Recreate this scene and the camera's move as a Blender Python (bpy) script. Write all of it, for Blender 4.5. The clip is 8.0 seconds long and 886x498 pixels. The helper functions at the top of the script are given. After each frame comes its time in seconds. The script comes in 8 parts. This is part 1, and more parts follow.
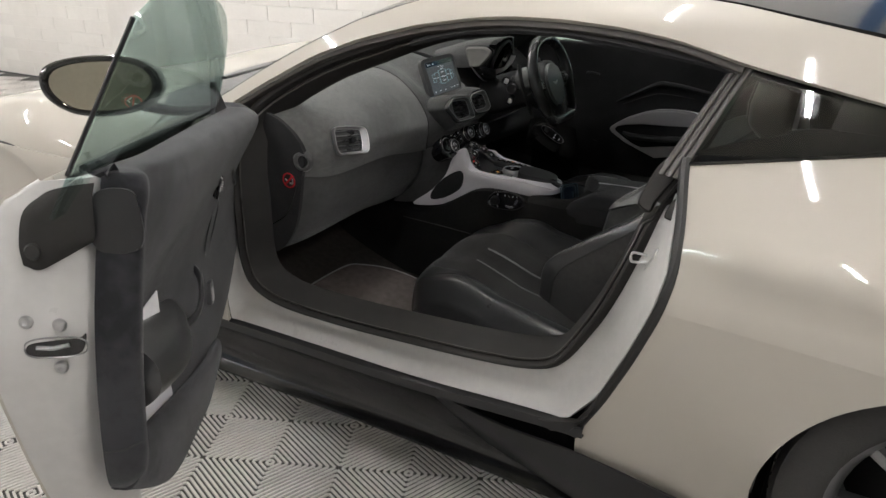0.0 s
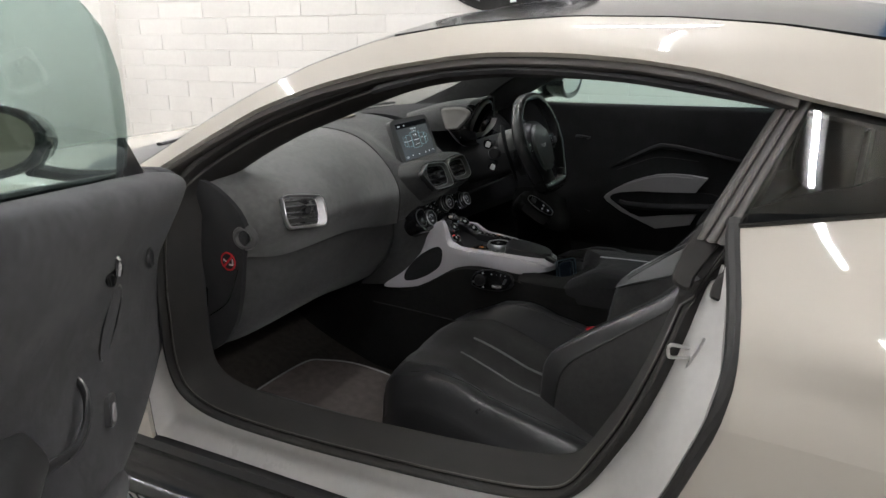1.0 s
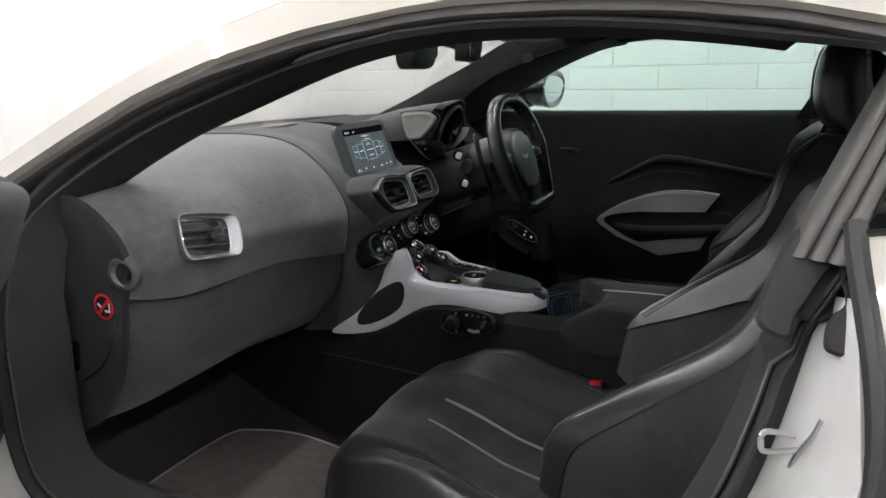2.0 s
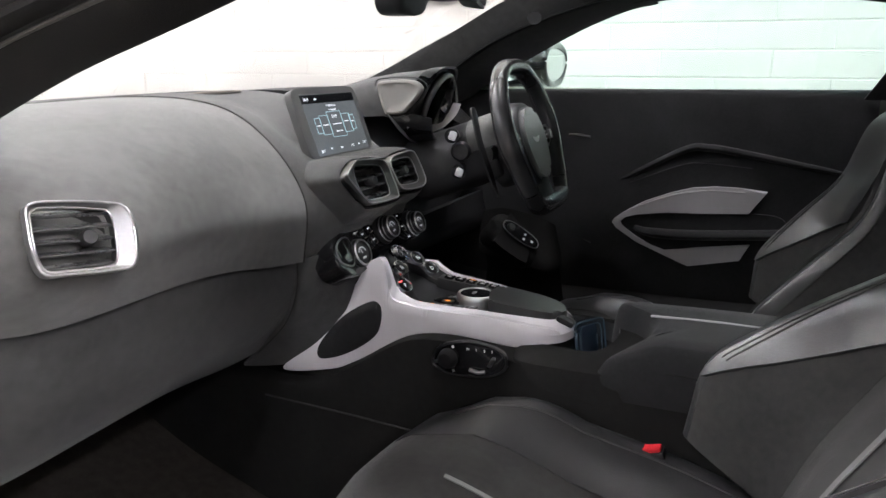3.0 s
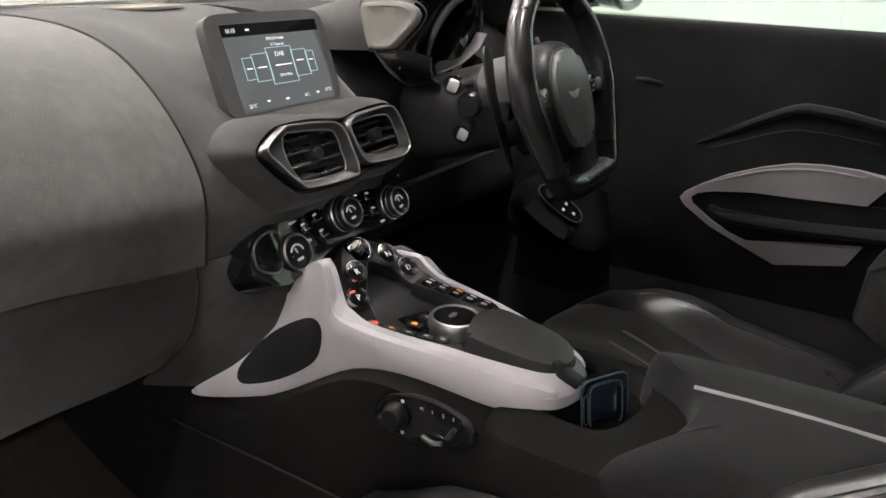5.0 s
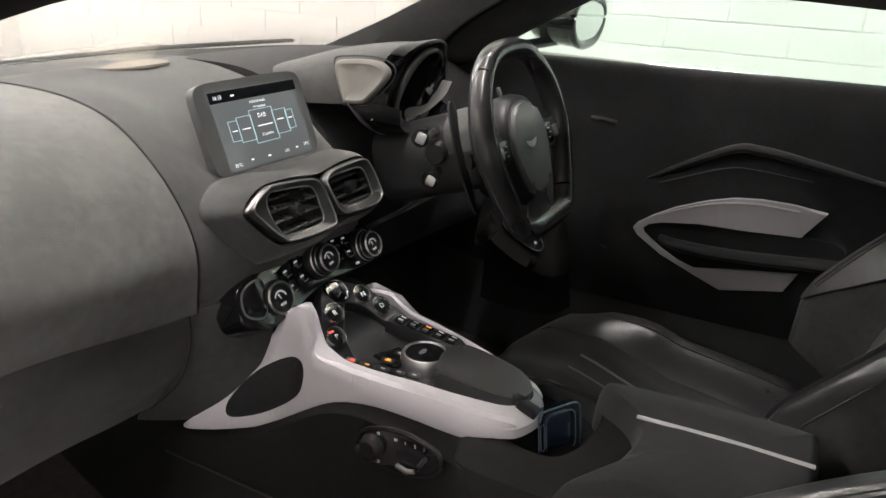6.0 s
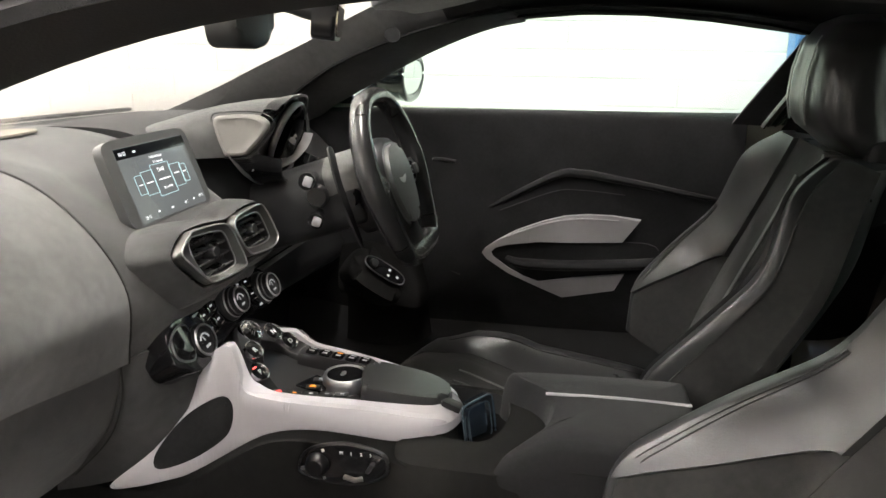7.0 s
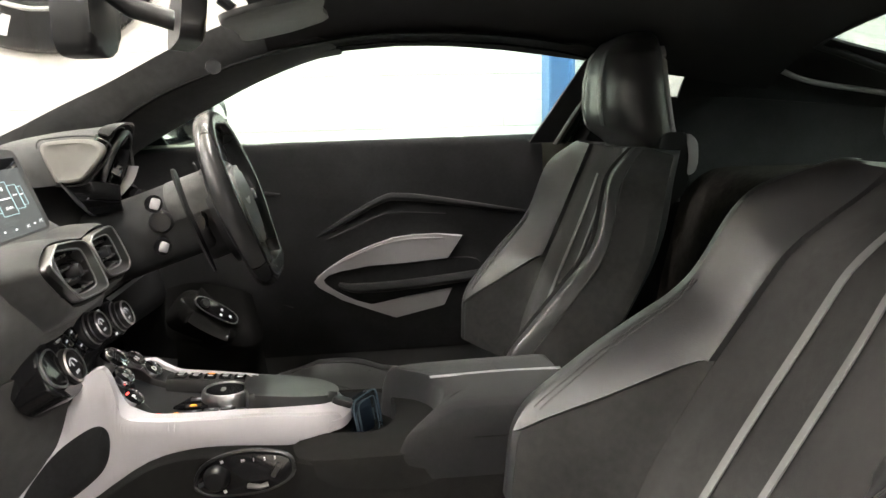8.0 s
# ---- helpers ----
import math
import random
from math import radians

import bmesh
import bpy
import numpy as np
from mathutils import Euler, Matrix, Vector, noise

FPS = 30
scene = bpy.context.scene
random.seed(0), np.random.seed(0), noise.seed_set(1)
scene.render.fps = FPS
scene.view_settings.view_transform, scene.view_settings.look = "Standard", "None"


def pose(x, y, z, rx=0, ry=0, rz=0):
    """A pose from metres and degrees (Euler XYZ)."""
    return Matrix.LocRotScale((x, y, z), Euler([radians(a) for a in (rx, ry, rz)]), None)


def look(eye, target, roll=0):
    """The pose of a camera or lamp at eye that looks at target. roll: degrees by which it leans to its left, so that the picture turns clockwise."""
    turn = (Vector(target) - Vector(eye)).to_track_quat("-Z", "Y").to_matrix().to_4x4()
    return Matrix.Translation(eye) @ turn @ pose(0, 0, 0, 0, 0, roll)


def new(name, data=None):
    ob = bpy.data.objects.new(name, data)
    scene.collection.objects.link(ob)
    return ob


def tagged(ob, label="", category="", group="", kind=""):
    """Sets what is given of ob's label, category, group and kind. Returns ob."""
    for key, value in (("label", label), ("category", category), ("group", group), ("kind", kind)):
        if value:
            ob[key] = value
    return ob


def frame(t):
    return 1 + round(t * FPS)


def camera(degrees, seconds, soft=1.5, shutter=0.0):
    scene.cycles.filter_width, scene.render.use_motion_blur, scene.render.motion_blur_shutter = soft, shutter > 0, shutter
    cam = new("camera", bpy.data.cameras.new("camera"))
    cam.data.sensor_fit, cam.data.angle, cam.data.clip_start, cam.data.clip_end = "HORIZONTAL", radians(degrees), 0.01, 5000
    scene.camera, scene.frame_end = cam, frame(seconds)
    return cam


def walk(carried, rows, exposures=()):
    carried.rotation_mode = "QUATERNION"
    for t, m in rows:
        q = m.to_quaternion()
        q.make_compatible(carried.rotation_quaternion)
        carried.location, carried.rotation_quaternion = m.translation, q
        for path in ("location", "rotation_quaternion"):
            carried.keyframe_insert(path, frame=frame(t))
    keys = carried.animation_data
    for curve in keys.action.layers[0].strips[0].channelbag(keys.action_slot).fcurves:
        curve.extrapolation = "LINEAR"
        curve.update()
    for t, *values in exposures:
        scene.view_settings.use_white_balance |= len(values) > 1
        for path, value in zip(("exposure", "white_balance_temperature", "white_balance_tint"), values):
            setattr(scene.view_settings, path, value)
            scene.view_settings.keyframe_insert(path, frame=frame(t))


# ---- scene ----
cam = camera(60.0, 8.0)
PATH = [
    (0, (1.4318, -2.3002, 1.3449), (0.4300, -0.6019, 0.5145), -0.08),
    (0.5, (1.3760, -2.1611, 1.2955), (0.3765, -0.4180, 0.5602), -0.49),
    (1, (1.2608, -1.9890, 1.2201), (0.2711, -0.1950, 0.6017), -0.89),
    (1.5, (1.1588, -1.8220, 1.1633), (0.1972, 0.0086, 0.6106), -1.09),
    (2, (1.0800, -1.6063, 1.0865), (0.1450, 0.2472, 0.5664), -1.48),
    (2.2, (1.0444, -1.5244, 1.0589), (0.1206, 0.3379, 0.5530), -1.68),
    (3.3, (0.8004, -1.1148, 0.9571), (-0.0158, 0.7936, 0.4340), 0.35),
    (3.5, (0.8041, -1.0217, 0.9367), (-0.0641, 0.8603, 0.4030), 0.44),
    (4, (0.7705, -0.8531, 0.9540), (-0.1513, 0.9694, 0.3166), 1.73),
    (5.5, (0.8204, -0.7955, 1.0759), (-0.2100, 0.8995, 0.2705), 2.21),
    (6, (0.8344, -0.8597, 1.1158), (-0.1085, 0.8967, 0.3379), 2.44),
    (6.5, (0.8200, -0.9456, 1.1071), (0.1115, 0.9521, 0.4192), 1.90),
    (7, (0.7280, -1.0400, 1.0861), (0.3056, 0.9750, 0.5023), 0.55),
    (7.5, (0.6325, -1.1180, 1.0255), (0.5002, 0.9646, 0.5490), -1.03),
    (8, (0.5688, -1.1232, 0.9782), (0.8032, 0.9702, 0.6011), -1.33),
]
walk(cam, [(t, look(eye, target, roll)) for t, eye, target, roll in PATH],
     exposures=[(0.0, -0.12, 6300, 12), (0.5, -0.1, 6250, 12), (1.0, -0.08, 6150, 12), (1.5, 0.02, 6150, 12), (2.0, 0.42, 6000, 12), (3.3, 1.15, 6250, 18), (4.0, 1.25, 6500, 18), (5.5, 0.92, 6600, 16), (6.5, 1.25, 6650, 15), (8.0, 1.7, 6800, 13)])

# ---- world and light ----
world = bpy.data.worlds.new("garage_world")
scene.world = world
world.use_nodes = True
world.node_tree.nodes["Background"].inputs[0].default_value = (0.75, 0.8, 0.9, 1)
world.node_tree.nodes["Background"].inputs[1].default_value = 0.05
scene.view_settings.exposure = 0.0
YC = -0.04          # the car's centre line


# ---- materials ----
def mat(name, colour, rough=0.5, metal=0.0, second=None, scale=12.0, amount=0.5, bump=0.0, bump_scale=200.0,
        coat=0.0, sheen=0.0, emit=None, spec=0.5, rough_var=0.08, island=0.0, spread=0.14):
    m = bpy.data.materials.new(name)
    m.use_nodes = True
    nt = m.node_tree
    b = nt.nodes["Principled BSDF"]
    b.inputs["Roughness"].default_value = rough
    b.inputs["Metallic"].default_value = metal
    b.inputs["Coat Weight"].default_value = coat
    b.inputs["Coat Roughness"].default_value = 0.03
    b.inputs["Sheen Weight"].default_value = sheen
    b.inputs["Sheen Roughness"].default_value = 0.5
    b.inputs["Specular IOR Level"].default_value = spec
    co = nt.nodes.new("ShaderNodeTexCoord")
    n1 = nt.nodes.new("ShaderNodeTexNoise")
    n1.inputs["Scale"].default_value = scale
    n1.inputs["Detail"].default_value = 6
    nt.links.new(co.outputs["Object"], n1.inputs["Vector"])
    n2 = nt.nodes.new("ShaderNodeTexNoise")
    n2.inputs["Scale"].default_value = scale * 9
    n2.inputs["Detail"].default_value = 4
    nt.links.new(co.outputs["Object"], n2.inputs["Vector"])
    add = nt.nodes.new("ShaderNodeMath")
    add.operation = "MULTIPLY_ADD"
    add.inputs[1].default_value = 0.35
    nt.links.new(n2.outputs["Fac"], add.inputs[0])
    sc = nt.nodes.new("ShaderNodeMath")
    sc.operation = "MULTIPLY"
    sc.inputs[1].default_value = 0.65
    nt.links.new(n1.outputs["Fac"], sc.inputs[0])
    nt.links.new(sc.outputs[0], add.inputs[2])
    ramp = nt.nodes.new("ShaderNodeMapRange")
    ramp.inputs["From Min"].default_value = 0.5 - spread
    ramp.inputs["From Max"].default_value = 0.5 + spread
    ramp.inputs["To Max"].default_value = amount
    nt.links.new(add.outputs[0], ramp.inputs["Value"])
    mix = nt.nodes.new("ShaderNodeMix")
    mix.data_type = "RGBA"
    mix.inputs["A"].default_value = (*colour, 1)
    mix.inputs["B"].default_value = (*(second or tuple(c * 0.75 for c in colour)), 1)
    nt.links.new(ramp.outputs[0], mix.inputs["Factor"])
    out = mix.outputs["Result"]
    if island:
        info = nt.nodes.new("ShaderNodeObjectInfo")
        hsv = nt.nodes.new("ShaderNodeHueSaturation")
        mr = nt.nodes.new("ShaderNodeMapRange")
        mr.inputs["To Min"].default_value, mr.inputs["To Max"].default_value = 1 - island, 1 + island
        nt.links.new(info.outputs["Random"], mr.inputs["Value"])
        nt.links.new(mr.outputs[0], hsv.inputs["Value"])
        nt.links.new(out, hsv.inputs["Color"])
        out = hsv.outputs["Color"]
    nt.links.new(out, b.inputs["Base Color"])
    rr = nt.nodes.new("ShaderNodeMapRange")
    rr.inputs["To Min"].default_value = max(rough - rough_var, 0.0)
    rr.inputs["To Max"].default_value = min(rough + rough_var, 1.0)
    nt.links.new(add.outputs[0], rr.inputs["Value"])
    nt.links.new(rr.outputs[0], b.inputs["Roughness"])
    if bump:
        nb = nt.nodes.new("ShaderNodeTexNoise")
        nb.inputs["Scale"].default_value = bump_scale
        nb.inputs["Detail"].default_value = 3
        nt.links.new(co.outputs["Object"], nb.inputs["Vector"])
        bp = nt.nodes.new("ShaderNodeBump")
        bp.inputs["Strength"].default_value = bump
        bp.inputs["Distance"].default_value = 0.002
        nt.links.new(nb.outputs["Fac"], bp.inputs["Height"])
        nt.links.new(bp.outputs[0], b.inputs["Normal"])
    if emit:
        b.inputs["Emission Color"].default_value = (*emit[:3], 1)
        b.inputs["Emission Strength"].default_value = emit[3]
    return m


def glass_mat(name, tint, rough=0.0, base=0.035):
    m = bpy.data.materials.new(name)
    m.use_nodes = True
    nt = m.node_tree
    nt.nodes.clear()
    out = nt.nodes.new("ShaderNodeOutputMaterial")
    tr = nt.nodes.new("ShaderNodeBsdfTransparent")
    tr.inputs[0].default_value = (*tint, 1)
    gl = nt.nodes.new("ShaderNodeBsdfGlossy")
    gl.inputs["Roughness"].default_value = rough
    lw = nt.nodes.new("ShaderNodeLayerWeight")
    lw.inputs["Blend"].default_value = 0.5
    pw = nt.nodes.new("ShaderNodeMath")
    pw.operation = "POWER"
    pw.inputs[1].default_value = 4.0
    nt.links.new(lw.outputs["Facing"], pw.inputs[0])
    fr = nt.nodes.new("ShaderNodeMath")
    fr.operation = "MULTIPLY_ADD"
    fr.inputs[1].default_value, fr.inputs[2].default_value = 0.75, base
    nt.links.new(pw.outputs[0], fr.inputs[0])
    mx = nt.nodes.new("ShaderNodeMixShader")
    nt.links.new(fr.outputs[0], mx.inputs[0])
    nt.links.new(tr.outputs[0], mx.inputs[1])
    nt.links.new(gl.outputs[0], mx.inputs[2])
    nt.links.new(mx.outputs[0], out.inputs[0])
    return m


PAINT = mat("white_pearl_paint", (0.45, 0.422, 0.367), 0.50, second=(0.43, 0.403, 0.352), scale=3, coat=0.8, rough_var=0.02)
JAMB = mat("white_jamb_paint", (0.54, 0.533, 0.515), 0.3, second=(0.41, 0.405, 0.395), scale=6, coat=0.3)
ROOF = mat("gloss_black_roof", (0.012, 0.012, 0.013), 0.12, coat=0.0, spec=0.35, scale=3, rough_var=0.03)
SKIRT = mat("gloss_black_skirt", (0.008, 0.008, 0.0085), 0.2, scale=12, coat=0.2, rough_var=0.05)
GLOSS = mat("gloss_black_plastic", (0.01, 0.01, 0.011), 0.12, coat=0.5, scale=20, rough_var=0.05)
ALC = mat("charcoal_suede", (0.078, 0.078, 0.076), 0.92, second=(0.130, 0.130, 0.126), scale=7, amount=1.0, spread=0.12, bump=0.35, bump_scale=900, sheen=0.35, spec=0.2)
ALC2 = mat("black_suede", (0.015, 0.015, 0.016), 0.95, second=(0.026, 0.026, 0.027), scale=16, amount=0.7, bump=0.35, bump_scale=900, sheen=0.1, spec=0.2)
LEATHER = mat("black_leather", (0.030, 0.030, 0.031), 0.30, second=(0.042, 0.042, 0.043), scale=10, bump=0.09, bump_scale=420, spec=0.6, rough_var=0.08)
SOFT = mat("black_soft_plastic", (0.018, 0.018, 0.019), 0.55, second=(0.028, 0.028, 0.029), scale=18, bump=0.2, bump_scale=600)
PLASTIC = mat("satin_black_plastic", (0.016, 0.016, 0.017), 0.33, scale=25, bump=0.05, bump_scale=500)
RUBBER = mat("black_rubber", (0.013, 0.0125, 0.012), 0.55, second=(0.022, 0.021, 0.020), scale=20, bump=0.15, bump_scale=300)
CARPET = mat("black_carpet", (0.034, 0.030, 0.027), 1.0, second=(0.060, 0.053, 0.047), scale=60, amount=0.8, bump=0.9, bump_scale=1400, spec=0.1)
MATCARPET = mat("dark_brown_grey_mat", (0.075, 0.063, 0.058), 1.0, second=(0.115, 0.10, 0.092), scale=50, amount=0.8, bump=0.9, bump_scale=1300, spec=0.1)
RIMLEATHER = mat("smooth_black_leather", (0.024, 0.024, 0.025), 0.26, second=(0.034, 0.034, 0.035), scale=10, bump=0.05, bump_scale=420, spec=0.6, rough_var=0.04)
PALE = mat("pale_grille_cloth", (0.22, 0.20, 0.17), 0.9, second=(0.17, 0.155, 0.13), scale=40, bump=0.4, bump_scale=900)
DOORSUEDE = mat("dark_door_suede", (0.014, 0.014, 0.016), 0.92, second=(0.036, 0.036, 0.040), scale=6, amount=1.0, spread=0.09, bump=0.35, bump_scale=900, sheen=0.12, spec=0.2)
SATINGREY = mat("satin_grey_plastic", (0.070, 0.070, 0.071), 0.40, second=(0.088, 0.088, 0.089), scale=20, bump=0.08, bump_scale=600)
SEATSUEDE = mat("dark_grey_seat_suede", (0.020, 0.0196, 0.0192), 0.92, second=(0.037, 0.0362, 0.0353), scale=10, amount=1.0, spread=0.12, bump=0.35, bump_scale=900, sheen=0.18, spec=0.2)
SATIN = mat("satin_silver", (0.66, 0.66, 0.67), 0.34, metal=1.0, scale=30, rough_var=0.05)
DARKCHROME = mat("dark_satin_chrome", (0.27, 0.27, 0.275), 0.36, metal=0.85, scale=30, rough_var=0.06)
VENTMETAL = mat("polished_dark_metal", (0.24, 0.235, 0.235), 0.30, metal=1.0, scale=30, rough_var=0.06)
INLAY = mat("grey_satin_leather", (0.15, 0.143, 0.13), 0.62, second=(0.17, 0.163, 0.15), scale=14, bump=0.1, bump_scale=500)
TRIMBLACK = mat("matt_black_trim", (0.010, 0.010, 0.010), 0.9, second=(0.014, 0.014, 0.014), scale=16, bump=0.2, bump_scale=500, spec=0.15)
SATINVENT = mat("satin_vent_frame", (0.44, 0.44, 0.45), 0.38, metal=1.0, scale=30, rough_var=0.05)
SLAT = mat("satin_vent_slat", (0.055, 0.055, 0.056), 0.28, second=(0.07, 0.07, 0.071), scale=30)
HUBGREY = mat("satin_hub_grey", (0.13, 0.13, 0.128), 0.42, second=(0.15, 0.15, 0.148), scale=20, bump=0.08, bump_scale=600)
CHROME = mat("bright_chrome", (0.8, 0.8, 0.82), 0.08, metal=1.0, scale=30, rough_var=0.02)
WHITETRIM = mat("white_gloss_trim", (0.66, 0.64, 0.67), 0.2, second=(0.62, 0.6, 0.63), scale=8, coat=0.6, rough_var=0.03)
SEAL = mat("soft_black_seal", (0.021, 0.020, 0.019), 0.80, second=(0.031, 0.029, 0.027), scale=18, bump=0.2, bump_scale=500, spec=0.2)
# Charcoal suede again, darkened in colour for the shade on the lower dashboard.
GLOVE = mat("shaded_charcoal_suede", (0.045, 0.045, 0.045), 0.92, second=(0.072, 0.072, 0.071), scale=7, amount=1.0, spread=0.12, bump=0.35, bump_scale=900, sheen=0.2, spec=0.2)
# Rubber lightened in colour for the light caught by the pillar ribs.
SEALGREY = mat("lightened_grey_rubber", (0.045, 0.041, 0.037), 0.5, second=(0.060, 0.054, 0.048), scale=14, bump=0.15, bump_scale=300)
GREYTRIM = mat("grey_satin_trim", (0.40, 0.385, 0.40), 0.4, second=(0.35, 0.34, 0.35), scale=8)
STRIPE = mat("grey_stripe_leather", (0.21, 0.21, 0.21), 0.45, scale=30, bump=0.2, bump_scale=500)
STEEL = mat("zinc_plated_steel", (0.6, 0.6, 0.6), 0.3, metal=1.0, scale=40)
TYRE = mat("tyre_rubber", (0.032, 0.031, 0.030), 0.7, second=(0.05, 0.048, 0.046), scale=15, bump=0.3, bump_scale=200)
PAPER = mat("white_paper", (0.78, 0.78, 0.80), 0.8, second=(0.72, 0.72, 0.75), scale=8)
RED = mat("red_plastic", (0.62, 0.02, 0.03), 0.4, second=(0.5, 0.02, 0.03), scale=30)
WHITEINK = mat("white_print", (0.8, 0.8, 0.8), 0.6)
GLOWINK = mat("backlit_symbol", (0.45, 0.45, 0.45), 0.6, emit=(0.9, 0.95, 1.0, 0.10))
REDINK = mat("backlit_red_symbol", (0.7, 0.05, 0.05), 0.5, emit=(1.0, 0.08, 0.06, 0.6))
AMBERINK = mat("backlit_amber_symbol", (0.8, 0.35, 0.05), 0.5, emit=(1.0, 0.32, 0.04, 0.45))
BLOCK = mat("white_painted_block", (0.80, 0.785, 0.75), 0.62, second=(0.74, 0.725, 0.69), scale=5, amount=0.8, bump=0.5, bump_scale=45, island=0.04)
MORTAR = mat("white_painted_mortar", (0.84, 0.825, 0.79), 0.75, second=(0.78, 0.765, 0.73), scale=9, bump=0.5, bump_scale=60)
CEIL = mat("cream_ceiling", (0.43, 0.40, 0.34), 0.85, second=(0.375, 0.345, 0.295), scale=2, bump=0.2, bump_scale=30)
WALLM = mat("pale_garage_wall", (0.55, 0.54, 0.52), 0.8, second=(0.49, 0.48, 0.465), scale=2, bump=0.2, bump_scale=30)
BLUE = mat("blue_painted_steel", (0.10, 0.24, 0.48), 0.45, second=(0.08, 0.2, 0.42), scale=6)
TILE = mat("grey_pvc_tile", (0.64, 0.62, 0.59), 0.42, second=(0.50, 0.485, 0.46), scale=14, amount=0.7, bump=0.2, bump_scale=300, island=0.05)
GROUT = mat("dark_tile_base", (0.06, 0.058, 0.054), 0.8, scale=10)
UNDER = mat("underbody_black", (0.012, 0.012, 0.012), 0.8, scale=10)
GLASS = glass_mat("green_tinted_glass", (0.78, 0.89, 0.865))
CLEAR = glass_mat("clear_glass", (0.95, 0.965, 0.96))
DARKGLASS = glass_mat("dark_tinted_glass", (0.36, 0.42, 0.42), 0.0, 0.07)
BLISTER = glass_mat("clear_blue_plastic", (0.78, 0.88, 0.95), 0.08, 0.16)
MIRRORCLEAR = mat("clear_mirror_silver", (0.78, 0.80, 0.80), 0.02, metal=1.0, rough_var=0.01)
# Dim yellow tint puts the duller reflection into the mirror's colour.
MIRROR = mat("mirror_silver", (0.40, 0.38, 0.30), 0.02, metal=1.0, rough_var=0.01)
SCREEN = mat("screen_display", (0.05, 0.052, 0.05), 0.10, second=(0.06, 0.062, 0.06), coat=1.0, emit=(0.10, 0.112, 0.112, 0.8))
SCREENLINE = mat("screen_line", (0.1, 0.2, 0.25), 0.3, emit=(0.5, 0.72, 0.72, 0.45))
SCREENTEXT = mat("screen_text", (0.5, 0.5, 0.5), 0.3, emit=(0.9, 0.95, 1.0, 0.45))
TUBELIGHT = mat("lit_tube", (1, 1, 1), 0.5, emit=(1.0, 0.97, 0.93, 225.0))
ENAMEL = mat("white_enamel", (0.8, 0.8, 0.8), 0.4)
CLUSTER = mat("instrument_glass", (0.01, 0.011, 0.013), 0.06, coat=1.0)


# ---- mesh helpers ----
V = Vector
LOC = {}


def thing(name, loc, label, category, group="", kind=""):
    ob = new(name)
    ob.empty_display_size = 0.05
    ob.location = loc
    LOC[ob] = V(loc)
    return tagged(ob, label, category, group, kind)


def finish(bm, name, material, smooth=40):
    bmesh.ops.remove_doubles(bm, verts=bm.verts[:], dist=0.00005)
    bmesh.ops.recalc_face_normals(bm, faces=bm.faces[:])
    me = bpy.data.meshes.new(name)
    bm.to_mesh(me)
    bm.free()
    me.materials.append(material)
    if smooth:
        me.polygons.foreach_set("use_smooth", [True] * len(me.polygons))
        me.set_sharp_from_angle(angle=radians(smooth))
    return me


def part(name, bm, material, parent, label="", smooth=40):
    """Links a bmesh, given in the world's metres, as one mesh under a thing or a part."""
    shift = LOC[parent]
    bmesh.ops.translate(bm, verts=bm.verts[:], vec=-shift)
    ob = new(name, finish(bm, name, material, smooth))
    ob.parent = parent
    LOC[ob] = shift
    return tagged(ob, label)


def solo(name, bm, material, label, category, group="", kind="", smooth=40):
    """A thing that is one mesh."""
    c = sum((v.co for v in bm.verts), V()) / len(bm.verts)
    low = min(v.co.z for v in bm.verts)
    c = V((c.x, c.y, low))
    bmesh.ops.translate(bm, verts=bm.verts[:], vec=-c)
    ob = new(name, finish(bm, name, material, smooth))
    ob.location = c
    LOC[ob] = c
    return tagged(ob, label, category, group, kind)


def spline(pts, n, closed=False):
    """n points on a smooth curve through pts."""
    p = [V(q) for q in pts]
    k = len(p)
    segs = k if closed else k - 1
    out = []
    for i in range(n):
        s = i / n * segs if closed else i / (n - 1) * segs
        j = min(int(s), segs - 1)
        f = s - j
        if closed:
            a, b, c, d = p[(j - 1) % k], p[j % k], p[(j + 1) % k], p[(j + 2) % k]
        else:
            b, c = p[j], p[j + 1]
            a = p[j - 1] if j > 0 else b * 2 - c
            d = p[j + 2] if j + 2 < k else c * 2 - b
        out.append(0.5 * (2 * b + (c - a) * f + (2 * a - 5 * b + 4 * c - d) * f * f + (3 * b - a - 3 * c + d) * f ** 3))
    return out


def resample(pts, n):
    """n points at even steps along a polyline."""
    p = [V(q) for q in pts]
    d = [0.0]
    for a, b in zip(p, p[1:]):
        d.append(d[-1] + (b - a).length)
    out = []
    for i in range(n):
        s = d[-1] * i / (n - 1)
        j = 0
        while j < len(p) - 2 and d[j + 1] < s:
            j += 1
        f = (s - d[j]) / max(d[j + 1] - d[j], 1e-9)
        out.append(p[j].lerp(p[j + 1], min(max(f, 0), 1)))
    return out


def grid(rows, close_u=False, close_v=False, bm=None):
    bm = bm or bmesh.new()
    vs = [[bm.verts.new(p) for p in r] for r in rows]
    nu, nv = len(vs), len(vs[0])
    for i in range(nu if close_u else nu - 1):
        for j in range(nv if close_v else nv - 1):
            q = (vs[i][j], vs[(i + 1) % nu][j], vs[(i + 1) % nu][(j + 1) % nv], vs[i][(j + 1) % nv])
            try:
                bm.faces.new(q)
            except ValueError:
                pass
    return bm


def surf(ctrl, nu, nv):
    rows = [spline(r, nv) for r in ctrl]
    cols = [spline([r[j] for r in rows], nu) for j in range(nv)]
    return [[cols[j][i] for j in range(nv)] for i in range(nu)]


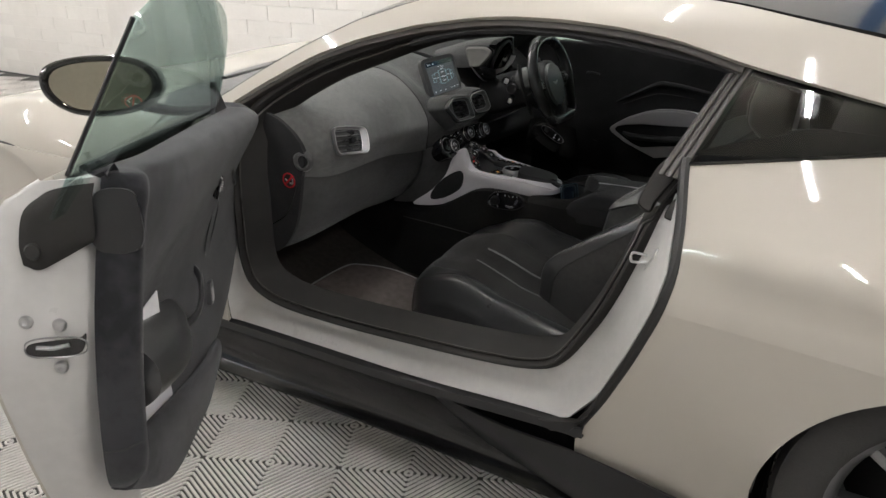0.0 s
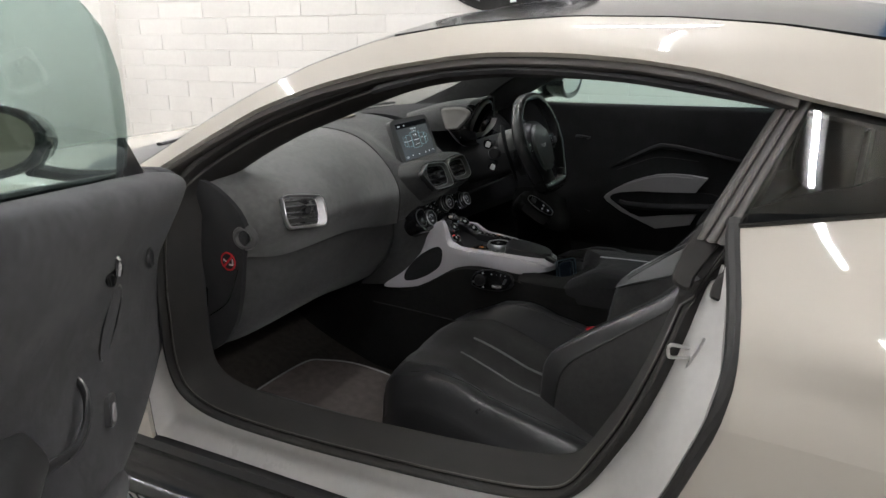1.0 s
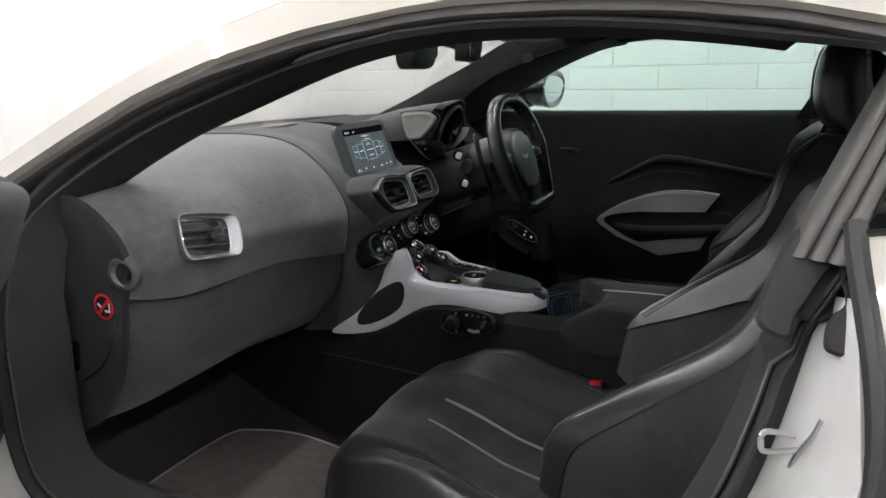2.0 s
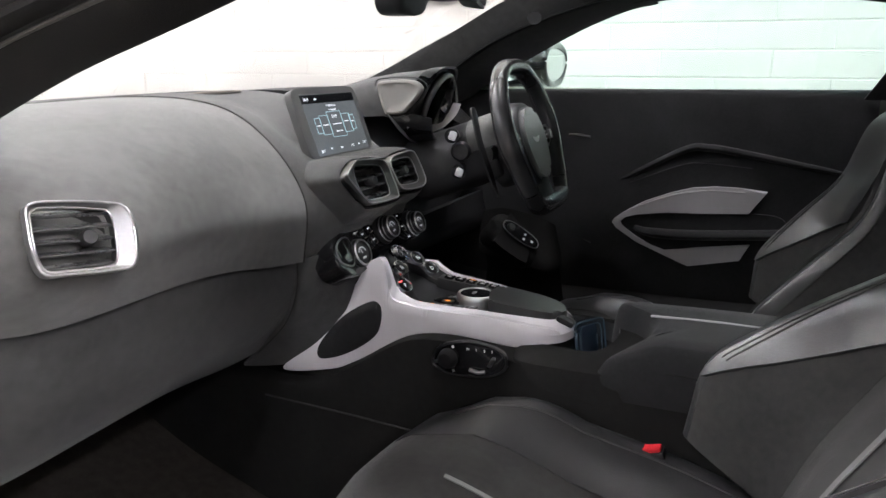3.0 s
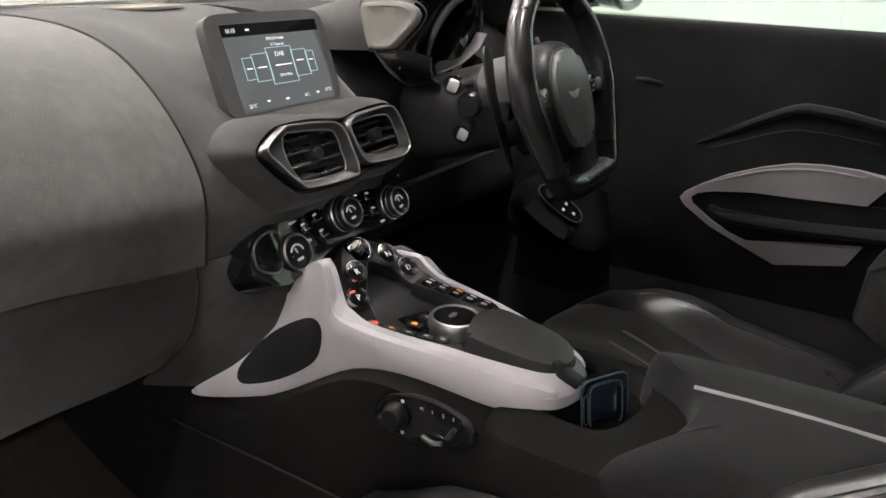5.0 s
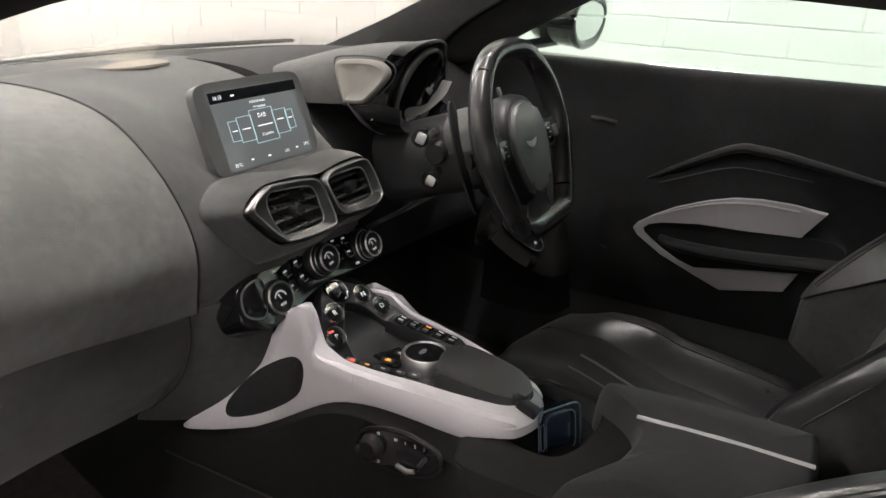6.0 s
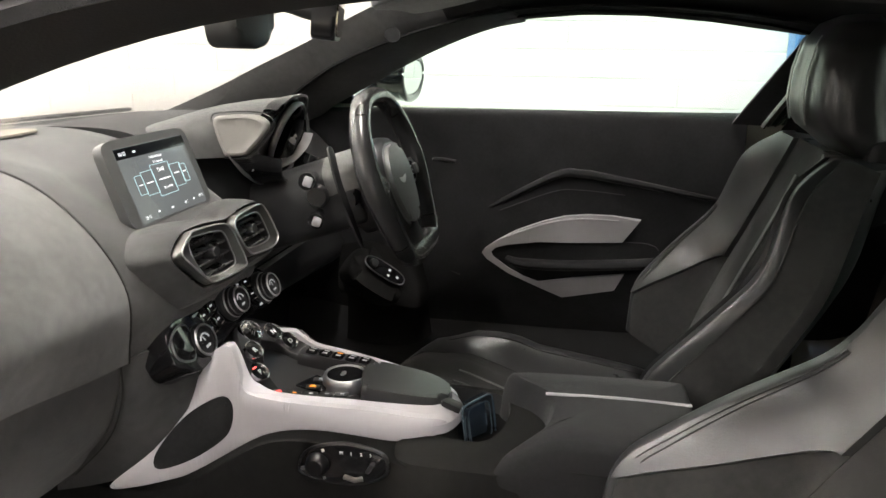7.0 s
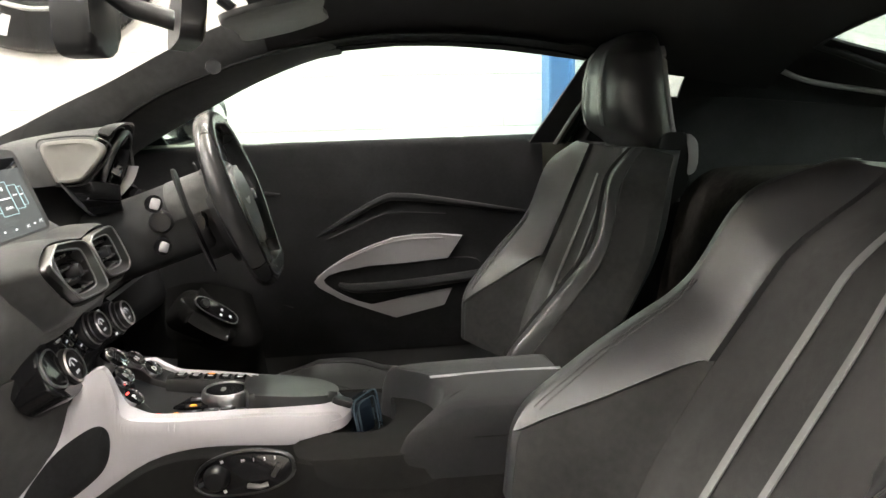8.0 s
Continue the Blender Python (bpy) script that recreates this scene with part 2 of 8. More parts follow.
def solid(bm, d):
    bmesh.ops.recalc_face_normals(bm, faces=bm.faces[:])
    bmesh.ops.solidify(bm, geom=bm.faces[:], thickness=d)
    return bm


def sheet(rows, off):
    """A cushion-like sheet: its rows, and a copy of them moved by off behind, closed round the edge."""
    off = V(off)
    out = [[p + off for p in rows[0]]] + rows + [[p + off for p in rows[-1]]]
    return grid([[r[0] + off] + r + [r[-1] + off] for r in out])


def tube(pts, r, seg=10, closed=False, flat=1.0, up=(0, 0, 1), bm=None):
    """A swept round or flattened bar; r: a radius, or one for each point."""
    bm = bm or bmesh.new()
    p = [V(q) for q in pts]
    n = len(p)
    rings = []
    for i in range(n):
        a = p[(i - 1) % n] if closed or i else p[0]
        b = p[(i + 1) % n] if closed or i < n - 1 else p[-1]
        t = (b - a).normalized()
        u = V(up)
        if abs(u.dot(t)) > 0.98:
            u = V((0, 1, 0.01))
        sx = t.cross(u).normalized()
        sy = sx.cross(t).normalized()
        rad = r[i] if isinstance(r, (list, tuple)) else r
        rings.append([bm.verts.new(p[i] + sx * rad * math.cos(2 * math.pi * k / seg) + sy * rad * flat * math.sin(2 * math.pi * k / seg)) for k in range(seg)])
    for i in range(n if closed else n - 1):
        for k in range(seg):
            bm.faces.new((rings[i][k], rings[(i + 1) % n][k], rings[(i + 1) % n][(k + 1) % seg], rings[i][(k + 1) % seg]))
    if not closed:
        bm.faces.new(rings[0])
        bm.faces.new(rings[-1][::-1])
    return bm


def box(c, size, m=None, bevel=0.0, seg=2, bm=None):
    """A bevelled box with centre c; m turns it about its centre."""
    b = bmesh.new()
    bmesh.ops.create_cube(b, size=1)
    bmesh.ops.scale(b, vec=size, verts=b.verts[:])
    if bevel:
        bmesh.ops.bevel(b, geom=b.edges[:], offset=bevel, segments=seg, affect="EDGES", profile=0.6)
    t = Matrix.Translation(c)
    b.transform(t @ m if m else t)
    if bm is None:
        return b
    return join(bm, b)


def join(bm, other):
    me = bpy.data.meshes.new("joined")
    other.to_mesh(me)
    other.free()
    bm.from_mesh(me)
    bpy.data.meshes.remove(me)
    return bm


def axes(origin, x, z):
    """A frame at origin with its x and z axes near those given."""
    z = V(z).normalized()
    x = V(x)
    x = (x - z * x.dot(z)).normalized()
    y = z.cross(x)
    m = Matrix((x, y, z)).transposed().to_4x4()
    return Matrix.Translation(origin) @ m


def horn(x):
    """Height of the console trim's top edge."""
    return lerp(x, [0.19, 0.215, 0.235, 0.25, 0.285, 0.394, 0.49, 0.55], [0.615, 0.652, 0.655, 0.60, 0.583, 0.577, 0.570, 0.562])


def slab(outline, depth, m, bevel=0.0, seg=2, bm=None):
    """A plate: an outline in the frame's xy plane, raised along its z by depth."""
    b = bmesh.new()
    lo = [b.verts.new((x, y, 0)) for x, y in outline]
    hi = [b.verts.new((x, y, depth)) for x, y in outline]
    n = len(lo)
    for i in range(n):
        b.faces.new((lo[i], lo[(i + 1) % n], hi[(i + 1) % n], hi[i]))
    top = b.faces.new(hi)
    b.faces.new(lo[::-1])
    if bevel:
        bmesh.ops.bevel(b, geom=list(top.edges), offset=bevel, segments=seg, affect="EDGES", profile=0.6)
    b.transform(m)
    if bm is None:
        return b
    return join(bm, b)


def ring2(outer, inner, depth, m, bm=None):
    """A frame: two outlines with the same count, raised by depth, with a hollow rim."""
    b = bmesh.new()
    n = len(outer)
    rows = [[b.verts.new((x, y, z)) for x, y in o] for o, z in ((outer, 0), (outer, depth * 0.7), ([(a[0] * 0.8 + c[0] * 0.2, a[1] * 0.8 + c[1] * 0.2) for a, c in zip(outer, inner)], depth), (inner, depth * 0.45), (inner, -0.01))]
    for r0, r1 in zip(rows, rows[1:]):
        for i in range(n):
            b.faces.new((r0[i], r0[(i + 1) % n], r1[(i + 1) % n], r1[i]))
    b.transform(m)
    if bm is None:
        return b
    return join(bm, b)


def lathe(profile, m, seg=28, bm=None):
    """Turns (radius, height) pairs about the frame's z axis."""
    b = bmesh.new()
    rows = []
    for r, h in profile:
        if r < 1e-6:
            v = b.verts.new((0, 0, h))
            rows.append([v] * seg)
        else:
            rows.append([b.verts.new((r * math.cos(2 * math.pi * k / seg), r * math.sin(2 * math.pi * k / seg), h)) for k in range(seg)])
    for r0, r1 in zip(rows, rows[1:]):
        for k in range(seg):
            q = []
            for v in (r0[k], r0[(k + 1) % seg], r1[(k + 1) % seg], r1[k]):
                if v not in q:
                    q.append(v)
            if len(q) > 2:
                b.faces.new(q)
    b.transform(m)
    if bm is None:
        return b
    return join(bm, b)


def oval(w, h, n=28, power=2.6, cx=0.0, cy=0.0):
    out = []
    for k in range(n):
        a = 2 * math.pi * k / n
        c, s = math.cos(a), math.sin(a)
        out.append((cx + w / 2 * math.copysign(abs(c) ** (2 / power), c), cy + h / 2 * math.copysign(abs(s) ** (2 / power), s)))
    return out


def smooth2(pts, n):
    return [(p.x, p.y) for p in spline([(x, y, 0) for x, y in pts], n, closed=True)]


def flip(bm):
    """Mirrors a bmesh across the car's centre line."""
    for v in bm.verts:
        v.co.y = 2 * YC - v.co.y
    bmesh.ops.reverse_faces(bm, faces=bm.faces[:])
    return bm


def letters(text, size, m, depth=0.0004, align="CENTER"):
    """Raised letters of the built-in font in the frame's xy plane."""
    cu = bpy.data.curves.new("letters", "FONT")
    cu.body, cu.size, cu.extrude, cu.align_x, cu.align_y = text, size, depth, align, "CENTER"
    cu.resolution_u = 2
    ob = new("letters", cu)
    bpy.context.view_layer.update()
    me = bpy.data.meshes.new_from_object(ob.evaluated_get(bpy.context.evaluated_depsgraph_get()))
    bpy.data.objects.remove(ob)
    b = bmesh.new()
    b.from_mesh(me)
    bpy.data.meshes.remove(me)
    b.transform(m)
    return b


def lerp(x, xs, ys):
    return float(np.interp(x, xs, ys))


def step(a, b, x):
    f = min(max((x - a) / (b - a), 0.0), 1.0)
    return f * f * (3 - 2 * f)


# ---- the garage ----
WALL_Y = 2.2        # face of the block wall on the driver's side
X0, X1, Y0, Z1 = -7.0, 8.0, -7.5, 3.4
solo("floor", box(((X0 + X1) / 2, (Y0 + WALL_Y) / 2, -0.06), (X1 - X0, WALL_Y - Y0, 0.10)), GROUT, "dark base under the grey ribbed garage tiles", "floor", kind="structure")
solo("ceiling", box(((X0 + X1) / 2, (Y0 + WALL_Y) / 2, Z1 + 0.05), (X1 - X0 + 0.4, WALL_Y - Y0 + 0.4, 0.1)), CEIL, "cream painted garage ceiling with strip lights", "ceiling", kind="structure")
wall_east = solo("wall_east", box(((X0 + X1) / 2, WALL_Y + 0.0985, Z1 / 2), (X1 - X0, 0.2, Z1)), MORTAR, "white painted block wall beside the car", "wall", kind="structure")
solo("wall_north", box((X0 - 0.1, (Y0 + WALL_Y) / 2, Z1 / 2), (0.2, WALL_Y - Y0 + 0.4, Z1)), BLOCK, "white painted wall in front of the car", "wall", kind="structure")
# Unseen walls added to close the room; their tone sets the bounced side light.
solo("wall_south", box((X1 + 0.1, (Y0 + WALL_Y) / 2, Z1 / 2), (0.2, WALL_Y - Y0 + 0.4, Z1)), WALLM, "added pale wall that closes the garage behind the car", "wall", kind="structure")
solo("wall_west", box(((X0 + X1) / 2, Y0 - 0.1, Z1 / 2), (X1 - X0, 0.2, Z1)), WALLM, "added pale wall that closes the garage at the far side", "wall", kind="structure")
solo("trim_pilaster", box((-4.15, WALL_Y - 0.06, Z1 / 2), (0.55, 0.16, Z1), bevel=0.01), BLOCK, "white painted pilaster on the block wall", "pilaster", kind="structure")


def pillar(x, y, name="steel_pillar"):
    b = box((x, y, Z1 / 2), (0.11, 0.014, Z1))
    box((x - 0.05, y, Z1 / 2), (0.012, 0.12, Z1), bm=b)
    box((x + 0.05, y, Z1 / 2), (0.012, 0.12, Z1), bm=b)
    box((x, y, 0.01), (0.22, 0.22, 0.02), bm=b)
    return solo(name, b, BLUE, "blue painted steel column beside the white wall", "column", "blue steel columns")


pillar(1.44, WALL_Y - 0.075)
pillar(2.6, -3.6)
pillar(-2.4, -3.6)


def strip_light(x, y, length, along):
    lx, ly = (length, 0.09) if along == "x" else (0.09, length)
    root = thing("strip_light", (x, y, Z1 - 0.12), "lit white fluorescent strip light on the ceiling", "strip light", "ceiling strip lights")
    part("body", box((x, y, Z1 - 0.03), (lx, ly, 0.06), bevel=0.008), ENAMEL, root)
    d = V((length / 2 - 0.03, 0, 0)) if along == "x" else V((0, length / 2 - 0.03, 0))
    c = V((x, y, Z1 - 0.085))
    part("tube", tube([c - d, c + d], 0.015, seg=10), TUBELIGHT, root, "glowing white tube")


# Mostly added lamps that set the light level; (0.45, -0.1) follows a rail reflection.
for sx, sy in ((-4.6, -1.75), (-1.8, -1.75), (3.9, -1.75), (6.2, -1.75), (-4.6, -4.6), (-1.8, -4.6), (1.07, -4.6), (3.9, -4.6), (-2.2, 0.1), (0.45, -0.1)):
    strip_light(sx, sy, 1.4, "y")
# Placed by its reflection in the quarter window.
strip_light(1.07, -1.95, 0.8, "y")
# Unseen row, added to brighten the block wall.
for sx, ln in ((-5.2, 1.5), (-3.2, 1.5), (0.2, 0.8), (3.8, 1.0)):
    strip_light(sx, 1.2, ln, "x")

# ---- the car's outer shell ----
ZZ = [0.10, 0.27, 0.385, 0.535, 0.695, 0.80, 0.91, 1.07, 1.177, 1.215, 1.24, 1.255]
WW = [0.86, 0.93, 0.94, 0.945, 0.945, 0.89, 0.805, 0.698, 0.613, 0.52, 0.35, 0.0]


def half(z, x=0.5):
    """The body's half width at a height."""
    w = sum(lerp(z + k * 0.012, ZZ, WW) for k in (-2, -1, 0, 1, 2)) / 5
    w += 0.032 * step(1.10, 1.30, x) * math.exp(-((z - 0.805) / 0.055) ** 2)
    return w + 0.055 * step(1.05, 1.75, x) * step(0.30, 0.45, z) * (1 - step(0.78, 0.98, z))


def skin(x, z, inset=0.0):
    return V((x, YC - half(z, x) + inset, z))


CAR = thing("sports_car", (0.4, YC, 0.0), "white two-seat sports coupe with a gloss black roof", "car")

# roof rail above the door opening, running down the pillar to the scuttle
LOWX = [-0.45, -0.30, -0.11, 0.016, 0.15, 0.27, 0.417, 0.56, 0.644, 0.78, 0.91, 1.034, 1.186, 1.32, 1.45, 1.60, 1.75, 1.95, 2.2]
LOWZ = [0.72, 0.785, 0.882, 0.962, 1.038, 1.083, 1.121, 1.143, 1.150, 1.150, 1.143, 1.127, 1.092, 1.068, 1.045, 1.02, 0.99, 0.95, 0.90]
HIGX = [-0.45, -0.30, -0.12, 0.004, 0.11, 0.25, 0.40, 0.55, 0.75, 0.95, 1.128, 1.40, 1.60, 1.8, 2.0, 2.2]
HIGZ = [0.765, 0.83, 0.913, 0.995, 1.055, 1.123, 1.172, 1.195, 1.207, 1.203, 1.190, 1.150, 1.115, 1.075, 1.03, 0.98]


def zlow(x):
    return sum(lerp(x + k * 0.02, LOWX, LOWZ) for k in (-1, 0, 1)) / 3


def zhigh(x):
    return sum(lerp(x + k * 0.02, HIGX, HIGZ) for k in (-1, 0, 1)) / 3


def rail():
    rows = []
    for i in range(70):
        x = -0.42 + 2.6 * i / 69
        a, b = zlow(x), zhigh(x)
        rows.append([skin(x, a + (b - a) * j / 7) for j in range(8)])
    return solid(grid(rows), -0.012)


part("roof_rail", rail(), PAINT, CAR, "glossy white roof rail")
part("roof_rail", flip(rail()), PAINT, CAR, "glossy white roof rail")


def roof_rows(x_from, x_to, n, drop=0.0, crown=0.05):
    rows = []
    for i in range(n):
        x = x_from + (x_to - x_from) * i / (n - 1)
        z = zhigh(x)
        w = half(z, x)
        rows.append([V((x, YC + w * u, z - drop + crown * (1 - u * u))) for u in np.linspace(-1, 1, 21)])
    return rows


part("roof_panel", solid(grid(roof_rows(0.42, 1.55, 26)), -0.014), ROOF, CAR, "gloss black roof panel")
part("rear_glass", solid(grid(roof_rows(1.555, 2.2, 14, 0.004)), -0.004), GLASS, CAR, "sloping rear window glass")
part("windscreen", solid(grid(roof_rows(-0.44, 0.415, 20, -0.008, 0.055)), -0.004), CLEAR, CAR, "clear windscreen glass")


# quarter window behind the door
def qwin():
    rows = []
    for i in range(16):
        x = 1.19 + 0.6 * i / 15
        top = zlow(x) + 0.002
        bot = 0.925 + (x - 1.12) * 0.17
        lean = (1.19 - 1.115) * max(0, 1 - (x - 1.19) / 0.1)
        rows.append([skin(x - lean * (1 - j / 5), bot + (top - bot) * j / 5, 0.006) for j in range(6)])
    return sheet(rows, (0, 0.004, 0))


part("quarter_window", qwin(), DARKGLASS, CAR, "dark tinted quarter window")
part("quarter_window", flip(qwin()), DARKGLASS, CAR, "dark tinted quarter window")

SHX = [0.98, 1.038, 1.088, 1.131, 1.146, 1.140, 1.113]
SHZ = [0.34, 0.444, 0.556, 0.668, 0.740, 0.810, 0.918]


def shut(z):
    return sum(lerp(z + k * 0.02, SHZ, SHX) for k in (-1, 0, 1)) / 3


WHX, WHZ, ARCH, ARZ = 1.70, 0.335, 0.362, 0.31


def rear_quarter():
    bm = bmesh.new()
    za = ARZ + ARCH
    rows = []
    for i in range(26):
        z = 0.24 + (za - 0.24) * i / 25
        xe = WHX - math.sqrt(max(ARCH ** 2 - (z - ARZ) ** 2, 0.0))
        xs = shut(z)
        rows.append([skin(xs + (xe - xs) * j / 20, z) for j in range(21)])
    join(bm, sheet(rows, (0, 0.012, 0)))
    rows = []
    for i in range(14):
        f = i / 13
        r = []
        for j in range(31):
            g = j / 30
            x = shut(za + (0.918 - za) * f) * (1 - g) + 2.45 * g
            top = 0.922 + (x - 1.12) * 0.17 if x < 1.75 else max(zlow(min(x, 2.2)), 0.80)
            r.append(skin(x, za + (top - za) * f))
        rows.append(r)
    join(bm, sheet(rows, (0, 0.012, 0)))
    rows = []
    for i in range(14):
        z = 0.24 + (za - 0.24) * i / 13
        xe = WHX + math.sqrt(max(ARCH ** 2 - (z - ARZ) ** 2, 0.0))
        rows.append([skin(xe + (2.45 - xe) * j / 6, z) for j in range(7)])
    return join(bm, sheet(rows, (0, 0.012, 0)))


part("rear_quarter_panel", rear_quarter(), PAINT, CAR, "glossy white rear quarter panel")
part("rear_quarter_panel", flip(rear_quarter()), PAINT, CAR, "glossy white rear quarter panel")

# the door opening: an outer line at the seal, going round from the front foot
OPEN = spline([(0.018, 0, 0.55), (0.036, 0, 0.476), (0.085, 0, 0.436), (0.18, 0, 0.417), (0.375, 0, 0.416), (0.55, 0, 0.424), (0.70, 0, 0.433), (0.83, 0, 0.447), (0.91, 0, 0.472),
               (0.962, 0, 0.515), (1.006, 0, 0.58), (1.045, 0, 0.665), (1.073, 0, 0.745), (1.095, 0, 0.83), (1.118, 0, 0.92), (1.15, 0, 1.01), (1.163, 0, 1.068), (1.135, 0, 1.094),
               (1.034, 0, 1.116), (0.91, 0, 1.132), (0.78, 0, 1.14), (0.60, 0, 1.138), (0.417, 0, 1.111), (0.27, 0, 1.072), (0.15, 0, 1.026), (0.04, 0, 0.963), (-0.015, 0, 0.915), (-0.035, 0, 0.85), (-0.012, 0, 0.77), (0.014, 0, 0.70), (0.018, 0, 0.63)], 160, closed=True)


def jamb(p):
    """How far a point of the opening lies on the rear jamb, which is set deeper."""
    return step(0.90, 1.0, p.x) * (1 - step(0.82, 0.90, p.z))


def opening(inset, grow=0.0):
    """The opening's line on the skin, moved in by inset and shrunk by grow."""
    c = V((0.58, 0, 0.80))
    out = []
    n = len(OPEN)
    for i, p in enumerate(OPEN):
        t = OPEN[(i + 1) % n] - OPEN[i - 1]
        nrm = V((t.z, 0, -t.x)).normalized()
        if nrm.dot(c - p) < 0:
            nrm = -nrm
        most = 0.008 if p.x > 1.04 and p.z > 0.80 else 0.034 + 0.022 * (1 - step(0.20, 0.50, p.x)) * step(0.85, 0.93, p.z)
        q = p + nrm * (grow if grow < 0 else grow * most)
        w = jamb(p)
        out.append(V((q.x - 0.018 * w, YC - half(p.z) + inset + 0.03 * w, q.z)))
    return out


def seal(wide=1.0):
    """Fat rubber seal and trimmed flange round the opening."""
    prof = ((0.017, 0.06), (0.013, 0.16), (0.014, 0.28), (0.022, 0.37), (0.034, 0.41), (0.035, 0.46), (0.030, 0.51), (0.031, 0.60), (0.046, 0.74), (0.064, 0.85), (0.084, 0.95), (0.100, 1.0), (0.118, 0.96))
    rows = [opening(0.050, -0.010), opening(0.030, -0.006)] + [opening(i, g * wide) for i, g in prof]
    return solid(grid([list(r) for r in zip(*rows)], close_u=True), 0.004)


def seal_lip(inset, grow, r):
    """Thin raised lips of the rubber along its outer edge."""
    return tube(opening(inset, grow), r, seg=6, closed=True)


part("door_seal", seal(), SEAL, CAR, "fat black rubber seal round the door opening")
part("door_seal", flip(seal(0.2)), TRIMBLACK, CAR, "black rubber seal round the closed door")
part("seal_lip", seal_lip(0.030, 0.55, 0.0022), SEALGREY, CAR, "thin grey lip along the door seal")


def gutter():
    """Black drip channel between the white rail and the seal."""
    rows = []
    for i in range(64):
        x = -0.16 + 1.33 * i / 63
        a = skin(x, zlow(x) + 0.003, 0.004)
        rows.append([a, skin(x, zlow(x) - 0.003, 0.0), skin(x, zlow(x) - 0.012, 0.004), skin(x, zlow(x) - 0.017, 0.012), skin(x, zlow(x) - 0.020, 0.024), skin(x, zlow(x) - 0.026, 0.050)])
    return solid(grid(rows), 0.003)


part("drip_channel", gutter(), SEALGREY, CAR, "grey rubber channel under the roof rail")
part("drip_channel", flip(gutter()), GLOSS, CAR, "black channel under the roof rail")


def sill_panel():
    """White sill and rear jamb between the seal and the shut line."""
    pts = [p for p in OPEN if (p.z < 0.86 and p.x > 0.6) or (p.z < 0.74 and p.x < 0.2) or p.z < 0.50]
    k = min(range(len(pts)), key=lambda i: (pts[i].x > 0.3, -pts[i].z))
    pts = pts[k:] + pts[:k]
    inner = resample(pts, 90)
    outer = resample([V((-0.045, 0, 0.73)), V((-0.04, 0, 0.60)), V((-0.035, 0, 0.46)), V((-0.03, 0, 0.345))] + [V((x, 0, 0.345 + 0.02 * step(0.5, 1.0, x))) for x in np.linspace(0.1, 0.96, 12)] + [V((x - 0.012, 0, z)) for x, z in zip(SHX[1:], SHZ[1:])][:-1] + [V((1.122, 0, 0.87))], 90)
    rows = []
    for a, b in zip(inner, outer):
        r = []
        for j in range(9):
            f = j / 8
            w = jamb(a)
            q = (a - V((0.018 * w, 0, 0))).lerp(b, f)
            dip = 0.03 * w * (1 - f) + 0.052 * (1 - f) + 0.006 * f + 0.012 * math.sin(math.pi * f) ** 2
            r.append(V((q.x, YC - half(q.z) + dip, q.z)))
        rows.append(r)
    return solid(grid(rows), 0.008)


part("door_sill", sill_panel(), JAMB, CAR, "white painted sill and door jamb")


def shut_seal():
    pts = [skin(shut(z) - 0.004, z, 0.004) for z in np.linspace(0.33, 0.93, 30)]
    return tube(pts, 0.011, seg=8, flat=1.0)


part("shut_line_seal", shut_seal(), RUBBER, CAR, "black rubber strip along the shut line")


def sill_strip():
    rows = []
    for i in range(20):
        x = -0.12 + 1.12 * i / 19
        z = 0.345 + 0.02 * step(0.5, 1.0, x)
        rows.append([V((x, YC - half(z) + 0.006, z)), V((x, YC - half(z) - 0.012, z - 0.004)), V((x, YC - half(z) - 0.013, z - 0.026)), V((x, YC - half(z) + 0.02, z - 0.032))])
    return solid(grid(rows), 0.004)


part("sill_strip", sill_strip(), SOFT, CAR, "black plastic strip under the white sill")


def skirt():
    ctrl = []
    for x, out in ((-0.5, 0.0), (-0.1, 0.0), (0.3, 0.0), (0.65, 0.005), (0.95, 0.02), (1.22, 0.035)):
        up = 0.03 * step(0.6, 1.2, x)
        ctrl.append([(x, YC - 0.925, 0.335 + up * 0.5), (x, YC - 0.885 - out, 0.27), (x, YC - 0.865 - out, 0.20), (x, YC - 0.875 - out, 0.15), (x, YC - 0.90 - out, 0.125), (x, YC - 0.80, 0.115)])
    return solid(grid(surf(ctrl, 40, 20)), 0.006)


part("side_skirt", skirt(), SKIRT, CAR, "gloss black side skirt")
part("side_skirt", flip(skirt()), SKIRT, CAR, "gloss black side skirt")


def skirt_fin():
    ctrl = [[(0.58, YC - 0.90, 0.30), (0.8, YC - 0.945, 0.30), (1.0, YC - 0.955, 0.30), (1.22, YC - 0.955, 0.27)],
            [(0.66, YC - 0.90, 0.25), (0.8, YC - 0.93, 0.24), (1.0, YC - 0.95, 0.22), (1.22, YC - 0.955, 0.18)],
            [(0.75, YC - 0.90, 0.20), (0.85, YC - 0.91, 0.18), (1.0, YC - 0.925, 0.15), (1.22, YC - 0.94, 0.12)]]
    return solid(grid(surf(ctrl, 8, 20)), 0.006)


part("skirt_blade", skirt_fin(), PLASTIC, CAR, "satin black blade on the side skirt")
part("underbody", box((0.35, YC, 0.135), (3.4, 1.5, 0.05), bevel=0.01), UNDER, CAR)

# jamb corner block and striker
part("jamb_corner", slab([(0.90, 0.355), (0.985, 0.375), (1.01, 0.40), (0.975, 0.352), (0.93, 0.335)], 0.02, axes((0, YC - 0.935, 0), (1, 0, 0), (0, -1, 0)) , 0.003), RUBBER, CAR)


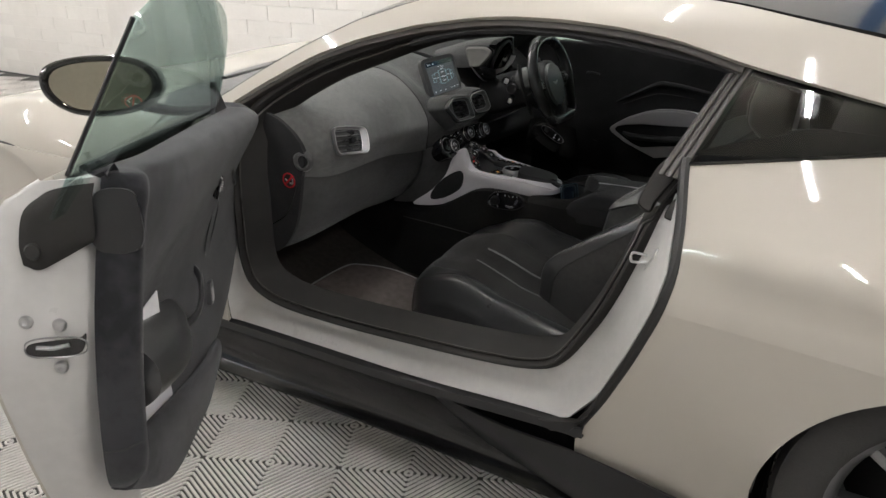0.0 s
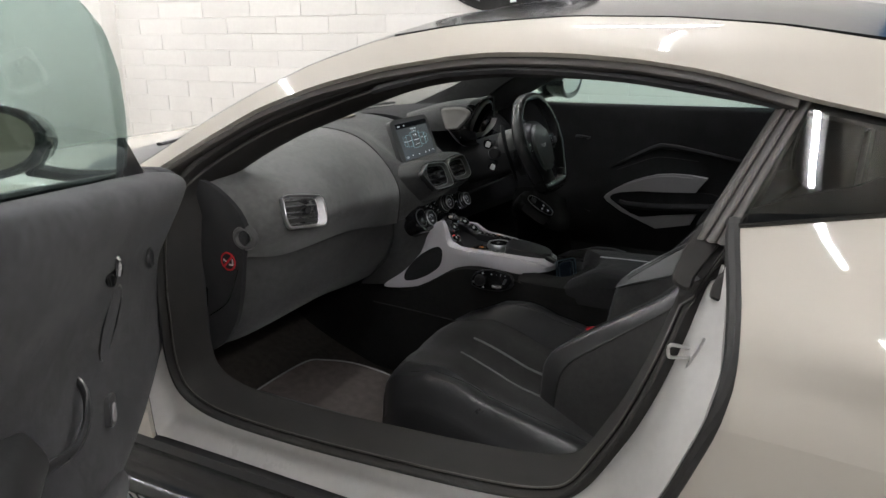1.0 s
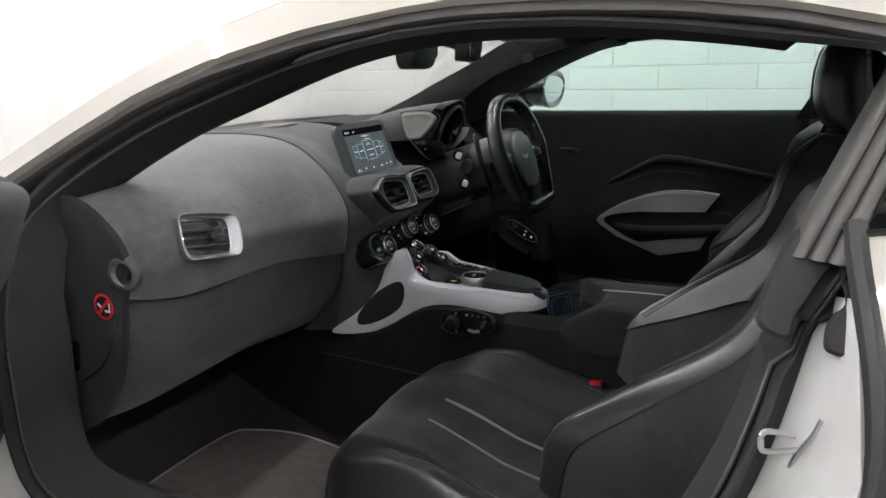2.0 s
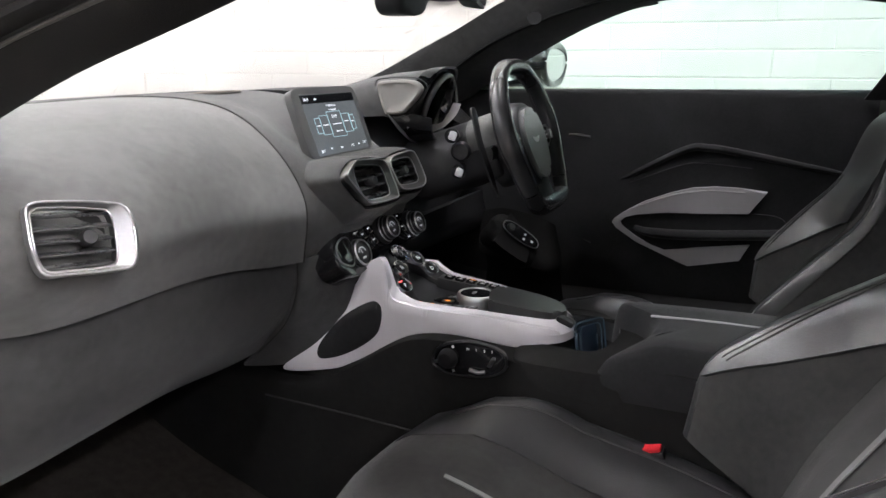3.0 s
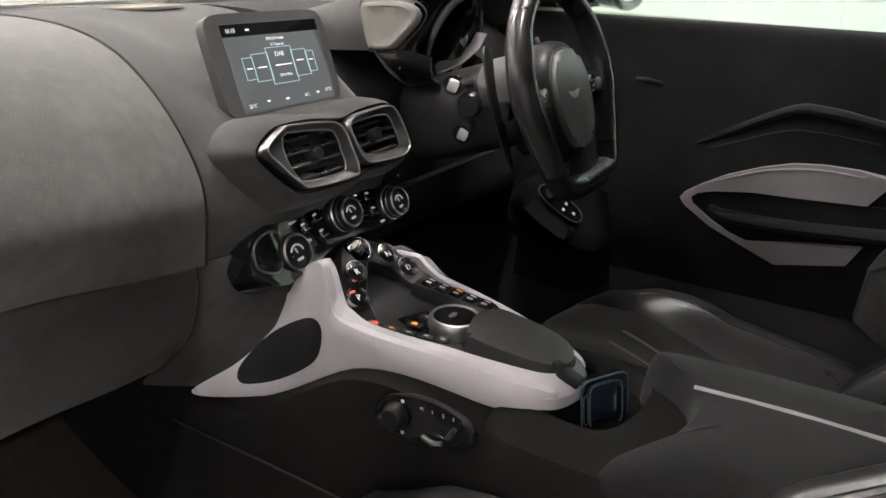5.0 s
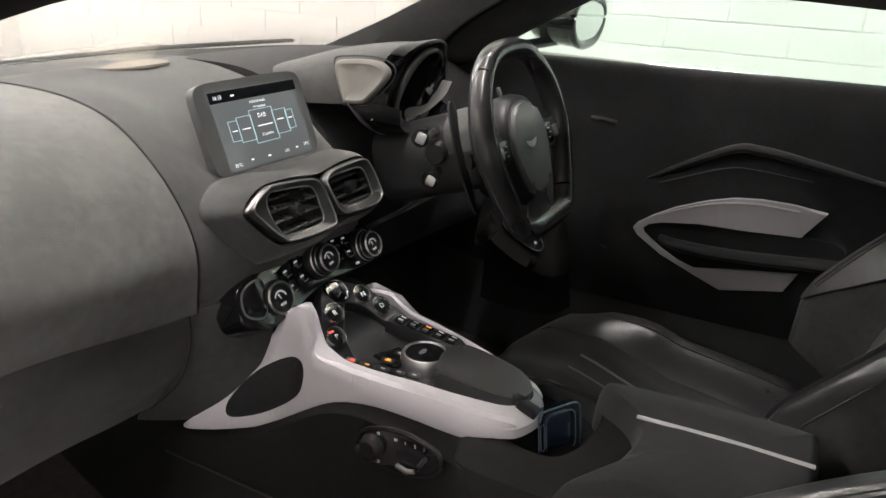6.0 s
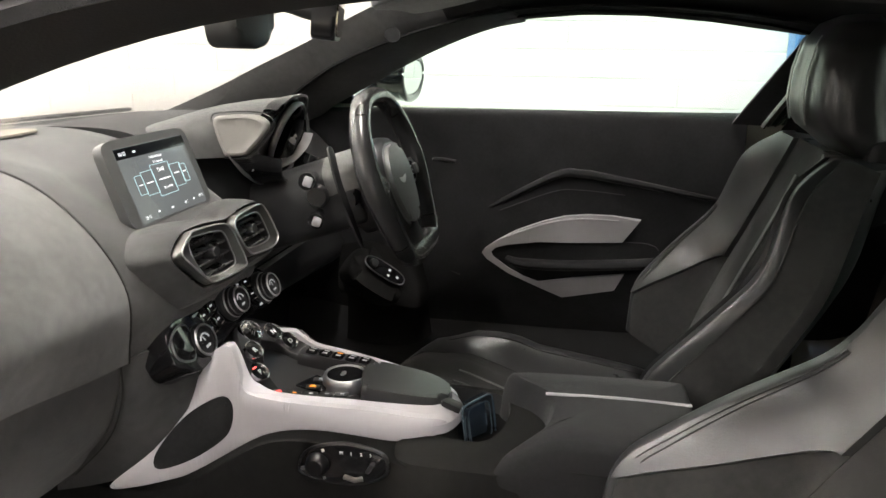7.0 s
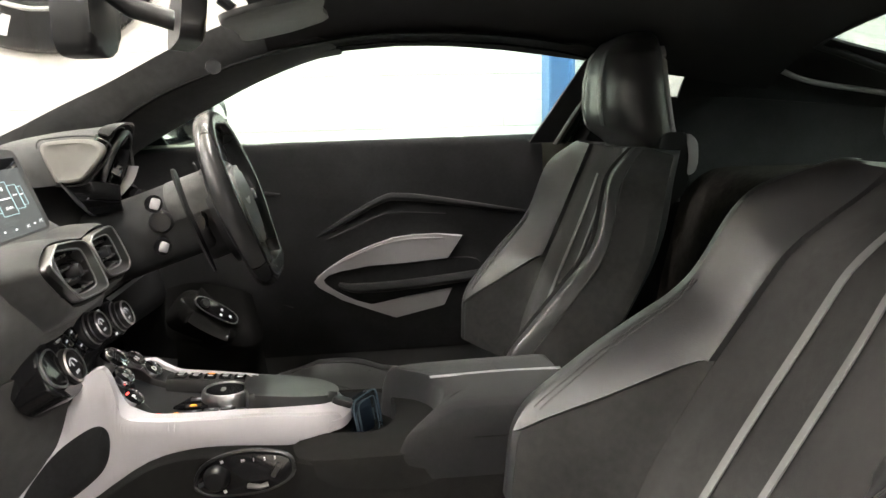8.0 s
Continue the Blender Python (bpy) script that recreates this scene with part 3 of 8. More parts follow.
def striker():
    y = YC - half(0.741) + 0.050
    b = tube(spline([(1.082, y, 0.738), (1.055, y - 0.016, 0.738), (1.050, y - 0.020, 0.746), (1.053, y - 0.018, 0.758), (1.076, y - 0.004, 0.752)], 24), 0.0028, seg=8)
    tube(spline([(1.096, y - 0.006, 0.772), (1.090, y - 0.008, 0.755), (1.080, y - 0.004, 0.735), (1.072, y - 0.002, 0.712)], 16), 0.0026, seg=8, bm=b)
    return b


part("door_striker", striker(), STEEL, CAR, "zinc plated door striker hoop")


def jamb_cap(pts, deep, swell):
    """Soft moulded rubber at the head of the rear jamb, standing proud of the skin's line."""
    line = smooth2(pts, 44)
    cx = sum(p[0] for p in line) / 44
    cz = sum(p[1] for p in line) / 44
    rows = []
    for g, d in ((1.0, 0.0), (1.0, 0.45), (0.95, 0.80), (0.84, 0.96), (0.5, 1.0), (0.0, 1.0)):
        rows.append([V((cx + (x - cx) * g, YC - half(cz + (z - cz) * g) + deep - swell * d, cz + (z - cz) * g)) for x, z in line])
    return grid(rows, close_v=True)


part("jamb_cap", jamb_cap([(1.036, 0.832), (1.060, 0.824), (1.066, 0.842), (1.088, 0.880), (1.104, 0.906), (1.100, 0.925), (1.070, 0.918), (1.050, 0.898), (1.034, 0.850)], 0.060, 0.034), SEAL, CAR, "black rubber cap on the rear jamb")
part("jamb_cap", jamb_cap([(1.092, 0.828), (1.098, 0.821), (1.132, 0.818), (1.140, 0.835), (1.136, 0.872), (1.122, 0.905), (1.104, 0.912), (1.100, 0.885), (1.106, 0.862), (1.096, 0.845)], 0.052, 0.034), SEAL, CAR, "black rubber cap beside the shut line")
part("jamb_recess", jamb_cap([(1.062, 0.845), (1.09, 0.838), (1.112, 0.862), (1.112, 0.900), (1.085, 0.905), (1.066, 0.870)], 0.062, 0.020), SEAL, CAR, "dark hollow between the jamb caps")


def bstrip():
    """Ribbed rubber band between door glass and quarter glass."""
    rows = []
    for i in range(24):
        f = i / 23
        z = 0.895 + 0.20 * f
        x0, x1 = 1.056 + 0.090 * f, 1.106 + 0.084 * f
        r = []
        for j in range(25):
            g = j / 24
            ridge = 0.008 * abs(math.sin(3 * math.pi * g)) ** 0.6
            r.append(skin(x0 + (x1 - x0) * g, z, 0.034 - 0.024 * g - ridge))
        rows.append([r[0] + V((-0.004, 0.05, 0))] + r + [r[-1] + V((0.004, 0.02, 0))])
    return solid(grid(rows), 0.003)


part("pillar_trim", bstrip(), SEALGREY, CAR, "ribbed grey rubber band in front of the quarter window")
part("pillar_trim", flip(bstrip()), SEALGREY, CAR, "ribbed grey rubber band")
part("window_trim", tube([skin(1.11 + 0.62 * i / 20, 0.922 + 0.62 * i / 20 * 0.17, -0.001) for i in range(21)], 0.004, seg=6), GLOSS, CAR, "thin dark trim along the quarter window's foot")


# bonnet and front wings
def nose():
    ctrl = []
    for x, w, zc, ze in ((-0.44, 0.86, 0.845, 0.745), (-0.75, 0.90, 0.835, 0.765), (-1.1, 0.92, 0.81, 0.765), (-1.5, 0.90, 0.745, 0.69), (-1.85, 0.80, 0.64, 0.58), (-2.0, 0.66, 0.50, 0.46)):
        r = []
        for u in (-1.0, -0.98, -0.90, -0.75, -0.4, 0.0, 0.4, 0.75, 0.90, 0.98, 1.0):
            a = abs(u)
            z = zc + (ze - zc) * a ** 3 + (0.022 if 0.7 < a < 0.92 else 0)
            if a > 0.97:
                z = ze - 0.10
            if a == 1.0:
                z = 0.40
            r.append((x, YC + w * u * (1.03 if a > 0.95 else 1), z))
        ctrl.append(r)
    return solid(grid(surf(ctrl, 40, 60)), 0.006)


part("bonnet", nose(), PAINT, CAR, "glossy white bonnet and front wings")
part("scuttle", solid(grid(surf([[(-0.43, YC - 0.80, 0.775), (-0.43, YC, 0.84), (-0.43, YC + 0.80, 0.775)], [(-0.36, YC - 0.80, 0.77), (-0.38, YC, 0.83), (-0.36, YC + 0.80, 0.77)], [(-0.28, YC - 0.80, 0.785), (-0.32, YC, 0.845), (-0.28, YC + 0.80, 0.785)]], 10, 24)), 0.01), PLASTIC, CAR, "black scuttle panel under the windscreen")


def front_wing():
    """Side of the front wing ahead of the door, with its wheel arch."""
    bm = bmesh.new()
    wx = -1.0
    za = WHZ + 0.38
    rows = []
    for i in range(18):
        z = 0.342 + (za - 0.342) * i / 17
        xe = wx + math.sqrt(max(0.38 ** 2 - (z - WHZ) ** 2, 0.0))
        rows.append([skin(-0.03 + (xe + 0.03) * j / 10, z) for j in range(11)])
    grid(rows, bm=bm)
    return solid(bm, -0.01)


part("front_wing", front_wing(), PAINT, CAR, "glossy white front wing")
part("front_wing", flip(front_wing()), PAINT, CAR, "glossy white front wing")


def arch_liner(x, r, w0, w1):
    rows = []
    for i in range(25):
        a = math.pi * i / 24
        rows.append([V((x + r * math.cos(a), YC - w, WHZ + r * math.sin(a))) for w in (w0, w1)])
    return solid(grid(rows), 0.005)


for xx, rr in ((WHX, ARCH), (-1.0, 0.38)):
    part("arch_liner", arch_liner(xx, rr, 0.55, 0.94), UNDER, CAR, "black wheel arch liner")
    part("arch_liner", flip(arch_liner(xx, rr, 0.55, 0.94)), UNDER, CAR, "black wheel arch liner")


def wheel(x, side):
    y = YC + side * 0.80
    m = axes((x, y, WHZ), (1, 0, 0), (0, side, 0)) @ Matrix.Scale(WHZ / 0.3475, 4)
    prof = [(0.245, -0.13), (0.30, -0.135), (0.335, -0.12), (0.345, -0.09), (0.345, 0.09), (0.335, 0.115), (0.30, 0.13), (0.262, 0.125), (0.245, 0.11)]
    t = part("wheel", lathe(prof, m, 64), TYRE, CAR, "black low profile tyre on a dark alloy wheel")
    for off in (-0.06, 0.06):
        b = bmesh.new()
        for k in range(64):
            a = 2 * math.pi * k / 64
            box((0.3455 * math.cos(a), 0.3455 * math.sin(a), off), (0.004, 0.024, 0.05), Matrix.Rotation(a, 3, "Z").to_4x4(), bm=b)
        b.transform(m)
        tagged(part("tread", b, TYRE, t), kind="stuff")
    b = lathe([(0.245, -0.11), (0.225, -0.10), (0.222, 0.08), (0.235, 0.105), (0.247, 0.112)], m, 48)
    for k in range(10):
        a = 2 * math.pi * k / 10
        s = box((0.13 * math.cos(a), 0.13 * math.sin(a), 0.07), (0.20, 0.022, 0.03), Matrix.Rotation(a, 3, "Z").to_4x4(), 0.004)
        s.transform(m)
        join(b, s)
    part("rim", b, DARKCHROME, t, "dark alloy rim")


for xx in (WHX, -1.0):
    for sd in (-1, 1):
        wheel(xx, sd)

# tail, closing the car behind
part("tail_panel", solid(grid(surf([[(2.2, YC - 0.72, 0.90), (2.2, YC, 1.0), (2.2, YC + 0.72, 0.90)], [(2.42, YC - 0.90, 0.88), (2.45, YC, 0.93), (2.42, YC + 0.90, 0.88)], [(2.46, YC - 0.93, 0.6), (2.55, YC, 0.6), (2.46, YC + 0.93, 0.6)], [(2.42, YC - 0.9, 0.3), (2.5, YC, 0.3), (2.42, YC + 0.9, 0.3)]], 16, 20)), 0.01), PAINT, CAR, "glossy white tail")


# ---- cabin shell ----
CABIN = CAR
part("floor_pan", solid(grid(surf([[(-0.42, YC - 0.80, 0.62), (-0.42, YC, 0.62), (-0.42, YC + 0.80, 0.62)], [(-0.30, YC - 0.80, 0.38), (-0.30, YC, 0.38), (-0.30, YC + 0.80, 0.38)],
                                  [(-0.02, YC - 0.80, 0.24), (-0.02, YC, 0.24), (-0.02, YC + 0.80, 0.24)], [(0.25, YC - 0.80, 0.205), (0.25, YC, 0.205), (0.25, YC + 0.80, 0.205)], [(1.35, YC - 0.80, 0.20), (1.35, YC, 0.20), (1.35, YC + 0.80, 0.20)]], 30, 12)), 0.02), CARPET, CABIN, "black carpeted floor and toe board")


def inner_sill():
    rows = []
    for i in range(24):
        x = -0.05 + 1.1 * i / 23
        z = 0.43 + 0.03 * step(0.75, 1.05, x)
        rows.append([V((x, YC - 0.86, z)), V((x, YC - 0.82, z + 0.004)), V((x, YC - 0.775, z - 0.012)), V((x, YC - 0.755, z - 0.06)), V((x, YC - 0.745, 0.2))])
    return solid(grid(rows), 0.01)


part("sill_trim", inner_sill(), SOFT, CABIN, "black sill trim inside the door opening")
part("sill_trim", flip(inner_sill()), SOFT, CABIN, "black sill trim")


def foot_side():
    """Trim panel between the dashboard's end and the front of the door opening."""
    ctrl = [[(-0.40, YC - 0.80, 0.78), (-0.1, YC - 0.80, 0.78), (0.0, YC - 0.80, 0.76)],
            [(-0.40, YC - 0.81, 0.7), (-0.1, YC - 0.815, 0.7), (0.035, YC - 0.83, 0.7)],
            [(-0.40, YC - 0.80, 0.45), (-0.1, YC - 0.80, 0.45), (0.055, YC - 0.84, 0.46)],
            [(-0.40, YC - 0.78, 0.22), (-0.1, YC - 0.78, 0.22), (0.15, YC - 0.80, 0.30)]]
    return solid(grid(surf(ctrl, 14, 12)), 0.02)


part("kick_panel", foot_side(), ALC2, CABIN, "black footwell side trim")
part("kick_panel", flip(foot_side()), ALC2, CABIN, "black footwell side trim")


# pillar trim between windscreen and side window, and roof lining
WSX = [-0.40, -0.17, -0.05, 0.072, 0.20, 0.323, 0.42, 0.6, 1.5]
WSZ = [0.86, 0.949, 1.0, 1.05, 1.108, 1.155, 1.178, 1.195, 1.195]


def a_pillar():
    outer = [V((x, YC + 0.72 - (z - 0.91) * 0.65, z)) for x, z in zip(WSX[:7], WSZ[:7])]
    inner = [V((x, YC + 0.775 - (z - 0.91) * 0.65, z)) for x, z in ((-0.30, 0.80), (0.0, 0.875), (0.091, 0.921), (0.23, 0.993), (0.358, 1.054), (0.476, 1.097), (0.551, 1.112))]
    a, b = spline(outer, 30), spline(inner, 30)
    rows = []
    for p, q in zip(a, b):
        r = []
        for j in range(9):
            f = j / 8
            c = p.lerp(q, f)
            r.append(c + V((0.02, -0.022, -0.006)) * math.sin(math.pi * f))
        rows.append([p + V((-0.010, 0.020, -0.004))] + r + [q + V((-0.005, 0.05, 0.004))])
    return solid(grid(rows), 0.006)


pil = part("pillar_trim", a_pillar(), GLOVE, CABIN, "dark suede windscreen pillar trim")
part("airbag_badge", lathe([(0.0, 0.001), (0.014, 0.001), (0.0155, 0.0025), (0.017, 0.0)], axes((0.292, 0.520, 1.078), (1, 0, 0.4), (0.3, -0.9, 0.3)), 24), ALC2, pil)

ARX = [0.30, 0.476, 0.551, 0.673, 0.793, 0.914, 1.098, 1.25, 1.45, 1.6]
ARZ = [1.05, 1.097, 1.112, 1.121, 1.119, 1.109, 1.085, 1.06, 1.03, 1.0]


def lining():
    rows = []
    for i in range(40):
        x = 0.40 + 1.16 * i / 39
        z0 = lerp(x, ARX, ARZ)
        w = 0.775 - (z0 - 0.91) * 0.65
        top = lerp(x, [0.40, 0.5, 0.7, 1.0, 1.3, 1.6], [1.175, 1.20, 1.215, 1.212, 1.185, 1.14])
        r = []
        for u in np.linspace(-1, 1, 25):
            f = 1 - abs(u) ** 3.2
            r.append(V((x, YC + w * u, z0 + (top - z0) * f)))
        rows.append(r)
    return solid(grid(rows), -0.008)


part("roof_lining", lining(), ALC2, CABIN, "dark suede roof lining")


def rear_side():
    """Trim from the door pillar back to the rear window, with the small side window's rim."""
    ctrl = [[(1.12, YC + 0.79, 0.42), (1.25, YC + 0.78, 0.42), (1.5, YC + 0.76, 0.5), (2.25, YC + 0.72, 0.5)],
            [(1.13, YC + 0.78, 0.7), (1.25, YC + 0.76, 0.7), (1.5, YC + 0.74, 0.72), (2.25, YC + 0.71, 0.72)],
            [(1.12, YC + 0.765, 0.940), (1.25, YC + 0.742, 0.980), (1.42, YC + 0.72, 1.0), (2.25, YC + 0.70, 0.93)]]
    bm = grid(surf(ctrl, 12, 24))
    return solid(bm, 0.012)


part("rear_side_trim", rear_side(), ALC2, CABIN, "black trim behind the seat")
part("rear_side_trim", flip(rear_side()), ALC2, CABIN, "black trim behind the seat")


def b_pillar_in():
    ctrl = [[(1.0, YC + 0.785, 0.905), (1.055, YC + 0.765, 0.905)], [(1.05, YC + 0.715, 1.0), (1.10, YC + 0.70, 1.0)], [(1.10, YC + 0.655, 1.09), (1.16, YC + 0.63, 1.09)]]
    return solid(grid(surf(ctrl, 10, 5)), 0.015)


part("door_pillar_trim", b_pillar_in(), ALC2, CABIN, "black door pillar trim")


def c_pillar_in():
    """Trim from the small side window back along the load bay, up to the rear window's edge."""
    rows = []
    for i in range(34):
        x = 1.365 + 0.87 * i / 33
        edge = lerp(x, [1.36, 1.50, 1.56, 1.65, 1.75, 2.2], [0.60, 0.58, 0.505, 0.530, 0.545, 0.60])
        z = zhigh(x)
        w = half(z, x)

        def under(y, gap):
            return z + 0.05 * (1 - (y / w) ** 2) - gap

        side = max(0.955 - 0.08 * step(1.6, 2.2, x), 0.86)
        ctrl = [(x, YC + edge, under(edge, 0.016)), (x, YC + 0.615, under(0.615, 0.028)), (x, YC + 0.665, under(0.665, 0.055)), (x - 0.015, YC + 0.705, (side + under(0.70, 0.03)) / 2), (x - 0.03, YC + 0.725, side), (x - 0.03, YC + 0.725, side - 0.06)]
        rows.append(spline(ctrl, 18))
    return solid(grid(rows), 0.006)


part("rear_pillar_trim", c_pillar_in(), ALC2, CABIN, "dark rear pillar trim")
part("rear_pillar_trim", flip(c_pillar_in()), ALC2, CABIN, "dark rear pillar trim")
part("bulkhead", solid(grid(surf([[(1.28, YC - 0.76, 0.2), (1.28, YC, 0.2), (1.28, YC + 0.76, 0.2)], [(1.34, YC - 0.75, 0.6), (1.34, YC, 0.6), (1.34, YC + 0.75, 0.6)], [(1.40, YC - 0.72, 0.80), (1.40, YC, 0.82), (1.40, YC + 0.72, 0.80)], [(1.6, YC - 0.70, 0.83), (1.6, YC, 0.84), (1.6, YC + 0.70, 0.83)], [(2.25, YC - 0.70, 0.80), (2.25, YC, 0.82), (2.25, YC + 0.70, 0.80)]], 24, 12)), 0.012), CARPET, CABIN, "black carpeted bulkhead and load bay")
BAY = [(1.60, 0.605, 1.115), (1.555, 0.62, 1.10), (1.55, 0.62, 1.072), (1.60, 0.62, 1.043), (1.68, 0.62, 1.022), (1.84, 0.62, 0.998), (2.05, 0.60, 0.955)]
part("bay_rim", tube(spline(BAY, 40), 0.011, seg=8, flat=0.6), GREYTRIM, CABIN, "pale trim round the rear window's corner")
part("bay_rim", flip(tube(spline(BAY, 40), 0.011, seg=8, flat=0.6)), GREYTRIM, CABIN, "pale trim round the rear window's corner")
part("tailgate_frame", tube(spline([(1.60, YC - 0.55, 1.085), (1.555, YC, 1.165), (1.575, YC + 0.50, 1.115), (1.66, YC + 0.56, 1.085), (1.9, YC + 0.57, 1.01), (2.15, YC + 0.56, 0.935)], 50), 0.014, seg=10, flat=0.6), PLASTIC, CABIN, "black frame round the rear window")


# ---- dashboard ----
DASH = thing("dashboard", (0.0, YC, 0.20), "charcoal suede dashboard with round passenger panel and satin vents", "dashboard")


def dash_upper():
    ctrl = [
        [(-0.40, -0.80, 0.865), (-0.20, -0.80, 0.885), (-0.02, -0.80, 0.885), (0.075, -0.80, 0.855), (0.125, -0.80, 0.80), (0.10, -0.80, 0.725)],
        [(-0.45, -0.70, 0.885), (-0.20, -0.70, 0.908), (0.0, -0.70, 0.905), (0.12, -0.70, 0.865), (0.185, -0.70, 0.79), (0.14, -0.70, 0.71)],
        [(-0.48, -0.48, 0.895), (-0.20, -0.48, 0.922), (0.0, -0.48, 0.918), (0.125, -0.48, 0.87), (0.185, -0.48, 0.79), (0.157, -0.48, 0.711)],
        [(-0.50, -0.32, 0.90), (-0.20, -0.32, 0.925), (-0.01, -0.32, 0.92), (0.108, -0.32, 0.87), (0.172, -0.32, 0.78), (0.152, -0.32, 0.685)],
        [(-0.51, -0.242, 0.90), (-0.20, -0.242, 0.926), (-0.01, -0.242, 0.918), (0.095, -0.242, 0.866), (0.160, -0.242, 0.775), (0.148, -0.235, 0.672)],
    ]
    return solid(grid(surf(ctrl, 48, 44)), 0.02)


upper = part("passenger_panel", dash_upper(), ALC, DASH, "bulging charcoal suede panel before the passenger")


def seam(pts, r=0.0022, n=50):
    return tube(spline(pts, n), r, seg=6)


def dash_lower():
    ctrl = [
        [(0.085, -0.80, 0.722), (0.085, -0.80, 0.65), (0.045, -0.80, 0.56), (-0.04, -0.80, 0.48), (-0.15, -0.80, 0.46)],
        [(0.125, -0.70, 0.708), (0.122, -0.70, 0.64), (0.070, -0.70, 0.54), (-0.02, -0.70, 0.475), (-0.15, -0.70, 0.45)],
        [(0.142, -0.48, 0.707), (0.135, -0.48, 0.64), (0.085, -0.48, 0.545), (-0.01, -0.48, 0.49), (-0.15, -0.48, 0.46)],
        [(0.14, -0.32, 0.682), (0.130, -0.32, 0.63), (0.085, -0.30, 0.55), (0.02, -0.30, 0.49), (-0.15, -0.30, 0.46)],
        [(0.135, -0.225, 0.668), (0.125, -0.21, 0.62), (0.09, -0.22, 0.56), (0.04, -0.22, 0.50), (-0.15, -0.22, 0.46)],
        [(0.135, -0.165, 0.660), (0.125, -0.160, 0.62), (0.09, -0.175, 0.56), (0.04, -0.185, 0.50), (-0.15, -0.18, 0.46)],
    ]
    return solid(grid(surf(ctrl, 36, 26)), 0.015)


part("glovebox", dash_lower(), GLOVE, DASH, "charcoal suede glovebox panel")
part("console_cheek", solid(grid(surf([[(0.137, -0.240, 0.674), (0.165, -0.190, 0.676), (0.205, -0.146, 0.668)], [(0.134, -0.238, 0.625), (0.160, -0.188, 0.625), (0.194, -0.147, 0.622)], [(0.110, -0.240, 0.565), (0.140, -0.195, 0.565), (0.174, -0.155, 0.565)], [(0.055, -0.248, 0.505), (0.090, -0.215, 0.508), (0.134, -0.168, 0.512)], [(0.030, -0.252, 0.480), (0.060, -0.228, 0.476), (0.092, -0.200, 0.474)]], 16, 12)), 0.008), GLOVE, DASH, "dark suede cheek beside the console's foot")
part("cheek_seam", seam([(0.141, -0.240, 0.675), (0.137, -0.240, 0.625), (0.113, -0.242, 0.565), (0.060, -0.250, 0.507)], 0.0013, 24), RUBBER, DASH)


def end_cap():
    pts = smooth2([(-0.15, 0.90), (0.0, 0.893), (0.08, 0.86), (0.13, 0.80), (0.115, 0.72), (0.10, 0.64), (0.07, 0.56), (0.0, 0.49), (-0.15, 0.46)], 48)
    return slab(pts, 0.012, axes((0, -0.798, 0), (1, 0, 0), (0, -1, 0)), 0.006)


cap = part("end_cap", end_cap(), ALC2, DASH, "black suede end panel of the dashboard")
part("eyeball_vent", lathe([(0.0, -0.012), (0.012, -0.012), (0.014, 0.004), (0.019, 0.009), (0.026, 0.006), (0.029, 0.0), (0.029, -0.004)], axes((0.121, -0.803, 0.773), (1, 0, 0), (0.25, -1, 0)), 32), SATINGREY, cap, "grey-black ring of a round vent")
stick = part("warning_sticker", lathe([(0.0175, 0.0), (0.0175, 0.0012), (0.0215, 0.0012), (0.0215, 0.0)], axes((0.073, -0.811, 0.715), (1, 0, 0), (0, -1, 0)), 32), RED, cap, "red ringed warning sticker")
part("sticker_disc", lathe([(0.0, 0.0006), (0.0175, 0.0006), (0.0175, 0.0)], axes((0.073, -0.811, 0.715), (1, 0, 0), (0, -1, 0)), 32), PLASTIC, stick)
part("sticker_bar", slab([(-0.018, -0.0025), (0.018, -0.0025), (0.018, 0.0025), (-0.018, 0.0025)], 0.0012, axes((0.073, -0.8116, 0.715), (0.7, 0, 0.7), (0, -1, 0))), RED, stick)
b = box((0.064, -0.8118, 0.716), (0.010, 0.001, 0.004), Matrix.Rotation(0.6, 4, "Y"))
box((0.081, -0.8118, 0.708), (0.012, 0.001, 0.004), bm=b)
box((0.086, -0.8118, 0.715), (0.003, 0.001, 0.014), bm=b)
part("sticker_print", b, WHITEINK, stick)
b = box((-0.012, -0.813, 0.620), (0.022, 0.006, 0.050), Matrix.Rotation(0.12, 4, "Y"), 0.003)
pg = part("airbag_switch", b, GLOSS, cap, "small black switch with a silver edge")
part("switch_edge", tube([(-0.018, -0.817, 0.642), (-0.010, -0.818, 0.645), (-0.005, -0.817, 0.640)], 0.0015, seg=6), CHROME, pg)
part("switch_edge", tube([(-0.019, -0.817, 0.612), (-0.014, -0.818, 0.603)], 0.0015, seg=6), CHROME, pg)
part("panel_gap", seam([(0.10, -0.812, 0.70), (0.06, -0.812, 0.62), (0.0, -0.812, 0.575)], 0.0012, 20), GLOSS, cap)


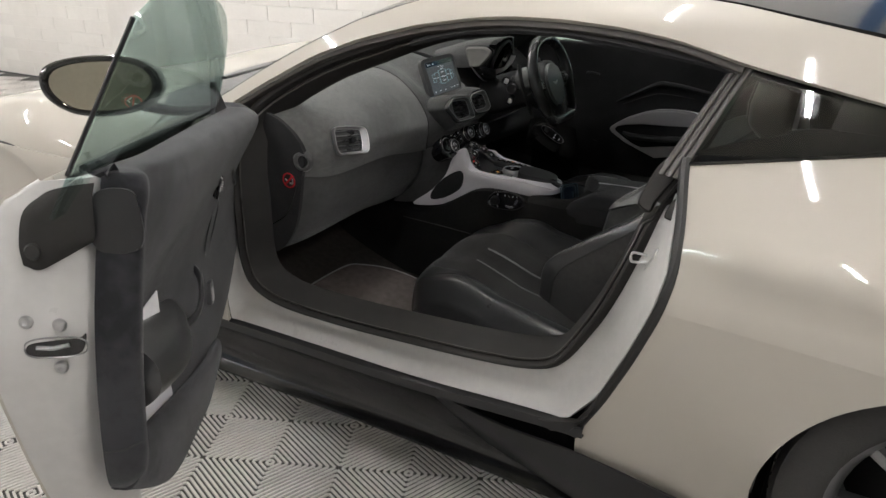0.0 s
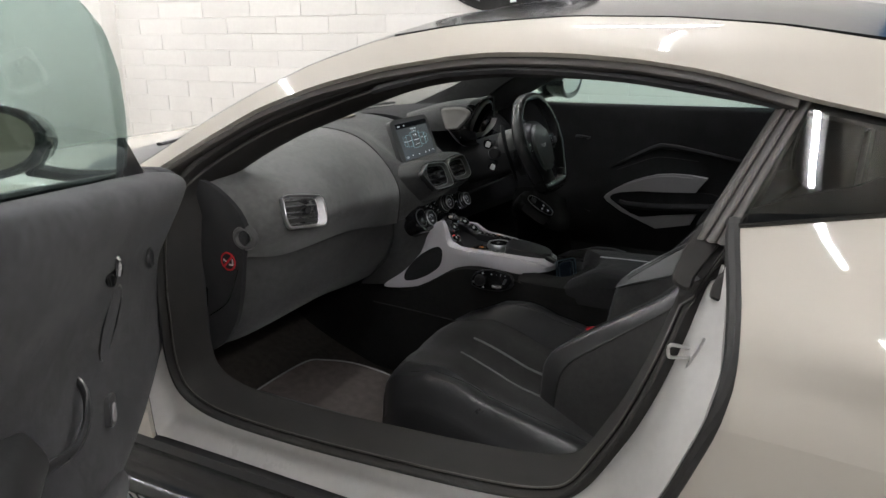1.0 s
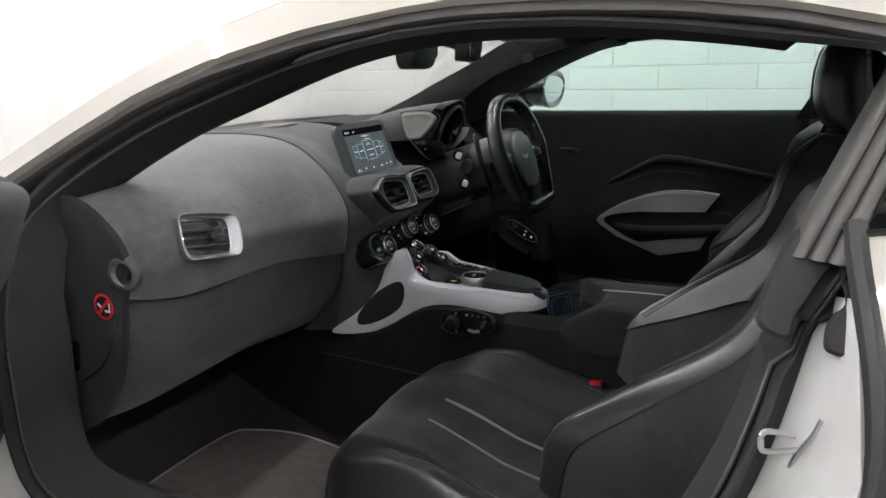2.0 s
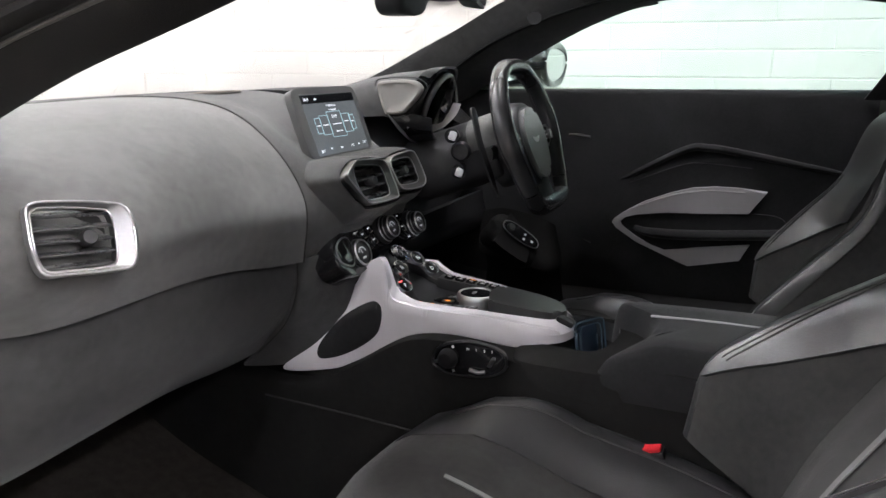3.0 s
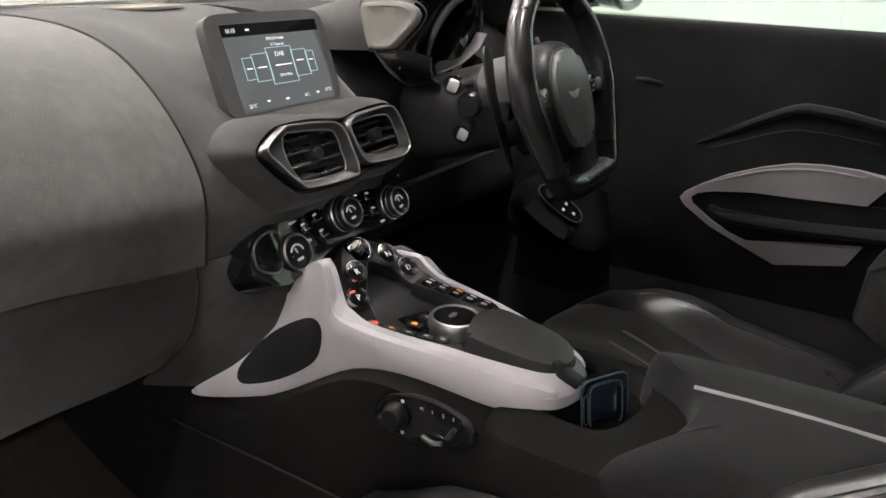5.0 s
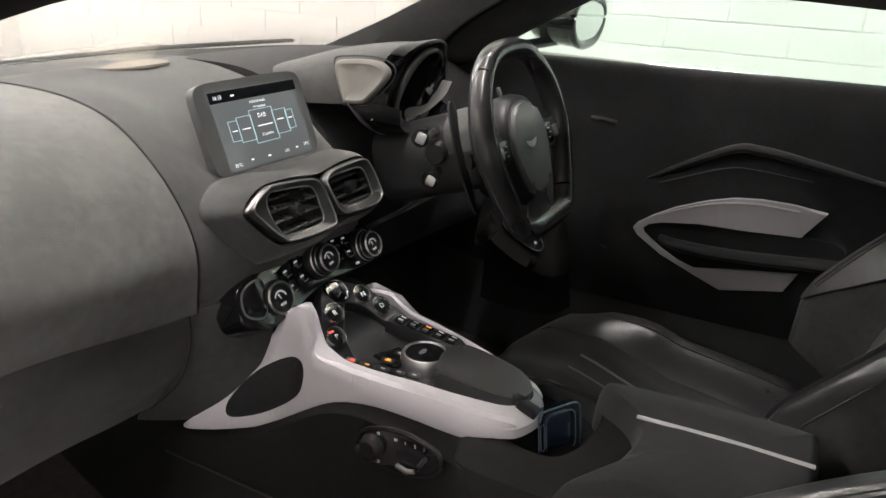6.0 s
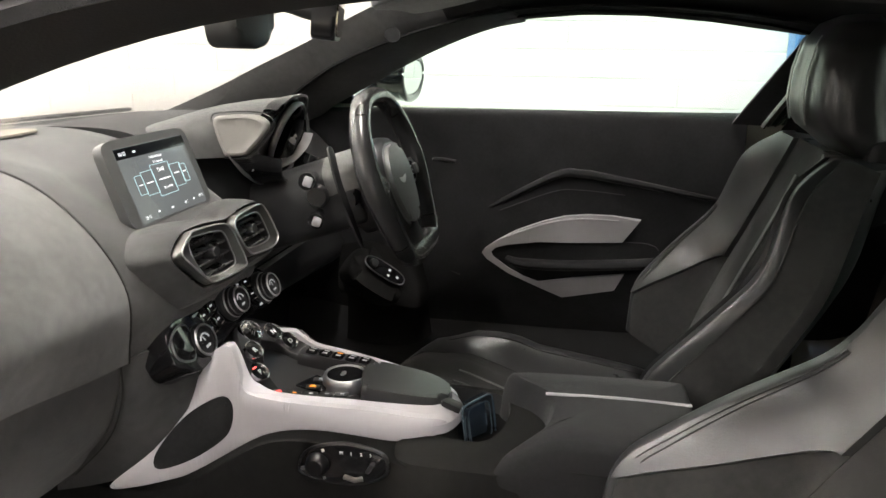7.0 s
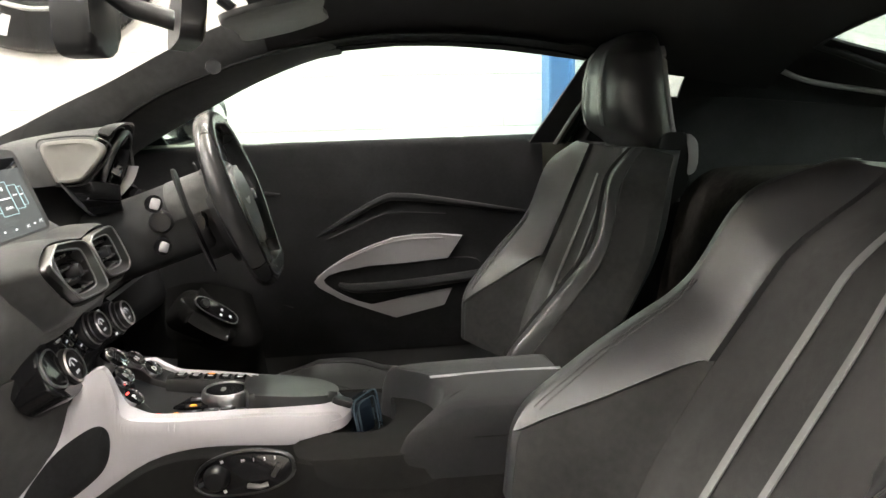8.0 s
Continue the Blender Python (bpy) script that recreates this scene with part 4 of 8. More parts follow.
# passenger's face vent: satin frame, slats and knob
def vent(m, outer, inner, slats, knob, name, frame_mat, parent, label):
    fr = part(name, ring2(outer, inner, 0.014, m), frame_mat, parent, label)
    xs = [p[0] for p in inner]
    ys = [p[1] for p in inner]
    x0, x1, y0, y1 = min(xs), max(xs), min(ys), max(ys)
    back = slab([(p[0] * 1.02, p[1] * 1.02) for p in inner], 0.004, m @ Matrix.Translation((0, 0, -0.028)))
    part("vent_back", back, UNDER, fr)
    for k in range(slats):
        y = y0 + (y1 - y0) * (k + 0.5) / slats
        row = [p[0] for p in inner if abs(p[1] - y) < (y1 - y0) / slats] or xs
        w = (max(row) - min(row))
        c = (max(row) + min(row)) / 2
        s = box((c, y, -0.006), (w, 0.0034, 0.018), Matrix.Rotation(0.30, 4, "X"), 0.001, 1)
        s.transform(m)
        part("slat", s, SLAT, fr)
    part("frame_edge", tube([m @ V((a[0] * 0.8 + c[0] * 0.2, a[1] * 0.8 + c[1] * 0.2, 0.0138)) for a, c in zip(outer, inner)], 0.0014, seg=6, closed=True), SATIN, fr)
    part("frame_edge", tube([m @ V((x, y, 0.006)) for x, y in inner], 0.0014, seg=6, closed=True), SATIN, fr)
    part("vent_knob", lathe([(0.0, 0.014), (0.007, 0.014), (0.0085, 0.012), (0.0085, -0.004), (0.0, -0.004)], m @ Matrix.Translation((knob[0], knob[1], -0.002)), 20), PLASTIC, fr, "round black vent knob")
    return fr


pm = axes((0.194, -0.690, 0.813), (0.30, 0.95, -0.10), (0.90, -0.34, 0.34))
po = smooth2([(-0.050, 0.036), (-0.02, 0.038), (0.02, 0.035), (0.046, 0.028), (0.052, 0.0), (0.046, -0.034), (0.02, -0.038), (-0.02, -0.037), (-0.045, -0.035), (-0.053, -0.015), (-0.054, 0.015)], 44)
pi_ = smooth2([(-0.045, 0.031), (-0.02, 0.0325), (0.012, 0.029), (0.028, 0.024), (0.031, 0.0), (0.027, -0.028), (0.010, -0.032), (-0.02, -0.032), (-0.040, -0.030), (-0.047, -0.013), (-0.048, 0.013)], 44)
vent(pm, po, pi_, 5, (0.004, 0.0), "side_vent", SATINVENT, DASH, "satin silver framed vent before the passenger")


# middle of the dashboard
def spine():
    ctrl = [
        [(-0.51, -0.238, 0.90), (-0.2, -0.238, 0.926), (-0.01, -0.238, 0.918), (0.093, -0.238, 0.866), (0.158, -0.238, 0.775), (0.15, -0.235, 0.69), (0.10, -0.225, 0.62)],
        [(-0.51, -0.175, 0.90), (-0.2, -0.175, 0.927), (-0.02, -0.175, 0.912), (0.085, -0.175, 0.855), (0.165, -0.175, 0.78), (0.17, -0.175, 0.70), (0.10, -0.175, 0.62)],
        [(-0.515, -0.10, 0.90), (-0.2, -0.10, 0.927), (-0.02, -0.10, 0.895), (0.06, -0.10, 0.845), (0.17, -0.10, 0.80), (0.185, -0.10, 0.715), (0.10, -0.10, 0.62)],
        [(-0.515, 0.0, 0.90), (-0.2, 0.0, 0.925), (-0.02, 0.0, 0.895), (0.06, 0.0, 0.845), (0.17, 0.0, 0.80), (0.185, 0.0, 0.715), (0.10, 0.0, 0.62)],
        [(-0.51, 0.075, 0.90), (-0.2, 0.075, 0.925), (-0.02, 0.075, 0.90), (0.075, 0.075, 0.852), (0.16, 0.085, 0.785), (0.17, 0.085, 0.70), (0.10, 0.085, 0.62)],
        [(-0.51, 0.12, 0.90), (-0.2, 0.12, 0.925), (-0.04, 0.12, 0.90), (0.04, 0.12, 0.86), (0.10, 0.115, 0.79), (0.10, 0.115, 0.70), (0.05, 0.115, 0.62)],
    ]
    return solid(grid(surf(ctrl, 30, 44)), 0.015)


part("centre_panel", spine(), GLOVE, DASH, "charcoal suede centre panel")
part("panel_seam", seam([(-0.48, -0.24, 0.904), (-0.20, -0.24, 0.927), (-0.01, -0.24, 0.919), (0.094, -0.24, 0.867), (0.160, -0.24, 0.776), (0.150, -0.235, 0.672)], 0.0015), RUBBER, DASH, "dark seam round the passenger panel")


def driver_dash():
    ctrl = [
        [(-0.50, 0.10, 0.90), (-0.2, 0.10, 0.925), (-0.03, 0.10, 0.915), (0.05, 0.10, 0.85), (0.09, 0.10, 0.75), (0.02, 0.10, 0.60)],
        [(-0.48, 0.30, 0.895), (-0.2, 0.30, 0.925), (-0.03, 0.30, 0.915), (0.05, 0.30, 0.84), (0.09, 0.30, 0.74), (0.02, 0.30, 0.60)],
        [(-0.46, 0.50, 0.885), (-0.2, 0.50, 0.915), (-0.03, 0.50, 0.905), (0.06, 0.50, 0.84), (0.10, 0.50, 0.74), (0.02, 0.50, 0.60)],
        [(-0.40, 0.72, 0.865), (-0.2, 0.72, 0.885), (-0.03, 0.72, 0.88), (0.06, 0.72, 0.83), (0.10, 0.72, 0.74), (0.02, 0.72, 0.60)],
    ]
    return solid(grid(surf(ctrl, 30, 30)), 0.015)


part("driver_panel", driver_dash(), ALC2, DASH, "black suede panel before the driver")
part("under_panel", solid(grid(surf([[(0.10, 0.09, 0.64), (0.10, 0.4, 0.64), (0.10, 0.72, 0.64)], [(0.05, 0.09, 0.54), (0.06, 0.4, 0.54), (0.10, 0.72, 0.54)], [(-0.15, 0.09, 0.46), (-0.15, 0.4, 0.46), (-0.15, 0.72, 0.46)]], 10, 12)), 0.012), SOFT, DASH, "black panel above the driver's knees")
part("top_grille", slab(smooth2([(-0.095, -0.09), (-0.10, 0.03), (0.07, 0.05), (0.08, -0.07)], 40), 0.004, axes((-0.25, 0, 0.9195), (1, 0, 0.062), (-0.062, 0, 1)), 0.0015), PALE, DASH, "pale speaker grille on the dashboard's top")
part("demister_slot", tube([(-0.40, -0.55, 0.905), (-0.42, -0.2, 0.912), (-0.42, 0.2, 0.912), (-0.38, 0.6, 0.902)], 0.012, seg=8, flat=0.4), PLASTIC, DASH, "black demister slot along the windscreen")

# screen
SM = axes((0.098, YC - 0.003, 0.879), (0.02, 1, 0), (0.94, 0, 0.34))
HOUSE = [(x - 0.0055, y + 0.0015) for x, y in oval(0.212, 0.126, 72, 9)]
scr = part("display_housing", slab(HOUSE, 0.014, SM @ Matrix.Translation((0, 0, -0.011)), 0.005, 4), SATINGREY, DASH, "black framed upright touch screen showing the radio")
part("display_back", grid([[SM @ V((x * k + (1 - k) * 0.01, y * k - 0.01 * (1 - k) * 4, w)) for x, y in HOUSE] for k, w in ((0.96, -0.008), (0.88, -0.016), (0.70, -0.036), (0.45, -0.056), (0.0, -0.062))], close_v=True), SATINGREY, scr)
part("display_glass", slab([(-0.088, 0.052), (0.087, 0.052), (0.085, -0.056), (-0.086, -0.056)], 0.001, SM @ Matrix.Translation((0, 0, 0.002))), SCREEN, scr, "lit dark blue-grey display")
part("display_header", slab([(-0.087, 0.051), (0.086, 0.051), (0.086, 0.036), (-0.087, 0.036)], 0.0004, SM @ Matrix.Translation((0, 0, 0.003))), CLUSTER, scr, "dark top strip of the display")


def on_screen(bm, u, v, h=0.0035):
    bm.transform(SM @ Matrix.Translation((u, v, h)))
    return bm


def rect_line(w, h, r=0.0004):
    b = bmesh.new()
    for s in (-1, 1):
        box((0, s * h / 2, 0), (w, 2 * r, 0.0004), bm=b)
        box((s * w / 2, 0, 0), (2 * r, h, 0.0004), bm=b)
    return b


for u, w, h in ((0.0, 0.046, 0.046), (-0.036, 0.028, 0.034), (0.036, 0.028, 0.034), (-0.058, 0.017, 0.027), (0.056, 0.015, 0.027)):
    part("station_tile", on_screen(rect_line(w, h), u, -0.004), SCREENLINE, scr)
for txt, sz, u, v in (("16:15", 0.0075, -0.072, 0.043), ("222.6 MHz", 0.0052, 0.002, -0.017), ("20°C", 0.0065, -0.070, -0.049), ("19°C", 0.0065, 0.074, -0.045), ("A/C", 0.006, 0.030, -0.047), ("DAB", 0.0085, 0.0, 0.010), ("FM/DAB Radio", 0.0052, 0.0, 0.030), ("D1 National", 0.0048, 0.001, 0.0225)):
    part("screen_text", letters(txt, sz, SM @ Matrix.Translation((u, v, 0.0036)), 0.0001), SCREENTEXT, scr)
for u, v, w in ((0.002, -0.004, 0.030), (0.035, -0.001, 0.014), (-0.036, -0.004, 0.016), (-0.058, -0.004, 0.009), (0.056, -0.002, 0.008), (-0.042, -0.046, 0.005), (-0.008, -0.047, 0.006), (0.052, -0.046, 0.005), (-0.044, 0.043, 0.006)):
    part("screen_symbol", on_screen(box((0, 0, 0), (w, 0.0024 if abs(v) > 0.02 else 0.0016, 0.0003)), u, v, 0.0037), SCREENTEXT, scr)

# twin centre vents in one dark chrome surround
VM = axes((0.198, YC - 0.003, 0.788), (0, 1, 0), (0.96, 0, 0.28))
left_o = smooth2([(-.148, .017), (-.113, .036), (-.091, .0385), (-.021, .0305), (-.002, .015), (.004, -.003), (.010, -.035), (-.003, -.0445), (-.084, -.040), (-.1055, -.030), (-.134, -.003)], 66)
left_i = smooth2([(-.1085, .024), (-.101, .029), (-.094, .030), (-.030, .022), (-.015, .011), (-.0115, -.010), (-.010, -.026), (-.022, -.034), (-.0855, -.031), (-.101, -.0185), (-.110, .006)], 66)
right_o = smooth2([(.0055, .020), (.016, .029), (.037, .0325), (.098, .0336), (.116, .021), (.129, -.0185), (.125, -.034), (.100, -.041), (.037, -.036), (.0185, -.025), (.008, 0)], 66)
right_i = smooth2([(.016, .017), (.022, .021), (.040, .023), (.090, .022), (.105, .010), (.111, -.016), (.109, -.0245), (.091, -.028), (.041, -.024), (.0265, -.013), (.019, .004)], 66)
vent(VM, left_o, left_i, 4, (-0.058, -0.003), "centre_vent", VENTMETAL, DASH, "dark chrome framed centre vent")
vent(VM, right_o, right_i, 4, (0.064, 0.0), "centre_vent", VENTMETAL, DASH, "dark chrome framed centre vent")


def vent_pod():
    """Suede surround that swells out of the dashboard round the two vents."""
    line = smooth2([(-0.150, 0.018), (-0.114, 0.039), (-0.06, 0.040), (-0.015, 0.034), (0.012, 0.032), (0.05, 0.037), (0.100, 0.037), (0.120, 0.023), (0.133, -0.018), (0.128, -0.038), (0.10, -0.046), (0.04, -0.044), (0.0, -0.050), (-0.085, -0.046), (-0.110, -0.036), (-0.138, -0.006)], 80)
    rows = []
    for f, d in ((0.97, -0.004), (1.0, 0.003), (1.04, -0.002), (1.10, -0.018), (1.17, -0.045), (1.20, -0.08)):
        rows.append([VM @ V((x * f, y * (1 + (f - 1) * 1.6) - (0.008 if y < 0 else -0.004) * (f - 1) * 5, d)) for x, y in line])
    b = grid(rows, close_v=True)
    return b


part("vent_pod", vent_pod(), GLOVE, DASH, "charcoal suede pod round the centre vents")

# climate stack
KM = axes((0.196, YC - 0.003, 0.680), (0, 1, 0.0), (0.86, 0, 0.50))
st = part("climate_panel", slab(smooth2([(-0.165, -0.020), (-0.155, 0.022), (-0.12, 0.034), (-0.05, 0.040), (0.05, 0.040), (0.12, 0.034), (0.15, 0.015), (0.14, -0.022), (0.08, -0.026), (0.0, -0.022), (-0.08, -0.036), (-0.13, -0.042)], 60), 0.045, KM @ Matrix.Translation((0, 0, -0.05)), 0.006, 3), GLOSS, DASH, "gloss black climate panel with three knobs")


def knob(m, r, parent, label="ribbed black and chrome rotary knob"):
    k = part("rotary_knob", lathe([(r * 1.30, -0.012), (r * 1.30, -0.001), (r * 1.22, 0.002), (r * 1.10, 0.003), (r * 1.10, 0.007), (r, 0.008), (r, 0.015), (r * 0.93, 0.019), (r * 0.80, 0.020), (r * 0.78, 0.0175), (0.0, 0.0175)], m, 40), PLASTIC, parent, label)
    part("knob_ring", lathe([(r * 1.10, 0.003), (r * 1.16, 0.0045), (r * 1.10, 0.006)], m, 40), SATIN, k)
    part("knob_ring", lathe([(r * 0.99, 0.0095), (r * 1.035, 0.011), (r * 0.99, 0.0125)], m, 40), DARKCHROME, k)
    part("knob_ring", lathe([(r * 0.95, 0.019), (r * 0.90, 0.0212), (r * 0.82, 0.0205)], m, 40), SATIN, k)
    b = bmesh.new()
    for j in range(6):
        a = 0.9 - 0.42 * j
        box((-r * 0.42 * math.sin(a), r * 0.42 * math.cos(a) - r * 0.05, 0.0182), (r * 0.22, r * 0.09, 0.0006), Matrix.Rotation(a, 4, "Z"), bm=b)
    box((-r * 0.05, r * 0.10, 0.0182), (r * 0.08, r * 0.30, 0.0006), Matrix.Rotation(0.3, 4, "Z"), bm=b)
    box((r * 0.02, -r * 0.38, 0.0182), (r * 0.42, r * 0.14, 0.0006), bm=b)
    b.transform(m)
    part("knob_mark", b, GLOWINK, k)


part("wing_plate", slab(smooth2([(-0.158, -0.012), (-0.150, 0.016), (-0.122, 0.026), (-0.108, 0.018), (-0.118, -0.012), (-0.132, -0.026)], 36), 0.003, KM @ Matrix.Translation((0, 0, -0.0055)), 0.001), DARKCHROME, st, "dark satin edge plate")
part("wing_glass", slab([(x * 0.94 - 0.008, y * 0.90) for x, y in smooth2([(-0.158, -0.012), (-0.150, 0.016), (-0.122, 0.026), (-0.108, 0.018), (-0.118, -0.012), (-0.132, -0.026)], 36)], 0.0035, KM @ Matrix.Translation((0, 0, -0.0055)), 0.001), GLOSS, st, "gloss black touch plate")
knob(axes((0.186, -0.137, 0.664), (0, 1, 0.1), (0.92, -0.04, 0.38)), 0.0245, st)
knob(axes((0.192, -0.038, 0.690), (0, 1, 0.1), (0.92, -0.02, 0.38)), 0.0215, st)
knob(axes((0.194, 0.070, 0.678), (0, 1, 0.1), (0.92, 0.0, 0.38)), 0.0215, st)
for u, v in ((-0.066, 0.016), (-0.040, 0.022), (-0.066, -0.006), (-0.040, 0.0), (0.048, 0.026), (0.072, 0.023), (0.048, 0.004), (0.072, 0.001)):
    m = KM @ Matrix.Translation((u, v, -0.004)) @ Matrix.Rotation(0.16 if u < 0 else -0.10, 4, "Z")
    bt = box((0, 0, 0), (0.024, 0.019, 0.006), None, 0.0012)
    bt.transform(m)
    kb = part("climate_button", bt, GLOSS, st)
    mk = box((0.004, -0.0072, 0.0034), (0.010, 0.0012, 0.0004))
    mk.transform(m)
    part("button_light", mk, PALE, kb)
    mk = box((0, 0.0015, 0.0034), (0.007, 0.0024, 0.0004))
    mk.transform(m)
    part("button_mark", mk, GLOWINK, kb)
for txt, u, v in (("MENU", -0.078, 0.024), ("A/C", -0.052, 0.032), ("AUTO", 0.068, 0.026)):
    part("panel_text", letters(txt, 0.0055, KM @ Matrix.Translation((u, v, -0.0035))), WHITEINK, st)
b = bmesh.new()
for u, v, a in ((-0.142, -0.004, 0.5), (-0.10, -0.031, 0.0), (0.045, 0.034, 0.0), (0.10, 0.018, 0.3), (0.085, -0.020, 0.0), (-0.128, 0.010, 0.3)):
    box((u, v, 0), (0.009, 0.0035, 0.0006), Matrix.Rotation(a, 4, "Z"), bm=b)
b.transform(KM @ Matrix.Translation((0, 0, -0.0045)))
part("panel_print", b, GLOWINK, st)

# instrument hood and cluster
SWY = 0.29


def arch(x, hw, base, top, n=25, cy=SWY):
    """One arched section of the hood, from the passenger's side over to the driver's."""
    out = []
    for k in range(n):
        a = math.pi * (1 - k / (n - 1))
        c, s_ = math.cos(a), math.sin(a)
        out.append(V((x, cy + hw * math.copysign(abs(c) ** 0.62, c), base + (top - base) * s_ ** 0.75)))
    return out


HOODX = [-0.30, -0.18, -0.08, -0.04, 0.02, 0.08, 0.15, 0.19]
HOODW = [0.22, 0.205, 0.19, 0.182, 0.165, 0.148, 0.120, 0.106]
HOODB = [0.895, 0.885, 0.878, 0.876, 0.874, 0.876, 0.880, 0.880]
HOODT = [0.900, 0.910, 0.919, 0.931, 0.950, 0.960, 0.967, 0.962]


def hood_at(x, grow=0.0):
    return arch(x, lerp(x, HOODX, HOODW) + grow, lerp(x, HOODX, HOODB), lerp(x, HOODX, HOODT) + grow)


OVC, OVW = V((0.143, 0.315, 0.888)), V((0.334, 0.0, 0.943))
OVN = V((0.943, 0.0, -0.334))


def bowl_at(a, f=1.0, deep=0.0):
    """A point of the binnacle's oval mouth: a in radians from the driver's side over the top."""
    return OVC + V((0, 0.065 * f * math.cos(a), 0)) + OVW * (0.067 * f * math.sin(a)) - OVN * deep


hd = part("instrument_hood", solid(grid([hood_at(x) for x in np.linspace(-0.30, 0.150, 34)]), 0.008), GLOVE, DASH, "charcoal suede hood over the instruments")
ANG = [math.pi * (1.18 - 1.36 * k / 24) for k in range(25)]
lip_in = [bowl_at(a, 1.10, 0.004) for a in ANG]
lip_out = hood_at(0.150)
brow = [p.lerp(q, 0.45) + V((0.016 * max(math.sin(a), 0.0) ** 2, 0, 0.006 * max(math.sin(a), 0.0))) for p, q, a in zip(lip_out, lip_in, ANG)]
part("hood_face", grid([lip_out, [p.lerp(q, 0.5) for p, q in zip(lip_out, brow)], brow, lip_in]), GLOSS, hd, "gloss black face of the binnacle")
part("hood_brow", solid(grid([[p + V((0.004, 0, 0.003)) for p in lip_out[7:19]], [p.lerp(q, 0.5) + V((0.004, 0, 0.004)) for p, q in zip(lip_out[7:19], brow[7:19])], [p + V((0.005, 0, 0.003)) for p in brow[7:19]]]), 0.004), GLOVE, hd, "suede brow over the instruments")
part("bowl", grid([[bowl_at(2 * math.pi * k / 48, f, d) for k in range(48)] for f, d in ((1.10, 0.004), (1.02, 0.0), (0.96, 0.006), (0.88, 0.03), (0.84, 0.06), (0.0, 0.062))], close_v=True), CLUSTER, hd, "dark bowl of the instrument display")
RIMA = [math.pi * (1.46 - 1.30 * k / 47) for k in range(48)]
part("bowl_rim", tube([bowl_at(a, 1.05, -0.001) for a in RIMA], [0.0012 + 0.0062 * max(math.sin(math.pi * k / 47), 0.0) ** 1.5 for k in range(48)], seg=10), VENTMETAL, hd, "polished metal rim round the instruments")
CHEEK = [(0.079, 0.936), (0.10, 0.946), (0.152, 0.946), (0.172, 0.927), (0.146, 0.890), (0.134, 0.882), (0.108, 0.881), (0.100, 0.886)]


def cheek():
    """Raised suede inlay on the hood's flank."""
    rows = []
    line = [V((x, 0, z)) for x, z in smooth2(CHEEK, 48)]
    c = V((0.125, 0, 0.915))
    for f, d in ((1.02, 0.004), (1.0, -0.004), (0.94, -0.0065), (0.84, -0.0075), (0.78, -0.006), (0.4, -0.006), (0.0, -0.006)):
        rows.append([V((c.x + (p.x - c.x) * f, 0.152 + (c.z + (p.z - c.z) * f - 0.881) * 0.30 + (c.x + (p.x - c.x) * f - 0.10) * 0.16 + d - 0.006, c.z + (p.z - c.z) * f)) for p in line])
    return grid(rows, close_v=True)


part("cheek_inlay", cheek(), INLAY, hd, "raised grey suede inlay")
part("cheek_stitch", tube([V((0.125 + (x - 0.125) * 1.18, 0.151 + (z - 0.881) * 0.30 + (x - 0.10) * 0.16, 0.915 + (z - 0.915) * 1.16)) for x, z in smooth2(CHEEK, 48)], 0.0012, seg=5, closed=True), SOFT, hd)
part("bezel_edge", tube(spline([(0.104, 0.150, 0.882), (0.116, 0.160, 0.862), (0.124, 0.180, 0.842), (0.127, 0.222, 0.821), (0.124, 0.262, 0.821)], 30), [0.001 + 0.003 * math.sin(math.pi * i / 29) for i in range(30)], seg=6), SATIN, hd, "thin bright edge of the binnacle")
part("binnacle_skirt", solid(grid(surf([[(0.100, 0.152, 0.885), (0.14, 0.176, 0.882), (0.185, 0.188, 0.872)], [(0.120, 0.172, 0.852), (0.15, 0.190, 0.846), (0.182, 0.198, 0.842)], [(0.126, 0.222, 0.823), (0.15, 0.235, 0.824), (0.172, 0.245, 0.826)], [(0.118, 0.31, 0.823), (0.14, 0.31, 0.823), (0.16, 0.31, 0.824)], [(0.126, 0.37, 0.823), (0.15, 0.36, 0.824), (0.172, 0.35, 0.826)], [(0.120, 0.41, 0.86), (0.15, 0.395, 0.85), (0.182, 0.385, 0.842)]], 24, 10)), 0.004), GLOSS, hd, "gloss black underside of the binnacle")
for dx, dz, tilt in ((0.0, 0.0, 0.5), (0.009, -0.012, -0.4)):
    part("binnacle_mark", box((0.126 + dx, 0.1705 + dx * 0.5, 0.868 + dz), (0.004, 0.001, 0.010), Matrix.Rotation(tilt, 4, "Y")), WHITEINK, hd)
part("lens_edge", solid(grid(surf([[(0.116, 0.315, 0.826), (0.135, 0.36, 0.838), (0.150, 0.395, 0.862), (0.158, 0.408, 0.888)], [(0.095, 0.325, 0.836), (0.110, 0.36, 0.848), (0.122, 0.385, 0.868), (0.128, 0.395, 0.892)]], 5, 16)), 0.003), GREYTRIM, DASH, "pale edge of the instrument lens")
part("lens_tip", tube(spline([(0.108, 0.305, 0.823), (0.116, 0.316, 0.824), (0.130, 0.345, 0.832)], 10), [0.002 + 0.0025 * math.sin(math.pi * i / 9) for i in range(10)], seg=6), CHROME, DASH)


# ---- centre console ----
CON = thing("centre_console", (0.45, YC, 0.20), "black suede centre console with white gloss trim and drive buttons", "centre console")
CX_, CY_ = [0.05, 0.09, 0.15, 0.20, 0.25, 0.35, 0.45, 0.50, 0.535, 0.56], [-0.25, -0.216, -0.16, -0.132, -0.120, -0.112, -0.103, -0.094, -0.078, -0.05]


def side_y(x):
    return sum(lerp(x + k * 0.008, CX_, CY_) for k in (-2, -1, 0, 1, 2)) / 5


